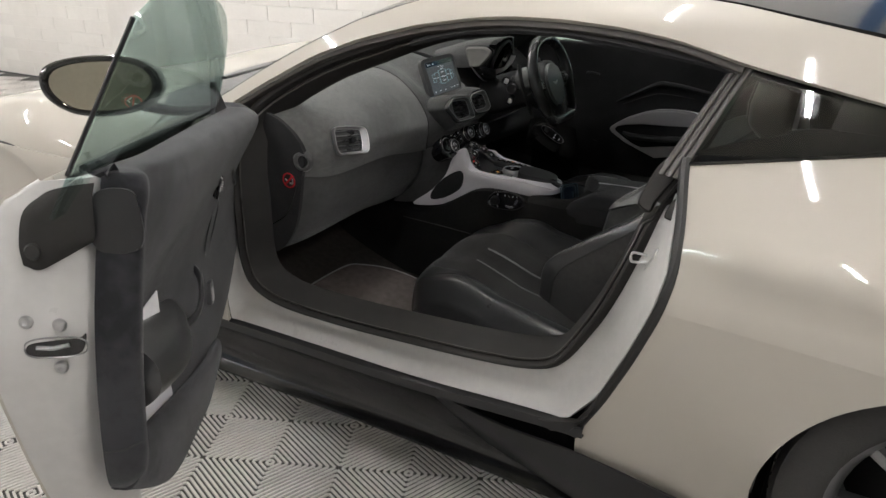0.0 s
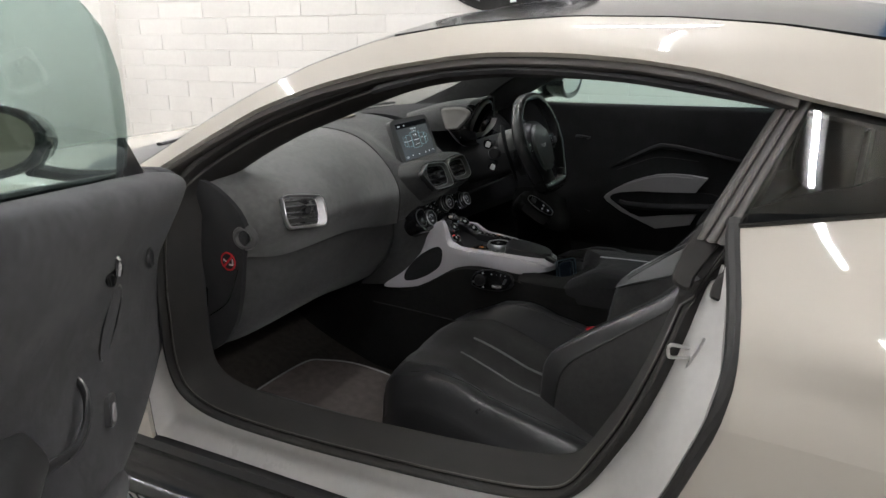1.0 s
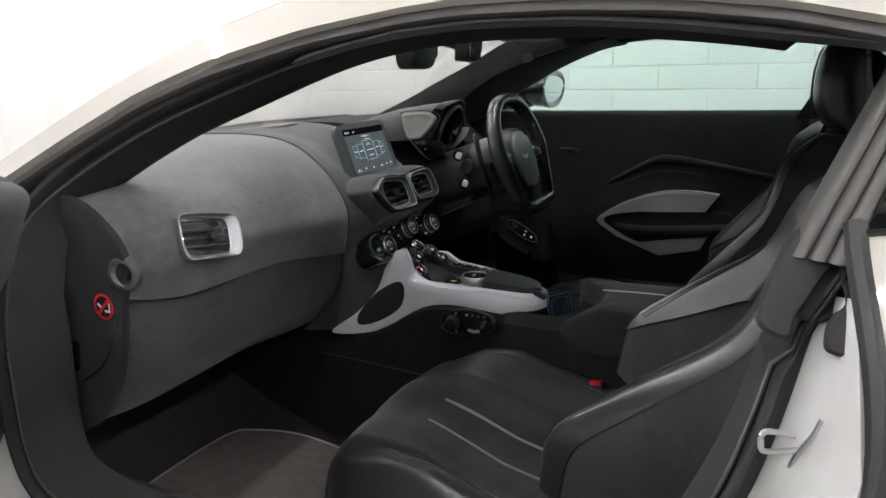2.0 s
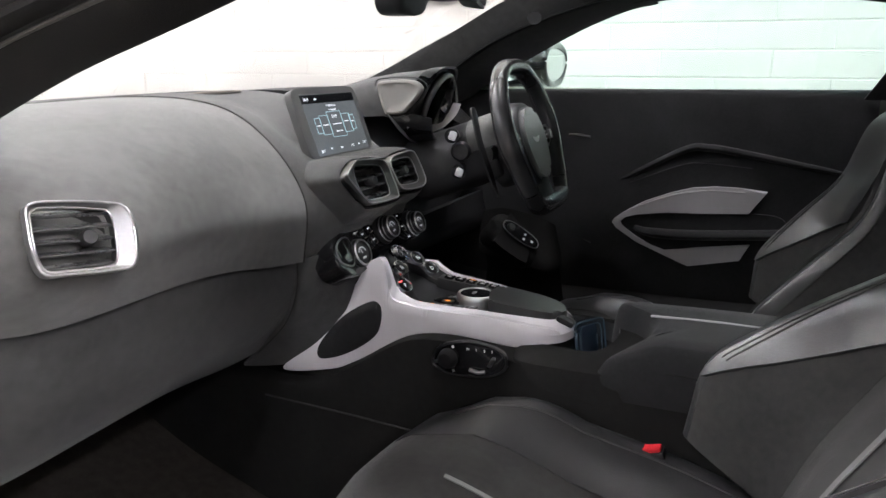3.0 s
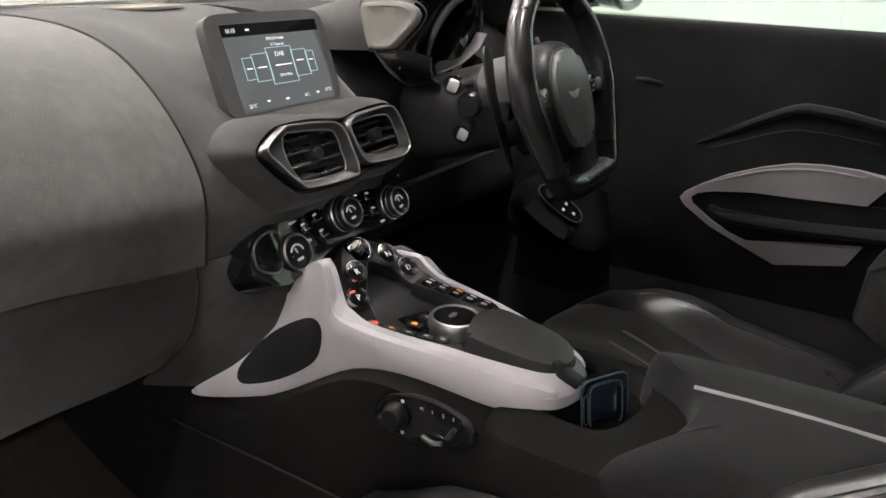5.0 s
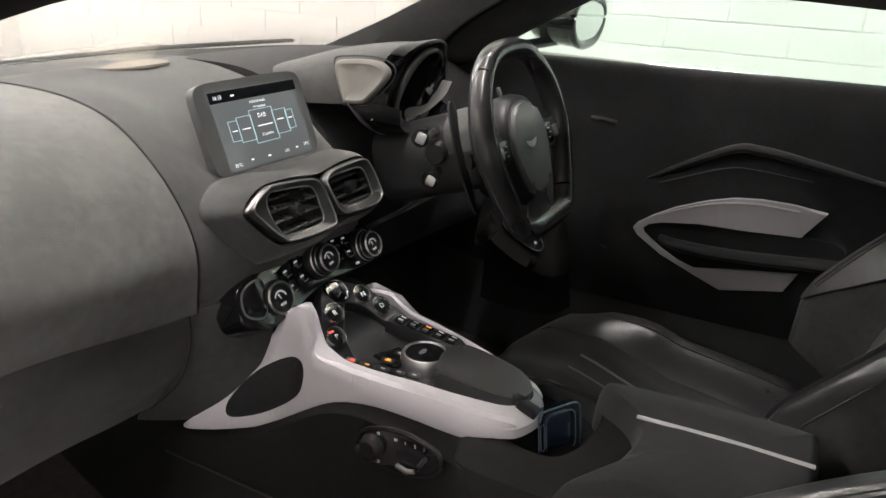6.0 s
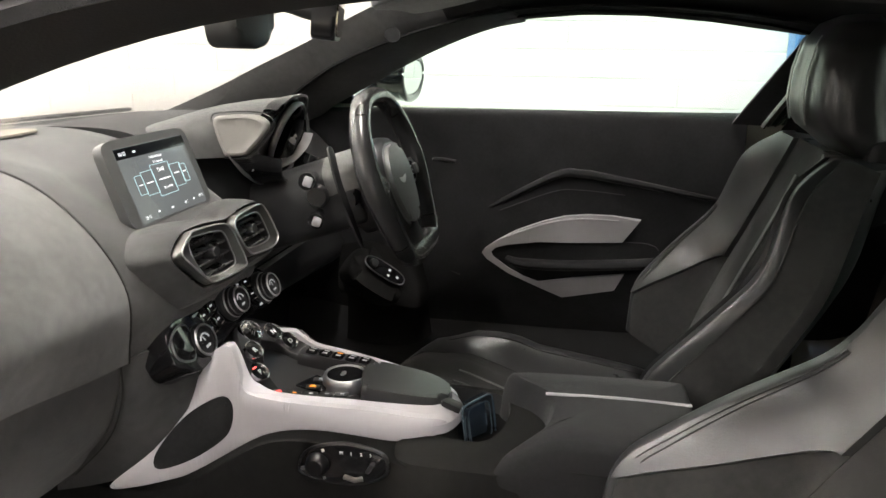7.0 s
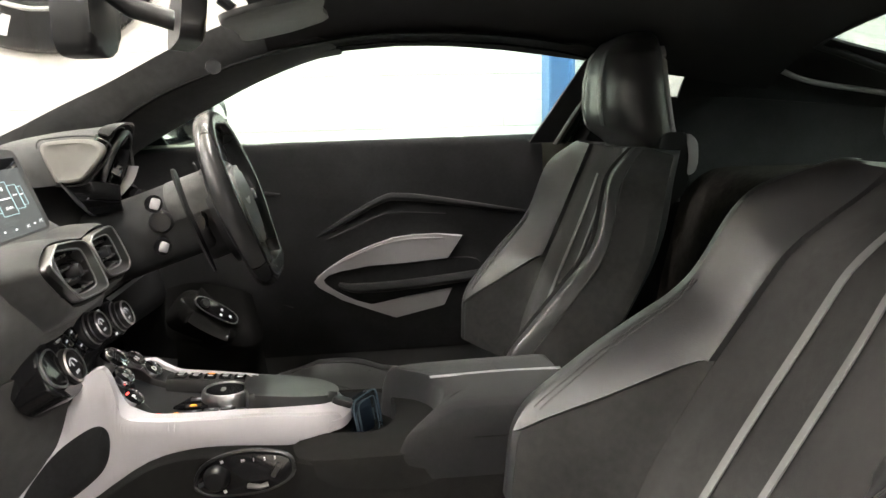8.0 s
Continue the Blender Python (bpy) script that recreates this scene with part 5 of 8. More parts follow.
# Black suede darkened in its colour to stand for shade low in the cabin.
TUNNEL = mat("shaded_tunnel_suede", (0.009, 0.0088, 0.0085), 0.95, second=(0.016, 0.0155, 0.015), scale=10, amount=0.8, bump=0.4, bump_scale=800, spec=0.15)


def tunnel():
    """Body of the console from the bulkhead to the dashboard."""
    ctrl = []
    for x, w, zt in ((-0.35, 0.165, 0.46), (-0.05, 0.160, 0.46), (0.15, 0.15, 0.46), (0.30, 0.12, 0.535), (0.45, 0.118, 0.53), (0.60, 0.120, 0.50), (0.75, 0.122, 0.50), (0.95, 0.125, 0.50), (1.30, 0.13, 0.46)):
        ctrl.append([(x, YC - w - 0.035, 0.19), (x, YC - w - 0.025, 0.30), (x, YC - w - 0.012, 0.42), (x, YC - w, zt - 0.012), (x, YC - w + 0.02, zt), (x, YC, zt + 0.002),
                     (x, YC + w - 0.02, zt), (x, YC + w, zt - 0.012), (x, YC + w + 0.012, 0.42), (x, YC + w + 0.025, 0.30), (x, YC + w + 0.035, 0.19)])
    return solid(grid(surf(ctrl, 54, 40)), 0.01)


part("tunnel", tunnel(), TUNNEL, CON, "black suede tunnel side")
part("carpet_edge", tube(spline([(0.05, YC - 0.186, 0.42), (0.25, YC - 0.172, 0.405), (0.5, YC - 0.15, 0.375), (0.75, YC - 0.150, 0.345), (1.0, YC - 0.152, 0.33)], 30), 0.0015, seg=6), RUBBER, CON)
WHITE = [(0.09, 0.478), (0.135, 0.516), (0.174, 0.568), (0.194, 0.619), (0.215, 0.655), (0.235, 0.660), (0.244, 0.630), (0.252, 0.593), (0.285, 0.583), (0.335, 0.579), (0.394, 0.577), (0.443, 0.575), (0.491, 0.568), (0.522, 0.563),
         (0.535, 0.554), (0.527, 0.541), (0.505, 0.533), (0.471, 0.530), (0.41, 0.534), (0.351, 0.534), (0.303, 0.522), (0.252, 0.498), (0.204, 0.477), (0.162, 0.464), (0.117, 0.465)]
PAD = [(0.235 - (0.235 - x) * 0.92, z + 0.004) for x, z in ((0.127, 0.497), (0.140, 0.524), (0.172, 0.559), (0.215, 0.582), (0.233, 0.576), (0.235, 0.551), (0.225, 0.523), (0.197, 0.500), (0.163, 0.484), (0.133, 0.481))]


def console_sheet(outline, n, out, depth, rim=0.004):
    """A shaped plate that follows the console's curved side."""
    p = [V((x, 0, z)) for x, z in smooth2(outline, n)]
    b = bmesh.new()
    for q in p:
        b.verts.new((q.x, 0, q.z))
    b.faces.new(b.verts[:])
    bmesh.ops.triangulate(b, faces=b.faces[:])
    for _ in range(3):
        long = [e for e in b.edges if e.calc_length() > 0.014]
        if long:
            bmesh.ops.subdivide_edges(b, edges=long, cuts=1)
            bmesh.ops.triangulate(b, faces=b.faces[:])
    for v in b.verts:
        edge = min((V((v.co.x, 0, v.co.z)) - q).length for q in p)
        v.co.y = side_y(v.co.x) - out + rim * (1 - min(edge / 0.012, 1.0)) ** 2
    bmesh.ops.recalc_face_normals(b, faces=b.faces[:])
    if b.faces[0].normal.y > 0:
        bmesh.ops.reverse_faces(b, faces=b.faces[:])
    g = bmesh.ops.extrude_face_region(b, geom=b.faces[:])
    for v in g["geom"]:
        if isinstance(v, bmesh.types.BMVert):
            v.co.y += depth
    return b


wt = part("white_trim", console_sheet(WHITE, 150, 0.012, 0.012), WHITETRIM, CON, "white gloss trim flank with a pointed foot")
part("knee_pad", console_sheet(PAD, 50, 0.017, 0.01), ALC2, wt, "black suede inlay in the white trim")
wt2 = part("white_trim", flip(console_sheet([(x, min(z, 0.566)) for x, z in WHITE], 100, 0.012, 0.012)), WHITETRIM, CON, "white gloss trim flank")
part("knee_pad", flip(console_sheet(PAD, 50, 0.017, 0.01)), ALC2, wt2)


# rounded lip of the white trim, running round the control deck
LIP_IN = [(0.195, -0.100), (0.22, -0.103), (0.248, -0.105), (0.284, -0.106), (0.335, -0.103), (0.397, -0.092), (0.448, -0.084), (0.502, -0.070), (0.524, -0.050), (0.530, -0.030), (0.522, -0.012), (0.497, 0.000), (0.441, 0.024), (0.358, 0.046), (0.284, 0.060), (0.246, 0.066), (0.22, 0.062), (0.195, 0.055)]
LIP_OUT = [(0.185, -0.142), (0.22, -0.131), (0.248, -0.127), (0.284, -0.123), (0.335, -0.118), (0.397, -0.113), (0.448, -0.108), (0.502, -0.101), (0.534, -0.086), (0.549, -0.042), (0.538, -0.006), (0.503, 0.020), (0.441, 0.048), (0.358, 0.076), (0.284, 0.091), (0.246, 0.100), (0.22, 0.108), (0.185, 0.118)]


def lip():
    a = spline([(x, y, 0) for x, y in LIP_IN], 90)
    b = spline([(x, y, 0) for x, y in LIP_OUT], 90)
    rows = []
    for p, q in zip(a, b):
        z = sum(horn(p.x + k * 0.006) for k in (-1, 0, 1)) / 3
        if p.y > -0.04:
            z = min(z, 0.602) + 0.005 * step(-0.04, 0.02, p.y)
        zo = z - 0.012
        rows.append([V((p.x, p.y, z - 0.016)), V((p.x, p.y, z)), V((p.x, p.y, z + 0.003)).lerp(V((q.x, q.y, zo)), 0.12) + V((0, 0, 0.003)), V((p.x, p.y, z)).lerp(V((q.x, q.y, zo)), 0.45) + V((0, 0, 0.003)),
                     V((p.x, p.y, z)).lerp(V((q.x, q.y, zo)), 0.8) + V((0, 0, 0.002)), V((q.x, q.y, zo)), V((q.x, q.y, zo - 0.014))])
    return solid(grid(rows), 0.003)


part("trim_lip", lip(), WHITETRIM, wt)


def deck():
    ctrl = []
    for x, z, y0, y1 in ((0.17, 0.640, -0.095, 0.03), (0.215, 0.626, -0.10, 0.045), (0.255, 0.585, -0.106, 0.050), (0.32, 0.572, -0.105, 0.048), (0.42, 0.568, -0.090, 0.036), (0.50, 0.560, -0.070, 0.016), (0.525, 0.555, -0.050, -0.004)):
        ctrl.append([(x, y0 + (y1 - y0) * u, z) for u in (0, 0.2, 0.5, 0.8, 1)])
    return solid(grid(surf(ctrl, 36, 16)), 0.012)


dk = part("control_deck", deck(), PLASTIC, CON, "satin black control deck")
BUTTONS = [((0.255, -0.087, 0.604), "P"), ((0.241, -0.072, 0.631), "R"), ((0.223, -0.041, 0.647), ""), ((0.236, 0.004, 0.630), "N"), ((0.252, 0.031, 0.605), "D")]
BN = V((0.62, -0.16, 0.77)).normalized()


def button_band():
    """Horseshoe ramp that carries the drive buttons."""
    path = spline([(0.282, -0.096, 0.572)] + [tuple(V(c) - BN * 0.003) for c, _ in BUTTONS] + [(0.285, 0.036, 0.585), (0.30, 0.040, 0.575)], 50)
    rows = []
    for i, p in enumerate(path):
        t = (path[min(i + 1, 49)] - path[max(i - 1, 0)]).normalized()
        side = t.cross(BN).normalized()
        up = side.cross(t).normalized()
        if up.dot(BN) < 0:
            up = -up
        w = 0.0185 + 0.002 * math.sin(math.pi * i / 49)
        rows.append([p + side * w * u + up * h for u, h in ((-0.9, -0.034), (-1.05, -0.014), (-1.0, -0.004), (-0.85, -0.0005), (0, 0), (0.85, -0.0005), (1.0, -0.004), (1.05, -0.014), (0.9, -0.034))])
    return solid(grid(rows), 0.004)


part("button_arch", button_band(), PLASTIC, dk, "satin black arch that holds the drive buttons")


def drive_button(c, txt, colour, r=0.0155):
    m = axes(c, (0.15, 1, 0.0), BN)
    bt = part("drive_button", lathe([(0.0, 0.003), (r * 0.80, 0.0025), (r * 0.85, 0.002), (r * 0.86, -0.004)], m, 28), GLOSS, dk, "round black button with a chrome ring")
    part("button_ring", lathe([(r * 0.86, 0.002), (r * 0.91, 0.0040), (r * 0.97, 0.0038), (r * 1.03, 0.0), (r * 1.03, -0.01)], m, 28), CHROME, bt)
    if txt:
        part("button_letter", letters(txt, 0.0115, m @ Matrix.Translation((0, -0.0015, 0.0032))), WHITEINK, bt)
    if txt == "P":
        lamp = box((-0.004, 0.0085, 0.0034), (0.008, 0.0025, 0.0005))
        lamp.transform(m)
        part("button_light", lamp, colour, bt)
    return bt, m


for c, txt in BUTTONS:
    if txt:
        drive_button(c, txt, REDINK)
sb, sm_ = drive_button(BUTTONS[2][0], "", REDINK, 0.0195)
part("start_cap", lathe([(0.0, 0.0038), (0.014, 0.0036), (0.0164, 0.0026)], sm_, 28), CHROME, sb, "silver start button")
for k in range(4):
    bar = box((0, -0.006 + 0.004 * k, 0.0040), (0.018 - abs(k - 1.5) * 0.004, 0.0010, 0.0006), Matrix.Rotation(0.5, 4, "Z"))
    bar.transform(sm_)
    part("start_print", bar, PLASTIC, sb)

# rotary dial, touch pad and button rows
DM = axes((0.369, -0.033, 0.576), (0, 1, 0), (0.02, 0, 1))
dl = part("rotary_dial", lathe([(0.0345, -0.008), (0.0345, 0.005), (0.0338, 0.011), (0.0320, 0.0142), (0.0295, 0.0148), (0.0280, 0.0128), (0.0, 0.0128)], DM, 48), SATIN, dk, "satin silver ribbed rotary dial")
part("dial_top", lathe([(0.0, 0.0134), (0.0276, 0.0132), (0.0280, 0.0128)], DM, 40), GLOSS, dl, "gloss black dial top")
part("dial_emblem", slab([(-0.009, -0.002), (0.0, -0.005), (0.009, -0.002), (0.006, 0.003), (-0.006, 0.003)], 0.0005, DM @ Matrix.Translation((0, 0.004, 0.0134))), DARKCHROME, dl)
PALM = smooth2([(0.394, 0.0), (0.400, 0.008), (0.414, 0.013), (0.46, 0.012), (0.497, 0.004), (0.520, -0.014), (0.529, -0.036), (0.522, -0.058), (0.500, -0.070), (0.465, -0.076), (0.43, -0.078), (0.408, -0.076), (0.402, -0.066), (0.392, -0.03)], 64)
part("palm_rest", slab([(x - 0.46, y) for x, y in PALM], 0.026, axes((0.46, 0, 0.562), (1, 0, -0.11), (0.11, 0, 1)), 0.011, 4), LEATHER, CON, "black leather palm rest over the touch pad")
part("latch", box((0.536, -0.052, 0.567), (0.030, 0.020, 0.010), Matrix.Rotation(0.35, 4, "Y"), 0.003), PLASTIC, CON, "small black latch behind the palm rest")
part("deck_plate", slab([(0.300, -0.060), (0.345, -0.072), (0.352, -0.040), (0.318, -0.020)], 0.004, axes((0, 0, 0.573), (1, 0, 0), (0, 0, 1)), 0.001), GLOSS, dk, "gloss black plate with warning symbols")
rows = []
for i in range(24):
    x = 0.275 + 0.135 * i / 23
    y = 0.026 - 0.003 * i / 23
    z = 0.594 - 0.010 * i / 23 - 0.012 * step(0.392, 0.41, x)
    w = 0.0165 - 0.004 * step(0.375, 0.40, x)
    rows.append([V((x, y - w - 0.004, z - 0.03)), V((x, y - w - 0.001, z - 0.006)), V((x, y - w + 0.003, z)), V((x, y, z + 0.001)), V((x, y + w - 0.002, z)), V((x, y + w + 0.002, z - 0.008)), V((x, y + w + 0.003, z - 0.03))])
part("button_bank", solid(grid(rows), 0.004), PLASTIC, dk, "raised satin black bank of buttons")
for k in range(5):
    f = k / 4
    m = axes((0.294 + 0.088 * f, 0.0255 - 0.002 * f, 0.5945 - 0.0075 * f), (1, -0.05, -0.1), (0.10, 0, 1))
    bb = part("deck_button", slab(oval(0.0175, 0.020, 20, 6), 0.003, m @ Matrix.Translation((0, 0, -0.001)), 0.001), GLOSS, dk)
    mk = box((0, 0.0055, 0.0023), (0.009, 0.0018, 0.0005))
    mk.transform(m)
    part("button_light", mk, AMBERINK if k == 2 else GLOWINK, bb)
    mk = box((0, -0.003, 0.0023), (0.008, 0.0045, 0.0004))
    mk.transform(m)
    part("button_mark", mk, GREYTRIM, bb)
for k, (x, y, ink) in enumerate(((0.287, -0.097, REDINK), (0.310, -0.096, AMBERINK), (0.334, -0.093, GLOWINK), (0.357, -0.089, GLOWINK), (0.379, -0.085, GLOWINK), (0.329, -0.070, AMBERINK), (0.331, -0.045, GLOWINK))):
    m = axes((x, y + 0.005, 0.5790), (1, 0.1, 0), (0, 0, 1))
    bb = part("deck_button", slab(oval(0.0205, 0.013, 20, 7), 0.0015, m @ Matrix.Translation((0, 0, -0.001)), 0.0004), PLASTIC, dk)
    if k in (0, 5):
        mk = slab([(-0.005, -0.0025), (0.005, -0.0025), (0.0025, 0.003), (-0.0025, 0.003)], 0.0006, m @ Matrix.Translation((0, 0, 0.0008)))
    else:
        mk = box((0.001, 0, 0.0010), (0.006, 0.0022, 0.0005))
        mk.transform(m)
    part("button_mark", mk, ink, bb)

# seat switch on the console's side
SWM = axes((0.410, YC - 0.122, 0.522), (1, 0.03, 0.10), (0, -1, 0.06))
OV = smooth2([(x * 0.92, y * 0.74) for x, y in ((-0.068, -0.008), (-0.055, 0.020), (-0.025, 0.034), (0.015, 0.036), (0.058, 0.020), (0.066, 0.0), (0.060, -0.020), (0.025, -0.036), (-0.025, -0.034), (-0.058, -0.024))], 44)
ss = part("seat_switch", slab(OV, 0.008, SWM, 0.003), GLOSS, CON, "oval gloss black seat switch with silver levers")
part("switch_rim", tube([SWM @ V((x * 1.03, y * 1.05, 0.005)) for x, y in OV], 0.003, seg=6, closed=True), PLASTIC, ss)
part("switch_knob", lathe([(0.0, 0.014), (0.011, 0.014), (0.0145, 0.011), (0.017, 0.0)], SWM @ Matrix.Translation((-0.036, 0.0, 0.008)), 28), PLASTIC, ss, "round satin black knob")
part("switch_lever", tube([SWM @ V((0.002, -0.016, 0.012)), SWM @ V((0.018, -0.019, 0.015)), SWM @ V((0.028, -0.018, 0.012))], 0.0036, seg=8), DARKCHROME, ss, "small silver lever")
part("switch_lever", tube([SWM @ V((0.036, -0.008, 0.012)), SWM @ V((0.046, 0.006, 0.016))], 0.0045, seg=8, flat=0.7), DARKCHROME, ss, "small silver lever")
part("switch_mark", tube([SWM @ V((-0.058, -0.006, 0.010)), SWM @ V((-0.050, -0.002, 0.016))], 0.003, seg=6), SATIN, ss)
for u, v in ((-0.026, 0.020), (-0.028, -0.020)):
    b = box((u, v, 0.0086), (0.004, 0.004, 0.0006), Matrix.Rotation(0.3, 4, "Z"))
    b.transform(SWM)
    part("switch_print", b, WHITEINK, ss)
for txt, u in (("M", 0.0), ("1", 0.014), ("2", 0.028), ("3", 0.041)):
    part("switch_text", letters(txt, 0.006, SWM @ Matrix.Translation((u, 0.017 - 0.10 * (u / 0.04) * 0.03, 0.0086))), WHITEINK, ss)


# cup bin and armrest
BIN = smooth2([(0.530, -0.050), (0.56, -0.055), (0.59, -0.050), (0.608, -0.02), (0.615, 0.03), (0.611, 0.07), (0.594, 0.095), (0.55, 0.106), (0.512, 0.104), (0.502, 0.07), (0.508, 0.0), (0.514, -0.035)], 48)


def bin_row(z, f=0.0):
    """The bin's mouth at height z, moved by f towards the console's flanks."""
    out = []
    for x, y in BIN:
        a = math.atan2(y - 0.02, (x - 0.56) * 1.3)
        c, d = math.cos(a), math.sin(a)
        r = (abs(c) ** 5 + abs(d) ** 5) ** -0.2
        out.append(V((x, YC + y, z)).lerp(V((0.56 + (0.17 if c > 0 else 0.10) * r * c, YC + 0.121 * r * d, z)), f))
    return out


def bin_walls():
    return grid([bin_row(0.536), bin_row(0.526), bin_row(0.46), [V((0.56, YC, 0.46)) for p in BIN]], close_v=True)


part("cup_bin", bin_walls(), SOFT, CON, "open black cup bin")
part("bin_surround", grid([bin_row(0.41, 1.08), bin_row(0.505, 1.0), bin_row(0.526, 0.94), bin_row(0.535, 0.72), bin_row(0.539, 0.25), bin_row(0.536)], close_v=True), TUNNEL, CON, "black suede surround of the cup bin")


ARM = smooth2([(0.612, -0.113), (0.66, -0.116), (0.75, -0.117), (0.862, -0.117), (0.875, -0.10), (0.878, 0.0), (0.875, 0.10), (0.862, 0.116), (0.75, 0.113), (0.66, 0.106), (0.612, 0.099), (0.600, 0.089), (0.616, 0.070), (0.645, 0.048), (0.668, 0.022), (0.676, -0.015), (0.668, -0.055), (0.648, -0.09)], 110)


def armrest():
    """Lid with a gently crowned top, chamfered shoulders and drawn-in sides."""
    c = V((0.76, 0.0, 0))
    rows = []
    for f, z in ((1.04, 0.490), (1.035, 0.510), (1.015, 0.545), (1.0, 0.556), (0.97, 0.570), (0.93, 0.579), (0.88, 0.5825), (0.6, 0.584), (0.3, 0.585), (0.0, 0.585)):
        r = []
        for x, y in ARM:
            q = V((c.x + (x - c.x) * f, YC + y * f, z))
            q.z -= 0.038 * (1 - step(0.60, 0.71, q.x)) * (1 - step(-0.10, -0.045, q.y)) * step(0.50, 0.58, z)
            r.append(q)
        rows.append(r)
    return grid(rows, close_v=True)


ar = part("armrest", armrest(), ALC2, CON, "charcoal suede armrest lid with a pale seam")
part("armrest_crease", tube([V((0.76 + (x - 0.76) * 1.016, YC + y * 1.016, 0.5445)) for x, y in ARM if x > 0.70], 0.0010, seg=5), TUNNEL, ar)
part("armrest_seam", tube([(0.668, -0.020, 0.5838), (0.77, -0.014, 0.585), (0.872, -0.010, 0.5828)], 0.0042, seg=8, flat=0.35), GREYTRIM, ar, "pale grey strip along the armrest")


def packet():
    root = thing("plastic_packet", (0.57, -0.02, 0.47), "small clear blue plastic blister pack in the cup bin", "plastic packet")
    m = axes((0.570, -0.022, 0.528), (0.50, 0.86, 0.0), (0.82, -0.48, 0.16)) @ Matrix.Scale(0.84, 4)
    part("blister", slab(oval(0.085, 0.085, 32, 7), 0.016, m @ Matrix.Translation((0, 0, -0.010)), 0.005, 2), BLISTER, root)
    part("card", slab(oval(0.052, 0.060, 24, 6), 0.004, m @ Matrix.Translation((0.0, 0, -0.006))), mat("dark_blue_card", (0.02, 0.035, 0.06), 0.3), root, "dark blue card inside")
    pale = mat("glossy_pale_edge", (0.10, 0.14, 0.17), 0.12)
    part("moulded_edge", tube([m @ V((x, y, 0.004)) for x, y in oval(0.083, 0.083, 40, 7)], 0.0016, seg=6, closed=True), pale, root)
    part("moulded_edge", tube([m @ V((x, y, 0.0065)) for x, y in oval(0.058, 0.066, 36, 6)], 0.0010, seg=6, closed=True), pale, root)
    part("moulded_slot", tube([m @ V((-0.036 + x, y, 0.0066)) for x, y in oval(0.008, 0.045, 28, 3)], 0.0009, seg=6, closed=True), pale, root)
    part("moulded_clip", tube([m @ V((0.014, -0.010, 0.008)), m @ V((0.014, 0.012, 0.008))], 0.0013, seg=6), pale, root)
    return root


packet()

# ---- steering wheel ----
SW = thing("steering_wheel", (0.30, SWY, 0.70), "black leather steering wheel with a flat bottom", "steering wheel")
WM = axes((0.364, SWY, 0.830), (0, 1, 0), (0.947, 0, 0.322))


def wpt(u, v, w=0.0):
    return WM @ V((u, v, w))


HALF_RIM = [(0.0, 0.150), (0.066, 0.141), (0.116, 0.100), (0.141, 0.045), (0.143, 0.0), (0.130, -0.040), (0.116, -0.080), (0.100, -0.113), (0.086, -0.130), (0.060, -0.137), (0.030, -0.138)]
RIM = spline([(u, v, 0) for u, v in HALF_RIM] + [(0.0, -0.138, 0)] + [(-u, v, 0) for u, v in HALF_RIM[:0:-1]], 120, closed=True)
rad = []
for p in RIM:
    a = math.atan2(p.y, p.x)
    rad.append(0.0165 + 0.0025 * abs(math.cos(a)) ** 6 + 0.0015 * max(0, -math.sin(a)) ** 8)
rim = part("rim", tube([WM @ p for p in RIM], rad, seg=16, closed=True, flat=1.12, up=(0.9, 0, 0.4)), RIMLEATHER, SW, "black leather rim")
for u, v in ((0.097, 0.119), (-0.097, 0.119), (0.105, -0.103), (-0.105, -0.103)):
    k = min(range(120), key=lambda i: (RIM[i] - V((u, v, 0))).length)
    t = (WM.to_3x3() @ (RIM[(k + 1) % 120] - RIM[k - 1])).normalized()
    part("rim_seam", tube([WM @ RIM[k] - t * 0.0012, WM @ RIM[k] + t * 0.0012], rad[k] * 1.075, seg=24), GLOSS, rim)
HUB = smooth2([(0.0, 0.068), (0.035, 0.060), (0.056, 0.032), (0.061, -0.002), (0.052, -0.038), (0.034, -0.066), (0.0, -0.079), (-0.034, -0.066), (-0.052, -0.038), (-0.061, -0.002), (-0.056, 0.032), (-0.035, 0.060)], 56)
part("airbag_cover", slab(HUB, 0.045, WM @ Matrix.Translation((0, -0.006, -0.034)), 0.010, 4), HUBGREY, SW, "satin dark grey airbag cover")
part("hub_ring", grid([[wpt(x * f, y * f - 0.006, d) for x, y in HUB] for f, d in ((1.0, -0.010), (1.03, 0.001), (1.10, 0.002), (1.20, -0.004), (1.26, -0.018), (1.22, -0.045))], close_v=True), PLASTIC, SW, "satin black ring round the airbag cover")
part("hub_edge", tube([wpt(x * 1.035, y * 1.035 - 0.006, 0.0015) for x, y in HUB], 0.0018, seg=8, closed=True), DARKCHROME, SW)
bd = bmesh.new()
for sg in (-1, 1):
    slab([(0.002 * sg, 0.003), (0.020 * sg, 0.006), (0.015 * sg, -0.001), (0.007 * sg, -0.006), (0.001 * sg, -0.007)], 0.0015, WM @ Matrix.Translation((-0.006, -0.004, 0.0108)), bm=bd)
# White enamel stands in for the light a metal emblem would reflect.
part("badge", bd, ENAMEL, SW, "small bright winged emblem")
part("hub_body", slab([(x * 0.95, y * 0.98) for x, y in HUB], 0.06, WM @ Matrix.Translation((0, -0.006, -0.085)), 0.01), SOFT, SW)


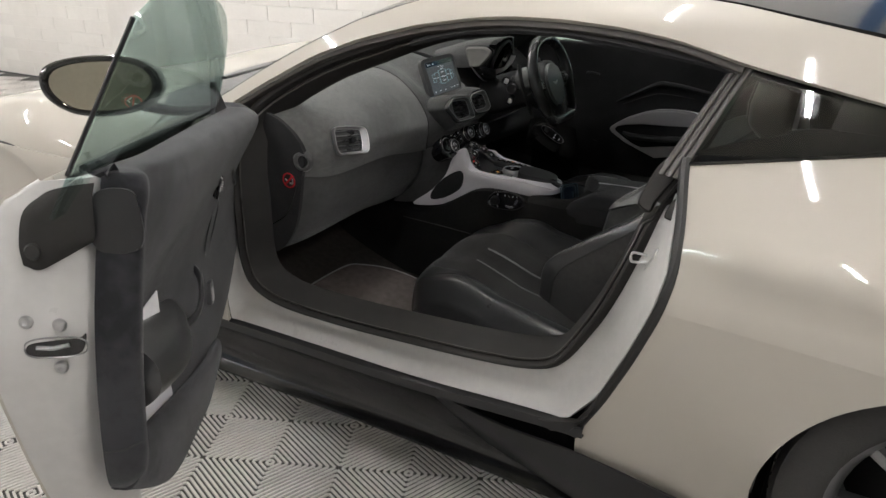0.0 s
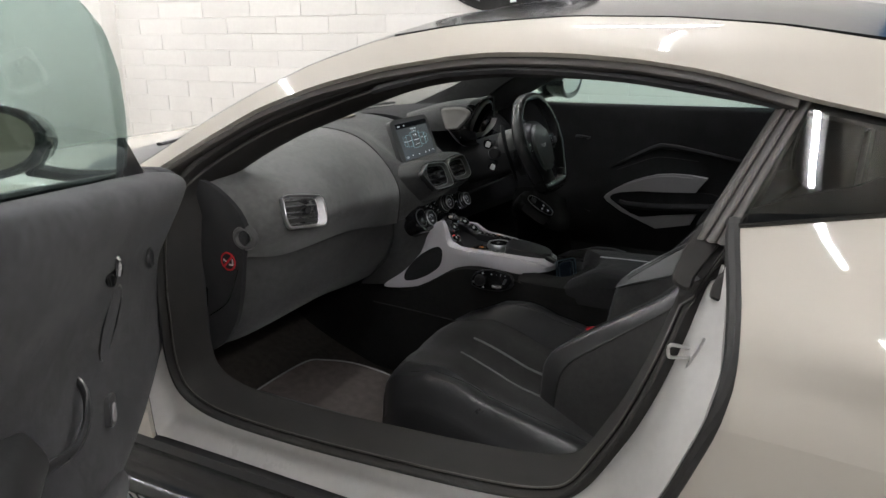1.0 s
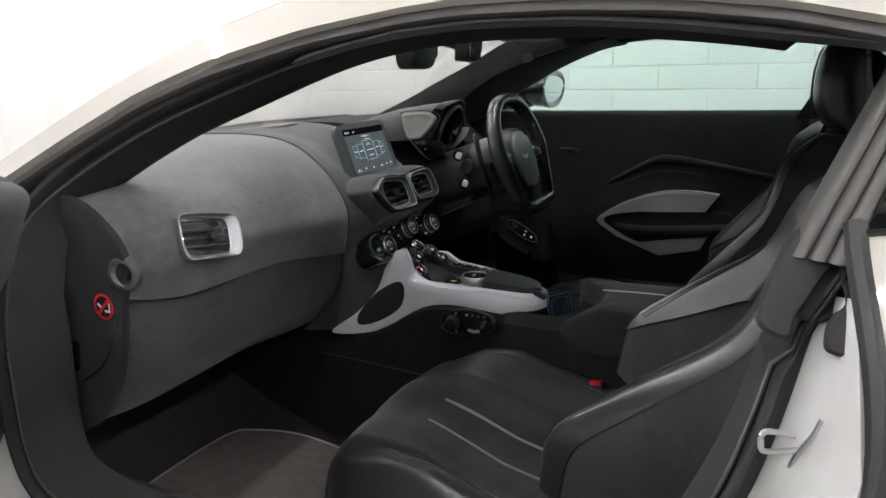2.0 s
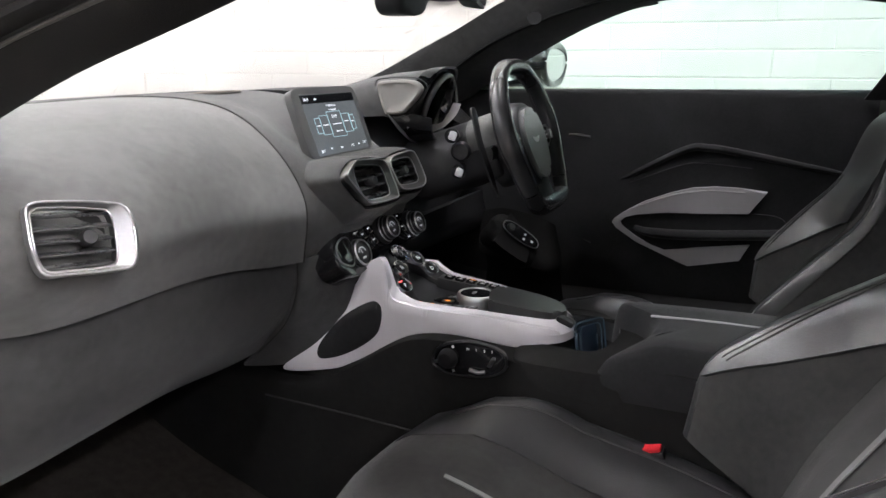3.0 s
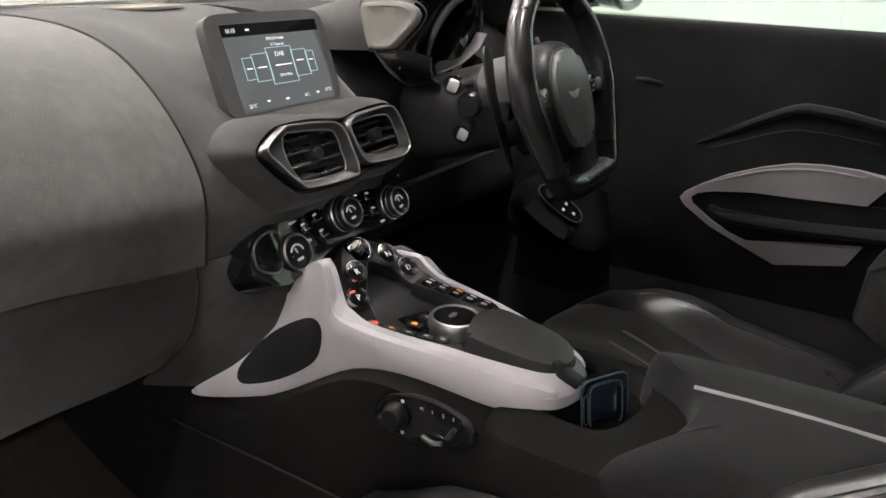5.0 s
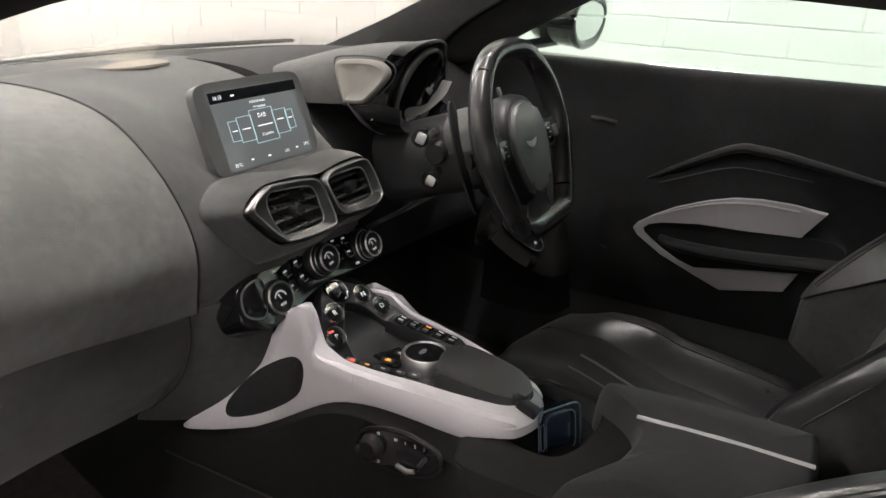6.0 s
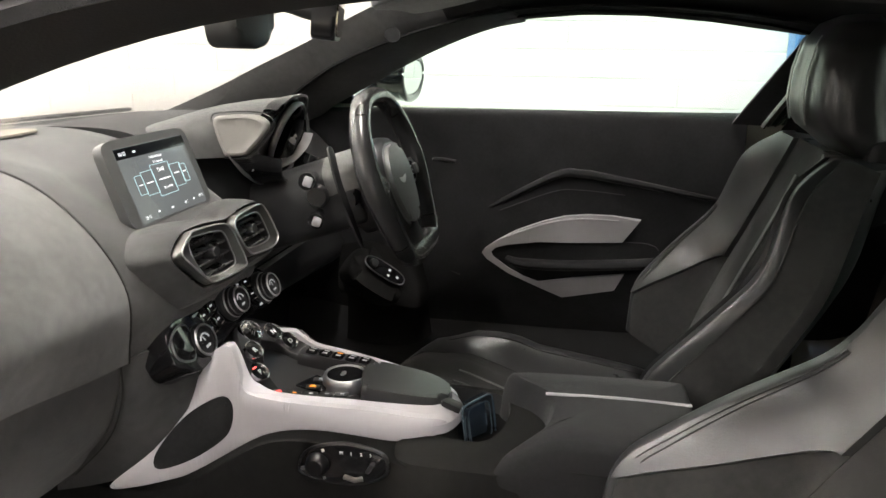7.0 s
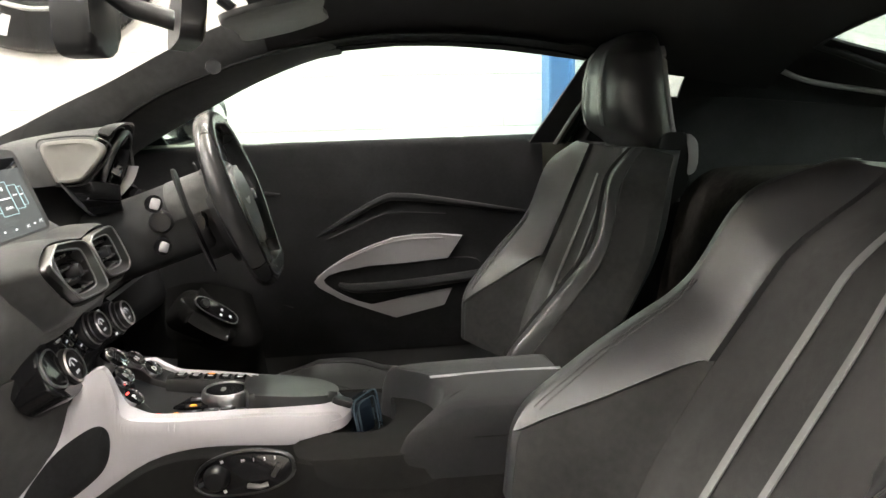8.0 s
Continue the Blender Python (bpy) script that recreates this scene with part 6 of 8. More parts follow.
def spoke(sgn):
    ctrl = [[tuple(wpt(sgn * 0.064, 0.030, -0.012)), tuple(wpt(sgn * 0.098, 0.022, -0.006)), tuple(wpt(sgn * 0.140, 0.020, 0.0))],
            [tuple(wpt(sgn * 0.064, 0.0, -0.006)), tuple(wpt(sgn * 0.098, -0.002, 0.002)), tuple(wpt(sgn * 0.140, -0.002, 0.006))],
            [tuple(wpt(sgn * 0.064, -0.033, -0.012)), tuple(wpt(sgn * 0.098, -0.028, -0.006)), tuple(wpt(sgn * 0.140, -0.028, 0.0))]]
    return solid(grid(surf(ctrl, 10, 12)), 0.018)


for sg in (-1, 1):
    sp = part("spoke", spoke(sg), PLASTIC, SW)
    part("spoke_pad", slab(oval(0.034, 0.036, 20, 4), 0.006, WM @ Matrix.Translation((sg * 0.090, -0.002, -0.002)), 0.002), GLOSS, sp)
    part("spoke_trim", slab(oval(0.014, 0.020, 20, 4), 0.006, WM @ Matrix.Translation((sg * 0.112, -0.002, 0.003)), 0.002), DARKCHROME, sp, "satin scroll switch")
    b = bmesh.new()
    for k in range(3):
        box((sg * (0.086 + 0.006 * (k % 2)), 0.006 - 0.008 * k, 0.0044), (0.006, 0.0016, 0.0006), bm=b)
    b.transform(WM)
    part("switch_print", b, WHITEINK, sp)
ctrl = []
for v in (-0.055, -0.08, -0.105, -0.136):
    w = lerp(-v, [0.055, 0.09, 0.136], [0.026, 0.024, 0.050])
    ctrl.append([tuple(wpt(-w, v, -0.008)), tuple(wpt(-w * 0.5, v, 0.006)), tuple(wpt(w * 0.5, v, 0.006)), tuple(wpt(w, v, -0.008))])
part("lower_spoke", solid(grid(surf(ctrl, 14, 12)), 0.012), PLASTIC, SW, "satin black lower spoke")

COL = thing("steering_column", (0.15, SWY, 0.62), "black steering column cowl with stalks and shift paddles", "steering column")
cm = axes((0.315, SWY, 0.818), (0, 1, 0), (0.947, 0, 0.322))
part("cowl", slab(smooth2([(-0.070, 0.0), (-0.062, 0.045), (-0.03, 0.066), (0.03, 0.066), (0.062, 0.045), (0.070, 0.0), (0.055, -0.055), (0.0, -0.068), (-0.055, -0.055)], 40), 0.20, cm @ Matrix.Translation((0, 0, -0.21)), 0.015, 3), SOFT, COL, "black column cowl")
part("upper_cowl", solid(grid(surf([[tuple(cm @ V((u, v, w))) for u, v in ((-0.072, 0.005), (-0.066, 0.045), (-0.035, 0.066), (0.0, 0.070), (0.035, 0.066), (0.066, 0.045), (0.072, 0.005))] for w in (-0.06, -0.04, -0.01, 0.012)], 14, 30)), 0.006), ALC, COL, "grey suede upper cowl")
part("clock_spring", lathe([(0.0, 0.02), (0.056, 0.02), (0.062, 0.014), (0.062, -0.03), (0.0, -0.03)], cm, 36), PLASTIC, COL)
for sg in (-1, 1):
    pad_ = smooth2([(0.080, 0.078), (0.090, 0.088), (0.098, 0.075), (0.106, 0.02), (0.106, -0.03), (0.098, -0.085), (0.091, -0.095), (0.088, -0.05), (0.090, 0.02)], 44)
    part("shift_paddle", slab([(sg * x, y) for x, y in pad_], 0.004, cm @ Matrix.Translation((0, 0.0, -0.008)) @ Matrix.Rotation(sg * 0.18, 4, "Y"), 0.001), PLASTIC, COL, "black shift paddle")
    part("paddle_arm", tube([cm @ V((sg * 0.05, -0.01, -0.012)), cm @ V((sg * 0.098, -0.012, -0.010))], 0.006, seg=8, flat=2.2), PLASTIC, COL)
for c1, c0 in ((V((0.246, 0.146, 0.843)), V((0.225, SWY - 0.05, 0.835))), (V((0.246, 0.180, 0.767)), V((0.235, SWY - 0.05, 0.775)))):
    d = (c1 - c0).normalized()
    stalk = part("stalk", tube([c0, c0.lerp(c1, 0.45), c0.lerp(c1, 0.7), c0.lerp(c1, 0.85), c1], [0.009, 0.008, 0.011, 0.0145, 0.0145], seg=14), GLOSS, COL, "black column stalk with a satin end")
    part("stalk_end", slab(oval(0.015, 0.018, 20, 5), 0.003, axes(c1 + V((0.002, 0, 0)), (1, 0, -0.3), (0.35, -1, 0.1)) @ Matrix.Translation((0, 0, -0.001)), 0.001), SATIN, stalk)
part("stalk_hub", lathe([(0.0, 0.012), (0.016, 0.012), (0.020, 0.006), (0.020, -0.03), (0.0, -0.03)], axes((0.238, SWY - 0.075, 0.805), (1, 0, 0), (0.2, -1, 0)), 24), PLASTIC, COL)

# headlamp switch pod beside the driver's knee
KP = thing("knee_switch_pod", (0.20, 0.60, 0.46), "black pod with an oval lamp and mirror switch", "switch pod")
km = axes((0.246, 0.598, 0.550), (0.70, 0.30, -0.55), (0.62, -0.62, 0.45))
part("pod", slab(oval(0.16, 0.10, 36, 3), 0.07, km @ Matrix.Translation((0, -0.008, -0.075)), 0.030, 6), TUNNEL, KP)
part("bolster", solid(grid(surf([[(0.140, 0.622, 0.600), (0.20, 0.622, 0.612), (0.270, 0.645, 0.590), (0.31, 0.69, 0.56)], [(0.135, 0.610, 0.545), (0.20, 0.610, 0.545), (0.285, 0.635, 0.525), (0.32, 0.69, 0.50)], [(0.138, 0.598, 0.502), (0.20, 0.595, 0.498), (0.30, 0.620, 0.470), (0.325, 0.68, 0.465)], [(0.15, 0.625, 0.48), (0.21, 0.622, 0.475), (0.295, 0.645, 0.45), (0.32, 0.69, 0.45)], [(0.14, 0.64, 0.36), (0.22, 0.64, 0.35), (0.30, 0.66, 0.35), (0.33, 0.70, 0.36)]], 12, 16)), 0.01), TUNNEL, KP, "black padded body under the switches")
kk = part("switch_plate", slab(oval(0.105, 0.032, 36, 2.6), 0.004, km, 0.0015), GLOSS, KP, "oval gloss black switch plate")
part("plate_rim", tube([km @ V((x, y, 0.003)) for x, y in oval(0.108, 0.035, 36, 2.6)], 0.0014, seg=6, closed=True), DARKCHROME, kk)
b = bmesh.new()
for u, v in ((0.010, 0.006), (0.012, -0.007), (0.034, 0.0)):
    box((u, v, 0.0046), (0.006, 0.005, 0.0006), bm=b)
b.transform(km)
part("switch_print", b, GLOWINK, kk)
part("lamp_knob", lathe([(0.0, 0.012), (0.009, 0.012), (0.011, 0.004)], km @ Matrix.Translation((-0.032, 0, 0)), 20), PLASTIC, kk)


# ---- seats ----
def seat(cy, label, rec=0.0, puff=1.0, full=0.0):
    root = thing("car_seat", (0.65, cy, 0.20), label, "car seat", "car seats")

    def cush(s, u):
        """s: 0 at the front edge, 1 at the backrest; u: -1 to 1 across."""
        x = 0.348 + 0.587 * s
        w = lerp(s, [0, 0.08, 0.3, 0.7, 1], [0.215, 0.245, 0.262, 0.268, 0.262])
        z = lerp(s, [0, 0.06, 0.2, 0.45, 1], [0.385, 0.424, 0.430, 0.370, 0.300] if cy < YC else [0.37, 0.40, 0.402, 0.345, 0.295])
        a = abs(u)
        bol = 0.055 * step(0.05, 0.4, s) * (1 - 0.25 * step(0.8, 1.0, s))
        z += bol * step(0.42, 0.80, a) - 0.075 * step(0.84, 1.03, a) - 0.010 * (1 - step(0, 0.35, a))
        z += 0.040 * step(-0.6, 0.7, u if cy < YC else -u) * (0.4 + 0.6 * step(0.0, 0.35, s)) * (1 - 0.35 * step(0.6, 1.0, s))
        x -= 0.045 * (1 - a * a) * (1 - step(0, 0.25, s))
        return V((x, cy + u * w, z))

    def patch(u0, u1, lift, nu=26, nv=16, s0=0.0, s1=1.0):
        return [[cush(s0 + (s1 - s0) * i / (nu - 1), u0 + (u1 - u0) * j / (nv - 1)) + V((0, 0, lift)) for j in range(nv)] for i in range(nu)]

    part("cushion_insert", sheet(patch(-0.5, 0.5, 0.0), (0, 0, -0.03)), SEATSUEDE, root, "dark suede cushion centre")
    for sg in (-1, 1):
        bo = part("cushion_bolster", sheet(patch(sg * 0.5, sg * 1.0, 0.001, 30, 18), (0, 0, -0.03)), LEATHER, root, "black leather cushion bolster")
        part("bolster_seam", tube([cush(s, sg * 0.74) + V((0, 0, 0.001)) for s in np.linspace(0.12, 0.98, 30)], 0.0018, seg=5), SOFT, bo)
    for du in (-0.14, 0.14):
        rows = [[cush(s, du + k) + V((0, 0, 0.0025)) for k in (-0.011, 0.011)] for s in np.linspace(0.20, 0.98, 24)]
        part("cushion_stripe", solid(grid(rows), 0.002), STRIPE, root, "grey leather stripe")
    # skirt and base
    rim = [cush(0.0, u) for u in np.linspace(-1, 1, 20)]
    left = [cush(s, -1) for s in np.linspace(1, 0.04, 20)]
    right = [cush(s, 1) for s in np.linspace(0.04, 1, 20)]
    loop = left + rim + right
    c = V((0.66, cy, 0))
    rows = []
    for f, z in ((1.0, None), (1.015, -0.02), (1.01, -0.055), (0.97, -0.10)):
        rows.append([V((c.x + (p.x - c.x) * f, cy + (p.y - cy) * f, p.z + (z or 0.0))) for p in loop])
    rows.append([V((c.x + (p.x - c.x) * 0.93, cy + (p.y - cy) * 0.93, 0.27)) for p in loop])
    part("cushion_skirt", solid(grid(rows), 0.01), LEATHER, root, "black leather cushion side")
    part("seat_base", box((0.68, cy, 0.235), (0.46, 0.42, 0.06), None, 0.02), PLASTIC, root)
    for sg in (-1, 1):
        part("seat_rail", box((0.66, cy + sg * 0.17, 0.212), (0.62, 0.03, 0.022), None, 0.004), DARKCHROME, root)

    # backrest with fixed headrest
    S_ = [0.0, 0.14, 0.30, 0.46, 0.58, 0.68, 0.78, 0.88, 0.96, 1.0]
    BX = [0.905, 0.93, 0.975, 1.025, 1.058, 1.078, 1.092, 1.105, 1.12, 1.145]
    BZ = [0.405, 0.51, 0.625, 0.745, 0.835, 0.905, 0.965, 1.035, 1.085, 1.105]
    BW = [0.265, 0.295, 0.305, 0.290, 0.255, 0.205, 0.160, 0.150, 0.142, 0.105]
    SF = [0.0, 0.14, 0.30, 0.43, 0.50, 0.58, 0.62, 0.66, 0.70, 1.0]
    BF = [0.17, 0.20, 0.135, 0.074, 0.084, 0.090, 0.080, 0.030, 0.0, 0.0]

    def soft(s, ys, at=S_):
        return sum(lerp(s + k * 0.02, at, ys) for k in (-2, -1, 0, 1, 2)) / 5

    def back(s, u, lift=0.0):
        a = abs(u)
        x, z, w, f = soft(s, BX), soft(s, BZ), soft(s, BW), soft(s, BF, SF)
        f *= puff
        fwd = f * step(0.46, 0.84, a) - (f + 0.05) * step(0.88, 1.03, a) * 0.75 - 0.008 * (1 - step(0, 0.4, a)) + full * (1 - step(0.46, 0.84, a)) * (1 - step(0.5, 0.68, s))
        return V((x - fwd * 0.93 - lift + rec * (z - 0.405), cy + u * w, z + fwd * 0.36))

    def bpatch(u0, u1, s0=0.0, s1=1.0, nu=44, nv=18, lift=0.0):
        return [[back(s0 + (s1 - s0) * i / (nu - 1), u0 + (u1 - u0) * j / (nv - 1), lift) for j in range(nv)] for i in range(nu)]

    part("backrest_insert", sheet(bpatch(-0.5, 0.5, 0.0, 0.68), (0.02, 0, 0)), SEATSUEDE, root, "dark suede backrest centre")
    for sg in (-1, 1):
        bo = part("backrest_bolster", sheet(bpatch(sg * 0.5, sg * 0.80, 0.0, 0.42, lift=0.001), (0.02, 0, 0)), SEATSUEDE, root, "dark suede inner bolster")
        low = [0.12 + 0.22 * math.sin(math.pi / 2 * (1 - j / 17)) ** 1.5 for j in range(18)]
        part("shoulder_bolster", sheet([[back(low[j] + (0.68 - low[j]) * i / 33, sg * (0.5 + 0.30 * j / 17), 0.010) for j in range(18)] for i in range(34)], (0.018, 0, 0)), LEATHER, root, "black leather shoulder bolster")
        part("backrest_wing", sheet(bpatch(sg * 0.79, sg * 0.925, 0.0, 0.68, lift=0.002), (0.02, 0, 0)), LEATHER, root, "black leather backrest wing")
        fl = part("backrest_flank", sheet(bpatch(sg * 0.925, sg * 1.0, 0.0, 0.68, lift=0.0015), (0.02, 0, 0)), SEATSUEDE, root, "dark suede backrest flank")
        part("flank_seam", tube([back(s, sg * 0.925, 0.002) for s in np.linspace(0.0, 0.66, 30)], 0.0016, seg=5), RUBBER, fl)
        for u in (0.760, 0.778):
            part("bolster_seam", tube([back(s, sg * u, 0.0115) for s in np.linspace(0.17, 0.44, 24)], 0.0010, seg=5), SOFT, bo)
    # fixed headrest: a deep rounded block that grows out of the shoulders
    HZ = [0.80, 0.865, 0.905, 0.925, 0.94, 0.98, 1.03, 1.075, 1.105, 1.118]
    HW = [0.120, 0.132, 0.138, 0.142, 0.144, 0.140, 0.136, 0.126, 0.100, 0.05]
    HD = [0.065, 0.070, 0.080, 0.100, 0.118, 0.122, 0.112, 0.098, 0.074, 0.045]
    HX = [1.125, 1.118, 1.098, 1.070, 1.049, 1.040, 1.042, 1.052, 1.072, 1.10]

    def head(z, u, out=0.0):
        """u: 0 to 1 round the section, starting behind; 0.5 is the middle of the front."""
        a = 2 * math.pi * u
        w, d = lerp(z, HZ, HW) + out, lerp(z, HZ, HD) / 2 + out
        c, s_ = math.cos(a), math.sin(a)
        return V((lerp(z, HZ, HX) + d - out + d * math.copysign(abs(c) ** 0.62, c) + rec * (z - 0.405), cy + w * math.copysign(abs(s_) ** 0.72, s_), z))

    zs = [0.80 + 0.318 * math.sin(0.5 * math.pi * i / 43) for i in range(44)]
    rows = [[head(z, k / 48) for k in range(48)] for z in zs]
    rows.append([V((lerp(1.118, HZ, HX) + 0.025 + rec * 0.7, cy, 1.120))] * 48)
    hr = part("headrest", grid(rows, close_v=True), LEATHER, root, "black leather fixed headrest")
    for du in (-0.045, 0.045):
        rows = [[head(z, 0.5 + du * 0.9 + k, 0.004) for k in (-0.010, 0.010)] for z in np.linspace(0.945, 1.085, 22)]
        part("headrest_stripe", solid(grid(rows), 0.002), STRIPE, hr, "grey leather stripe")
        rows = [[back(s, du * 2.9 + k, 0.003) for k in (-0.019, 0.019)] for s in np.linspace(0.03, 0.60, 30)]
        part("backrest_stripe", solid(grid(rows), 0.002), STRIPE, root, "grey leather stripe")
    # shell behind, closed over the shoulders
    rows = []
    for i in range(30):
        s = 0.68 * i / 29
        e0, e1 = back(s, -1.0), back(s, 1.0)
        d = lerp(s, [0, 0.5, 0.68], [0.09, 0.10, 0.085])
        rows.append([e0.lerp(e1, j / 16) + V((d * math.sin(math.pi * j / 16) ** 0.5, 0, 0.012 * math.sin(math.pi * j / 16))) for j in range(17)])
    rows.append([back(0.68, -1 + 2 * j / 16) for j in range(17)])
    part("backrest_shell", grid(rows), LEATHER, root, "black backrest shell")
    for sg in (-1, 1):
        gm = axes(V((1.150 + rec * 0.45, cy + sg * 0.134, 0.868)), (1, 0, 0.02), (0, sg, 0))
        guide = part("belt_guide", slab(smooth2([(-0.026 , 0.055), (0.018, 0.062), (0.030, 0.040), (0.028, -0.020), (0.008, -0.062), (-0.022, -0.066), (-0.034, -0.02)], 32), 0.014, gm, 0.005), PLASTIC, root, "black belt guide at the shoulder")
        part("guide_edge", slab(smooth2([(0.022, 0.058), (0.040, 0.050), (0.044, 0.020), (0.040, -0.008), (0.024, -0.014), (0.026, 0.02)], 28), 0.016, gm, 0.004), GREYTRIM, guide, "pale grey edge")
        part("headrest_piping", tube([head(z, 0.5 - sg * 0.36, 0.002) for z in np.linspace(0.93, 1.085, 20)], 0.0055, seg=8), GREYTRIM, hr, "pale piping along the headrest's edge")
    return root


seat(0.375, "black leather and suede driver's sports seat with grey stripes", 0.0, 0.65)
seat(-0.42, "black leather and suede passenger sports seat with grey stripes", 0.20, 1.0, 0.042)


def buckle(x, y, z):
    root = thing("seat_belt_buckle", (x, y, z - 0.08), "black seat belt buckle with a red release button", "seat belt buckle")
    m = Matrix.Rotation(-0.25, 4, "Y")
    part("body", box((x + 0.004, y, z - 0.012), (0.050, 0.026, 0.034), m, 0.005), PLASTIC, root)
    part("red_button", box((x, y, z + 0.003), (0.042, 0.020, 0.012), m, 0.003), RED, root, "red release button")
    part("stem", box((x + 0.028, y, z - 0.09), (0.024, 0.010, 0.14), m, 0.003), SOFT, root)


buckle(0.70, -0.205, 0.440)

# footwell mat
root = thing("floor_mat", (0.27, -0.52, 0.215), "dark carpet mat with a grey bound edge in the footwell", "floor mat")
mm = axes((0.0, -0.545, 0.300), (0.95, 0, -0.16), (0.16, 0, 0.95))
mo = smooth2([(0.0, -0.20), (-0.02, -0.15), (-0.02, 0.06), (0.02, 0.12), (0.12, 0.165), (0.30, 0.17), (0.46, 0.17), (0.46, -0.18), (0.30, -0.20), (0.10, -0.205)], 60)
part("carpet", slab(mo, 0.010, mm, 0.003), MATCARPET, root)
part("binding", tube([mm @ V((x, y, 0.008)) for x, y in mo], 0.004, seg=6, closed=True), STRIPE, root, "grey bound edge")


# ---- passenger door, swung open and slightly upwards ----
# built shut along +x with its hinge at the origin and y towards the cabin
DOOR = new("passenger_door")
tagged(DOOR, "open white car door with black suede lining and green-tinted glass", "car door")
LOC[DOOR] = V((0, 0, 0))


def dskin(z):
    """The open door's outer skin, with its shoulder under the glass."""
    return lerp(z, [0.36, 0.50, 0.70, 0.80, 0.86, 0.895, 0.915, 0.928, 0.935], [-0.015, -0.03, -0.035, -0.032, -0.024, -0.012, 0.010, 0.045, 0.085])


def drear(z):
    return shut(z) + 0.015


def door_outer():
    rows = []
    for i in range(26):
        z = 0.37 + 0.56 * i / 25
        x0, x1 = -0.02 - 0.04 * step(0.6, 0.9, z), drear(z)
        rows.append([V((x0 + (x1 - x0) * j / 24, dskin(z), z)) for j in range(25)])
    return solid(grid(rows), 0.008)


part("outer_panel", door_outer(), PAINT, DOOR, "glossy white outer panel")


def door_end():
    """White end face with its rolled edges."""
    rows = []
    for i in range(26):
        z = 0.40 + 0.525 * i / 25
        x = drear(z)
        y0 = dskin(z)
        y1 = max(y0 + 0.03, 0.075 + 0.113 * (z - 0.54))
        fold = y0 + (y1 - y0) * 0.60
        rows.append([V((x - 0.010, y0, z)), V((x + 0.002, y0 + 0.005, z)), V((x + 0.005, y0 + 0.014, z)), V((x + 0.004, fold - 0.004, z)), V((x - 0.001, fold + 0.003, z)), V((x - 0.026, y1 - 0.008, z)), V((x - 0.032, y1 - 0.002, z)), V((x - 0.05, y1 + 0.002, z))])
    return solid(grid(rows), 0.008)


end = part("end_face", door_end(), JAMB, DOOR, "white painted end face with the latch")
EX = drear(0.735) + 0.005
lt = part("latch_slot", slab(smooth2([(-0.030, -0.008), (-0.01, -0.011), (0.020, -0.011), (0.030, -0.004), (0.034, 0.012), (0.024, 0.008), (-0.02, 0.008), (-0.032, 0.003)], 36), 0.003, axes((EX - 0.003, 0.045, 0.738), (0, 1, 0.05), (1, 0, 0))), GLOSS, end, "dark latch slot")
part("latch_claw", tube([(EX - 0.001, 0.024, 0.739), (EX, 0.042, 0.737), (EX - 0.001, 0.060, 0.740)], 0.004, seg=8, flat=0.7), DARKCHROME, lt)
part("latch_plate", tube([V((EX, 0.045, 0.738)) + V((0.0, x, y)) for x, y in oval(0.068, 0.024, 30, 3)], 0.0011, seg=6, closed=True), DARKCHROME, lt)
for y, z in ((0.052, 0.764), (0.017, 0.770), (0.047, 0.713)):
    bo = part("bolt", lathe([(0.008, 0.0), (0.008, 0.0015), (0.006, 0.005), (0.003, 0.006), (0.0, 0.0045)], axes((EX - 0.002, y, z), (0, 1, 0), (1, 0, 0)), 20), STEEL, end, "bright steel bolt")


def belt_cap():
    ctrl = [[(1.13, 0.040, 0.908), (1.145, 0.058, 0.916), (1.148, 0.078, 0.920), (1.130, 0.10, 0.920)],
            [(1.148, 0.026, 0.893), (1.158, 0.046, 0.90), (1.160, 0.07, 0.90), (1.145, 0.10, 0.90)],
            [(1.156, 0.020, 0.86), (1.166, 0.038, 0.855), (1.168, 0.07, 0.86), (1.15, 0.10, 0.865)],
            [(1.158, 0.022, 0.835), (1.164, 0.04, 0.83), (1.164, 0.06, 0.838), (1.148, 0.095, 0.855)]]
    return solid(grid(surf(ctrl, 14, 14)), 0.012)


part("end_cap", belt_cap(), SEAL, DOOR, "black rubber end cap at the window's foot")
part("cap_bolt", lathe([(0.010, 0.0), (0.008, 0.005), (0.0, 0.006)], axes((1.166, 0.038, 0.852), (0, 1, 0), (1, 0, 0)), 18), RUBBER, DOOR)


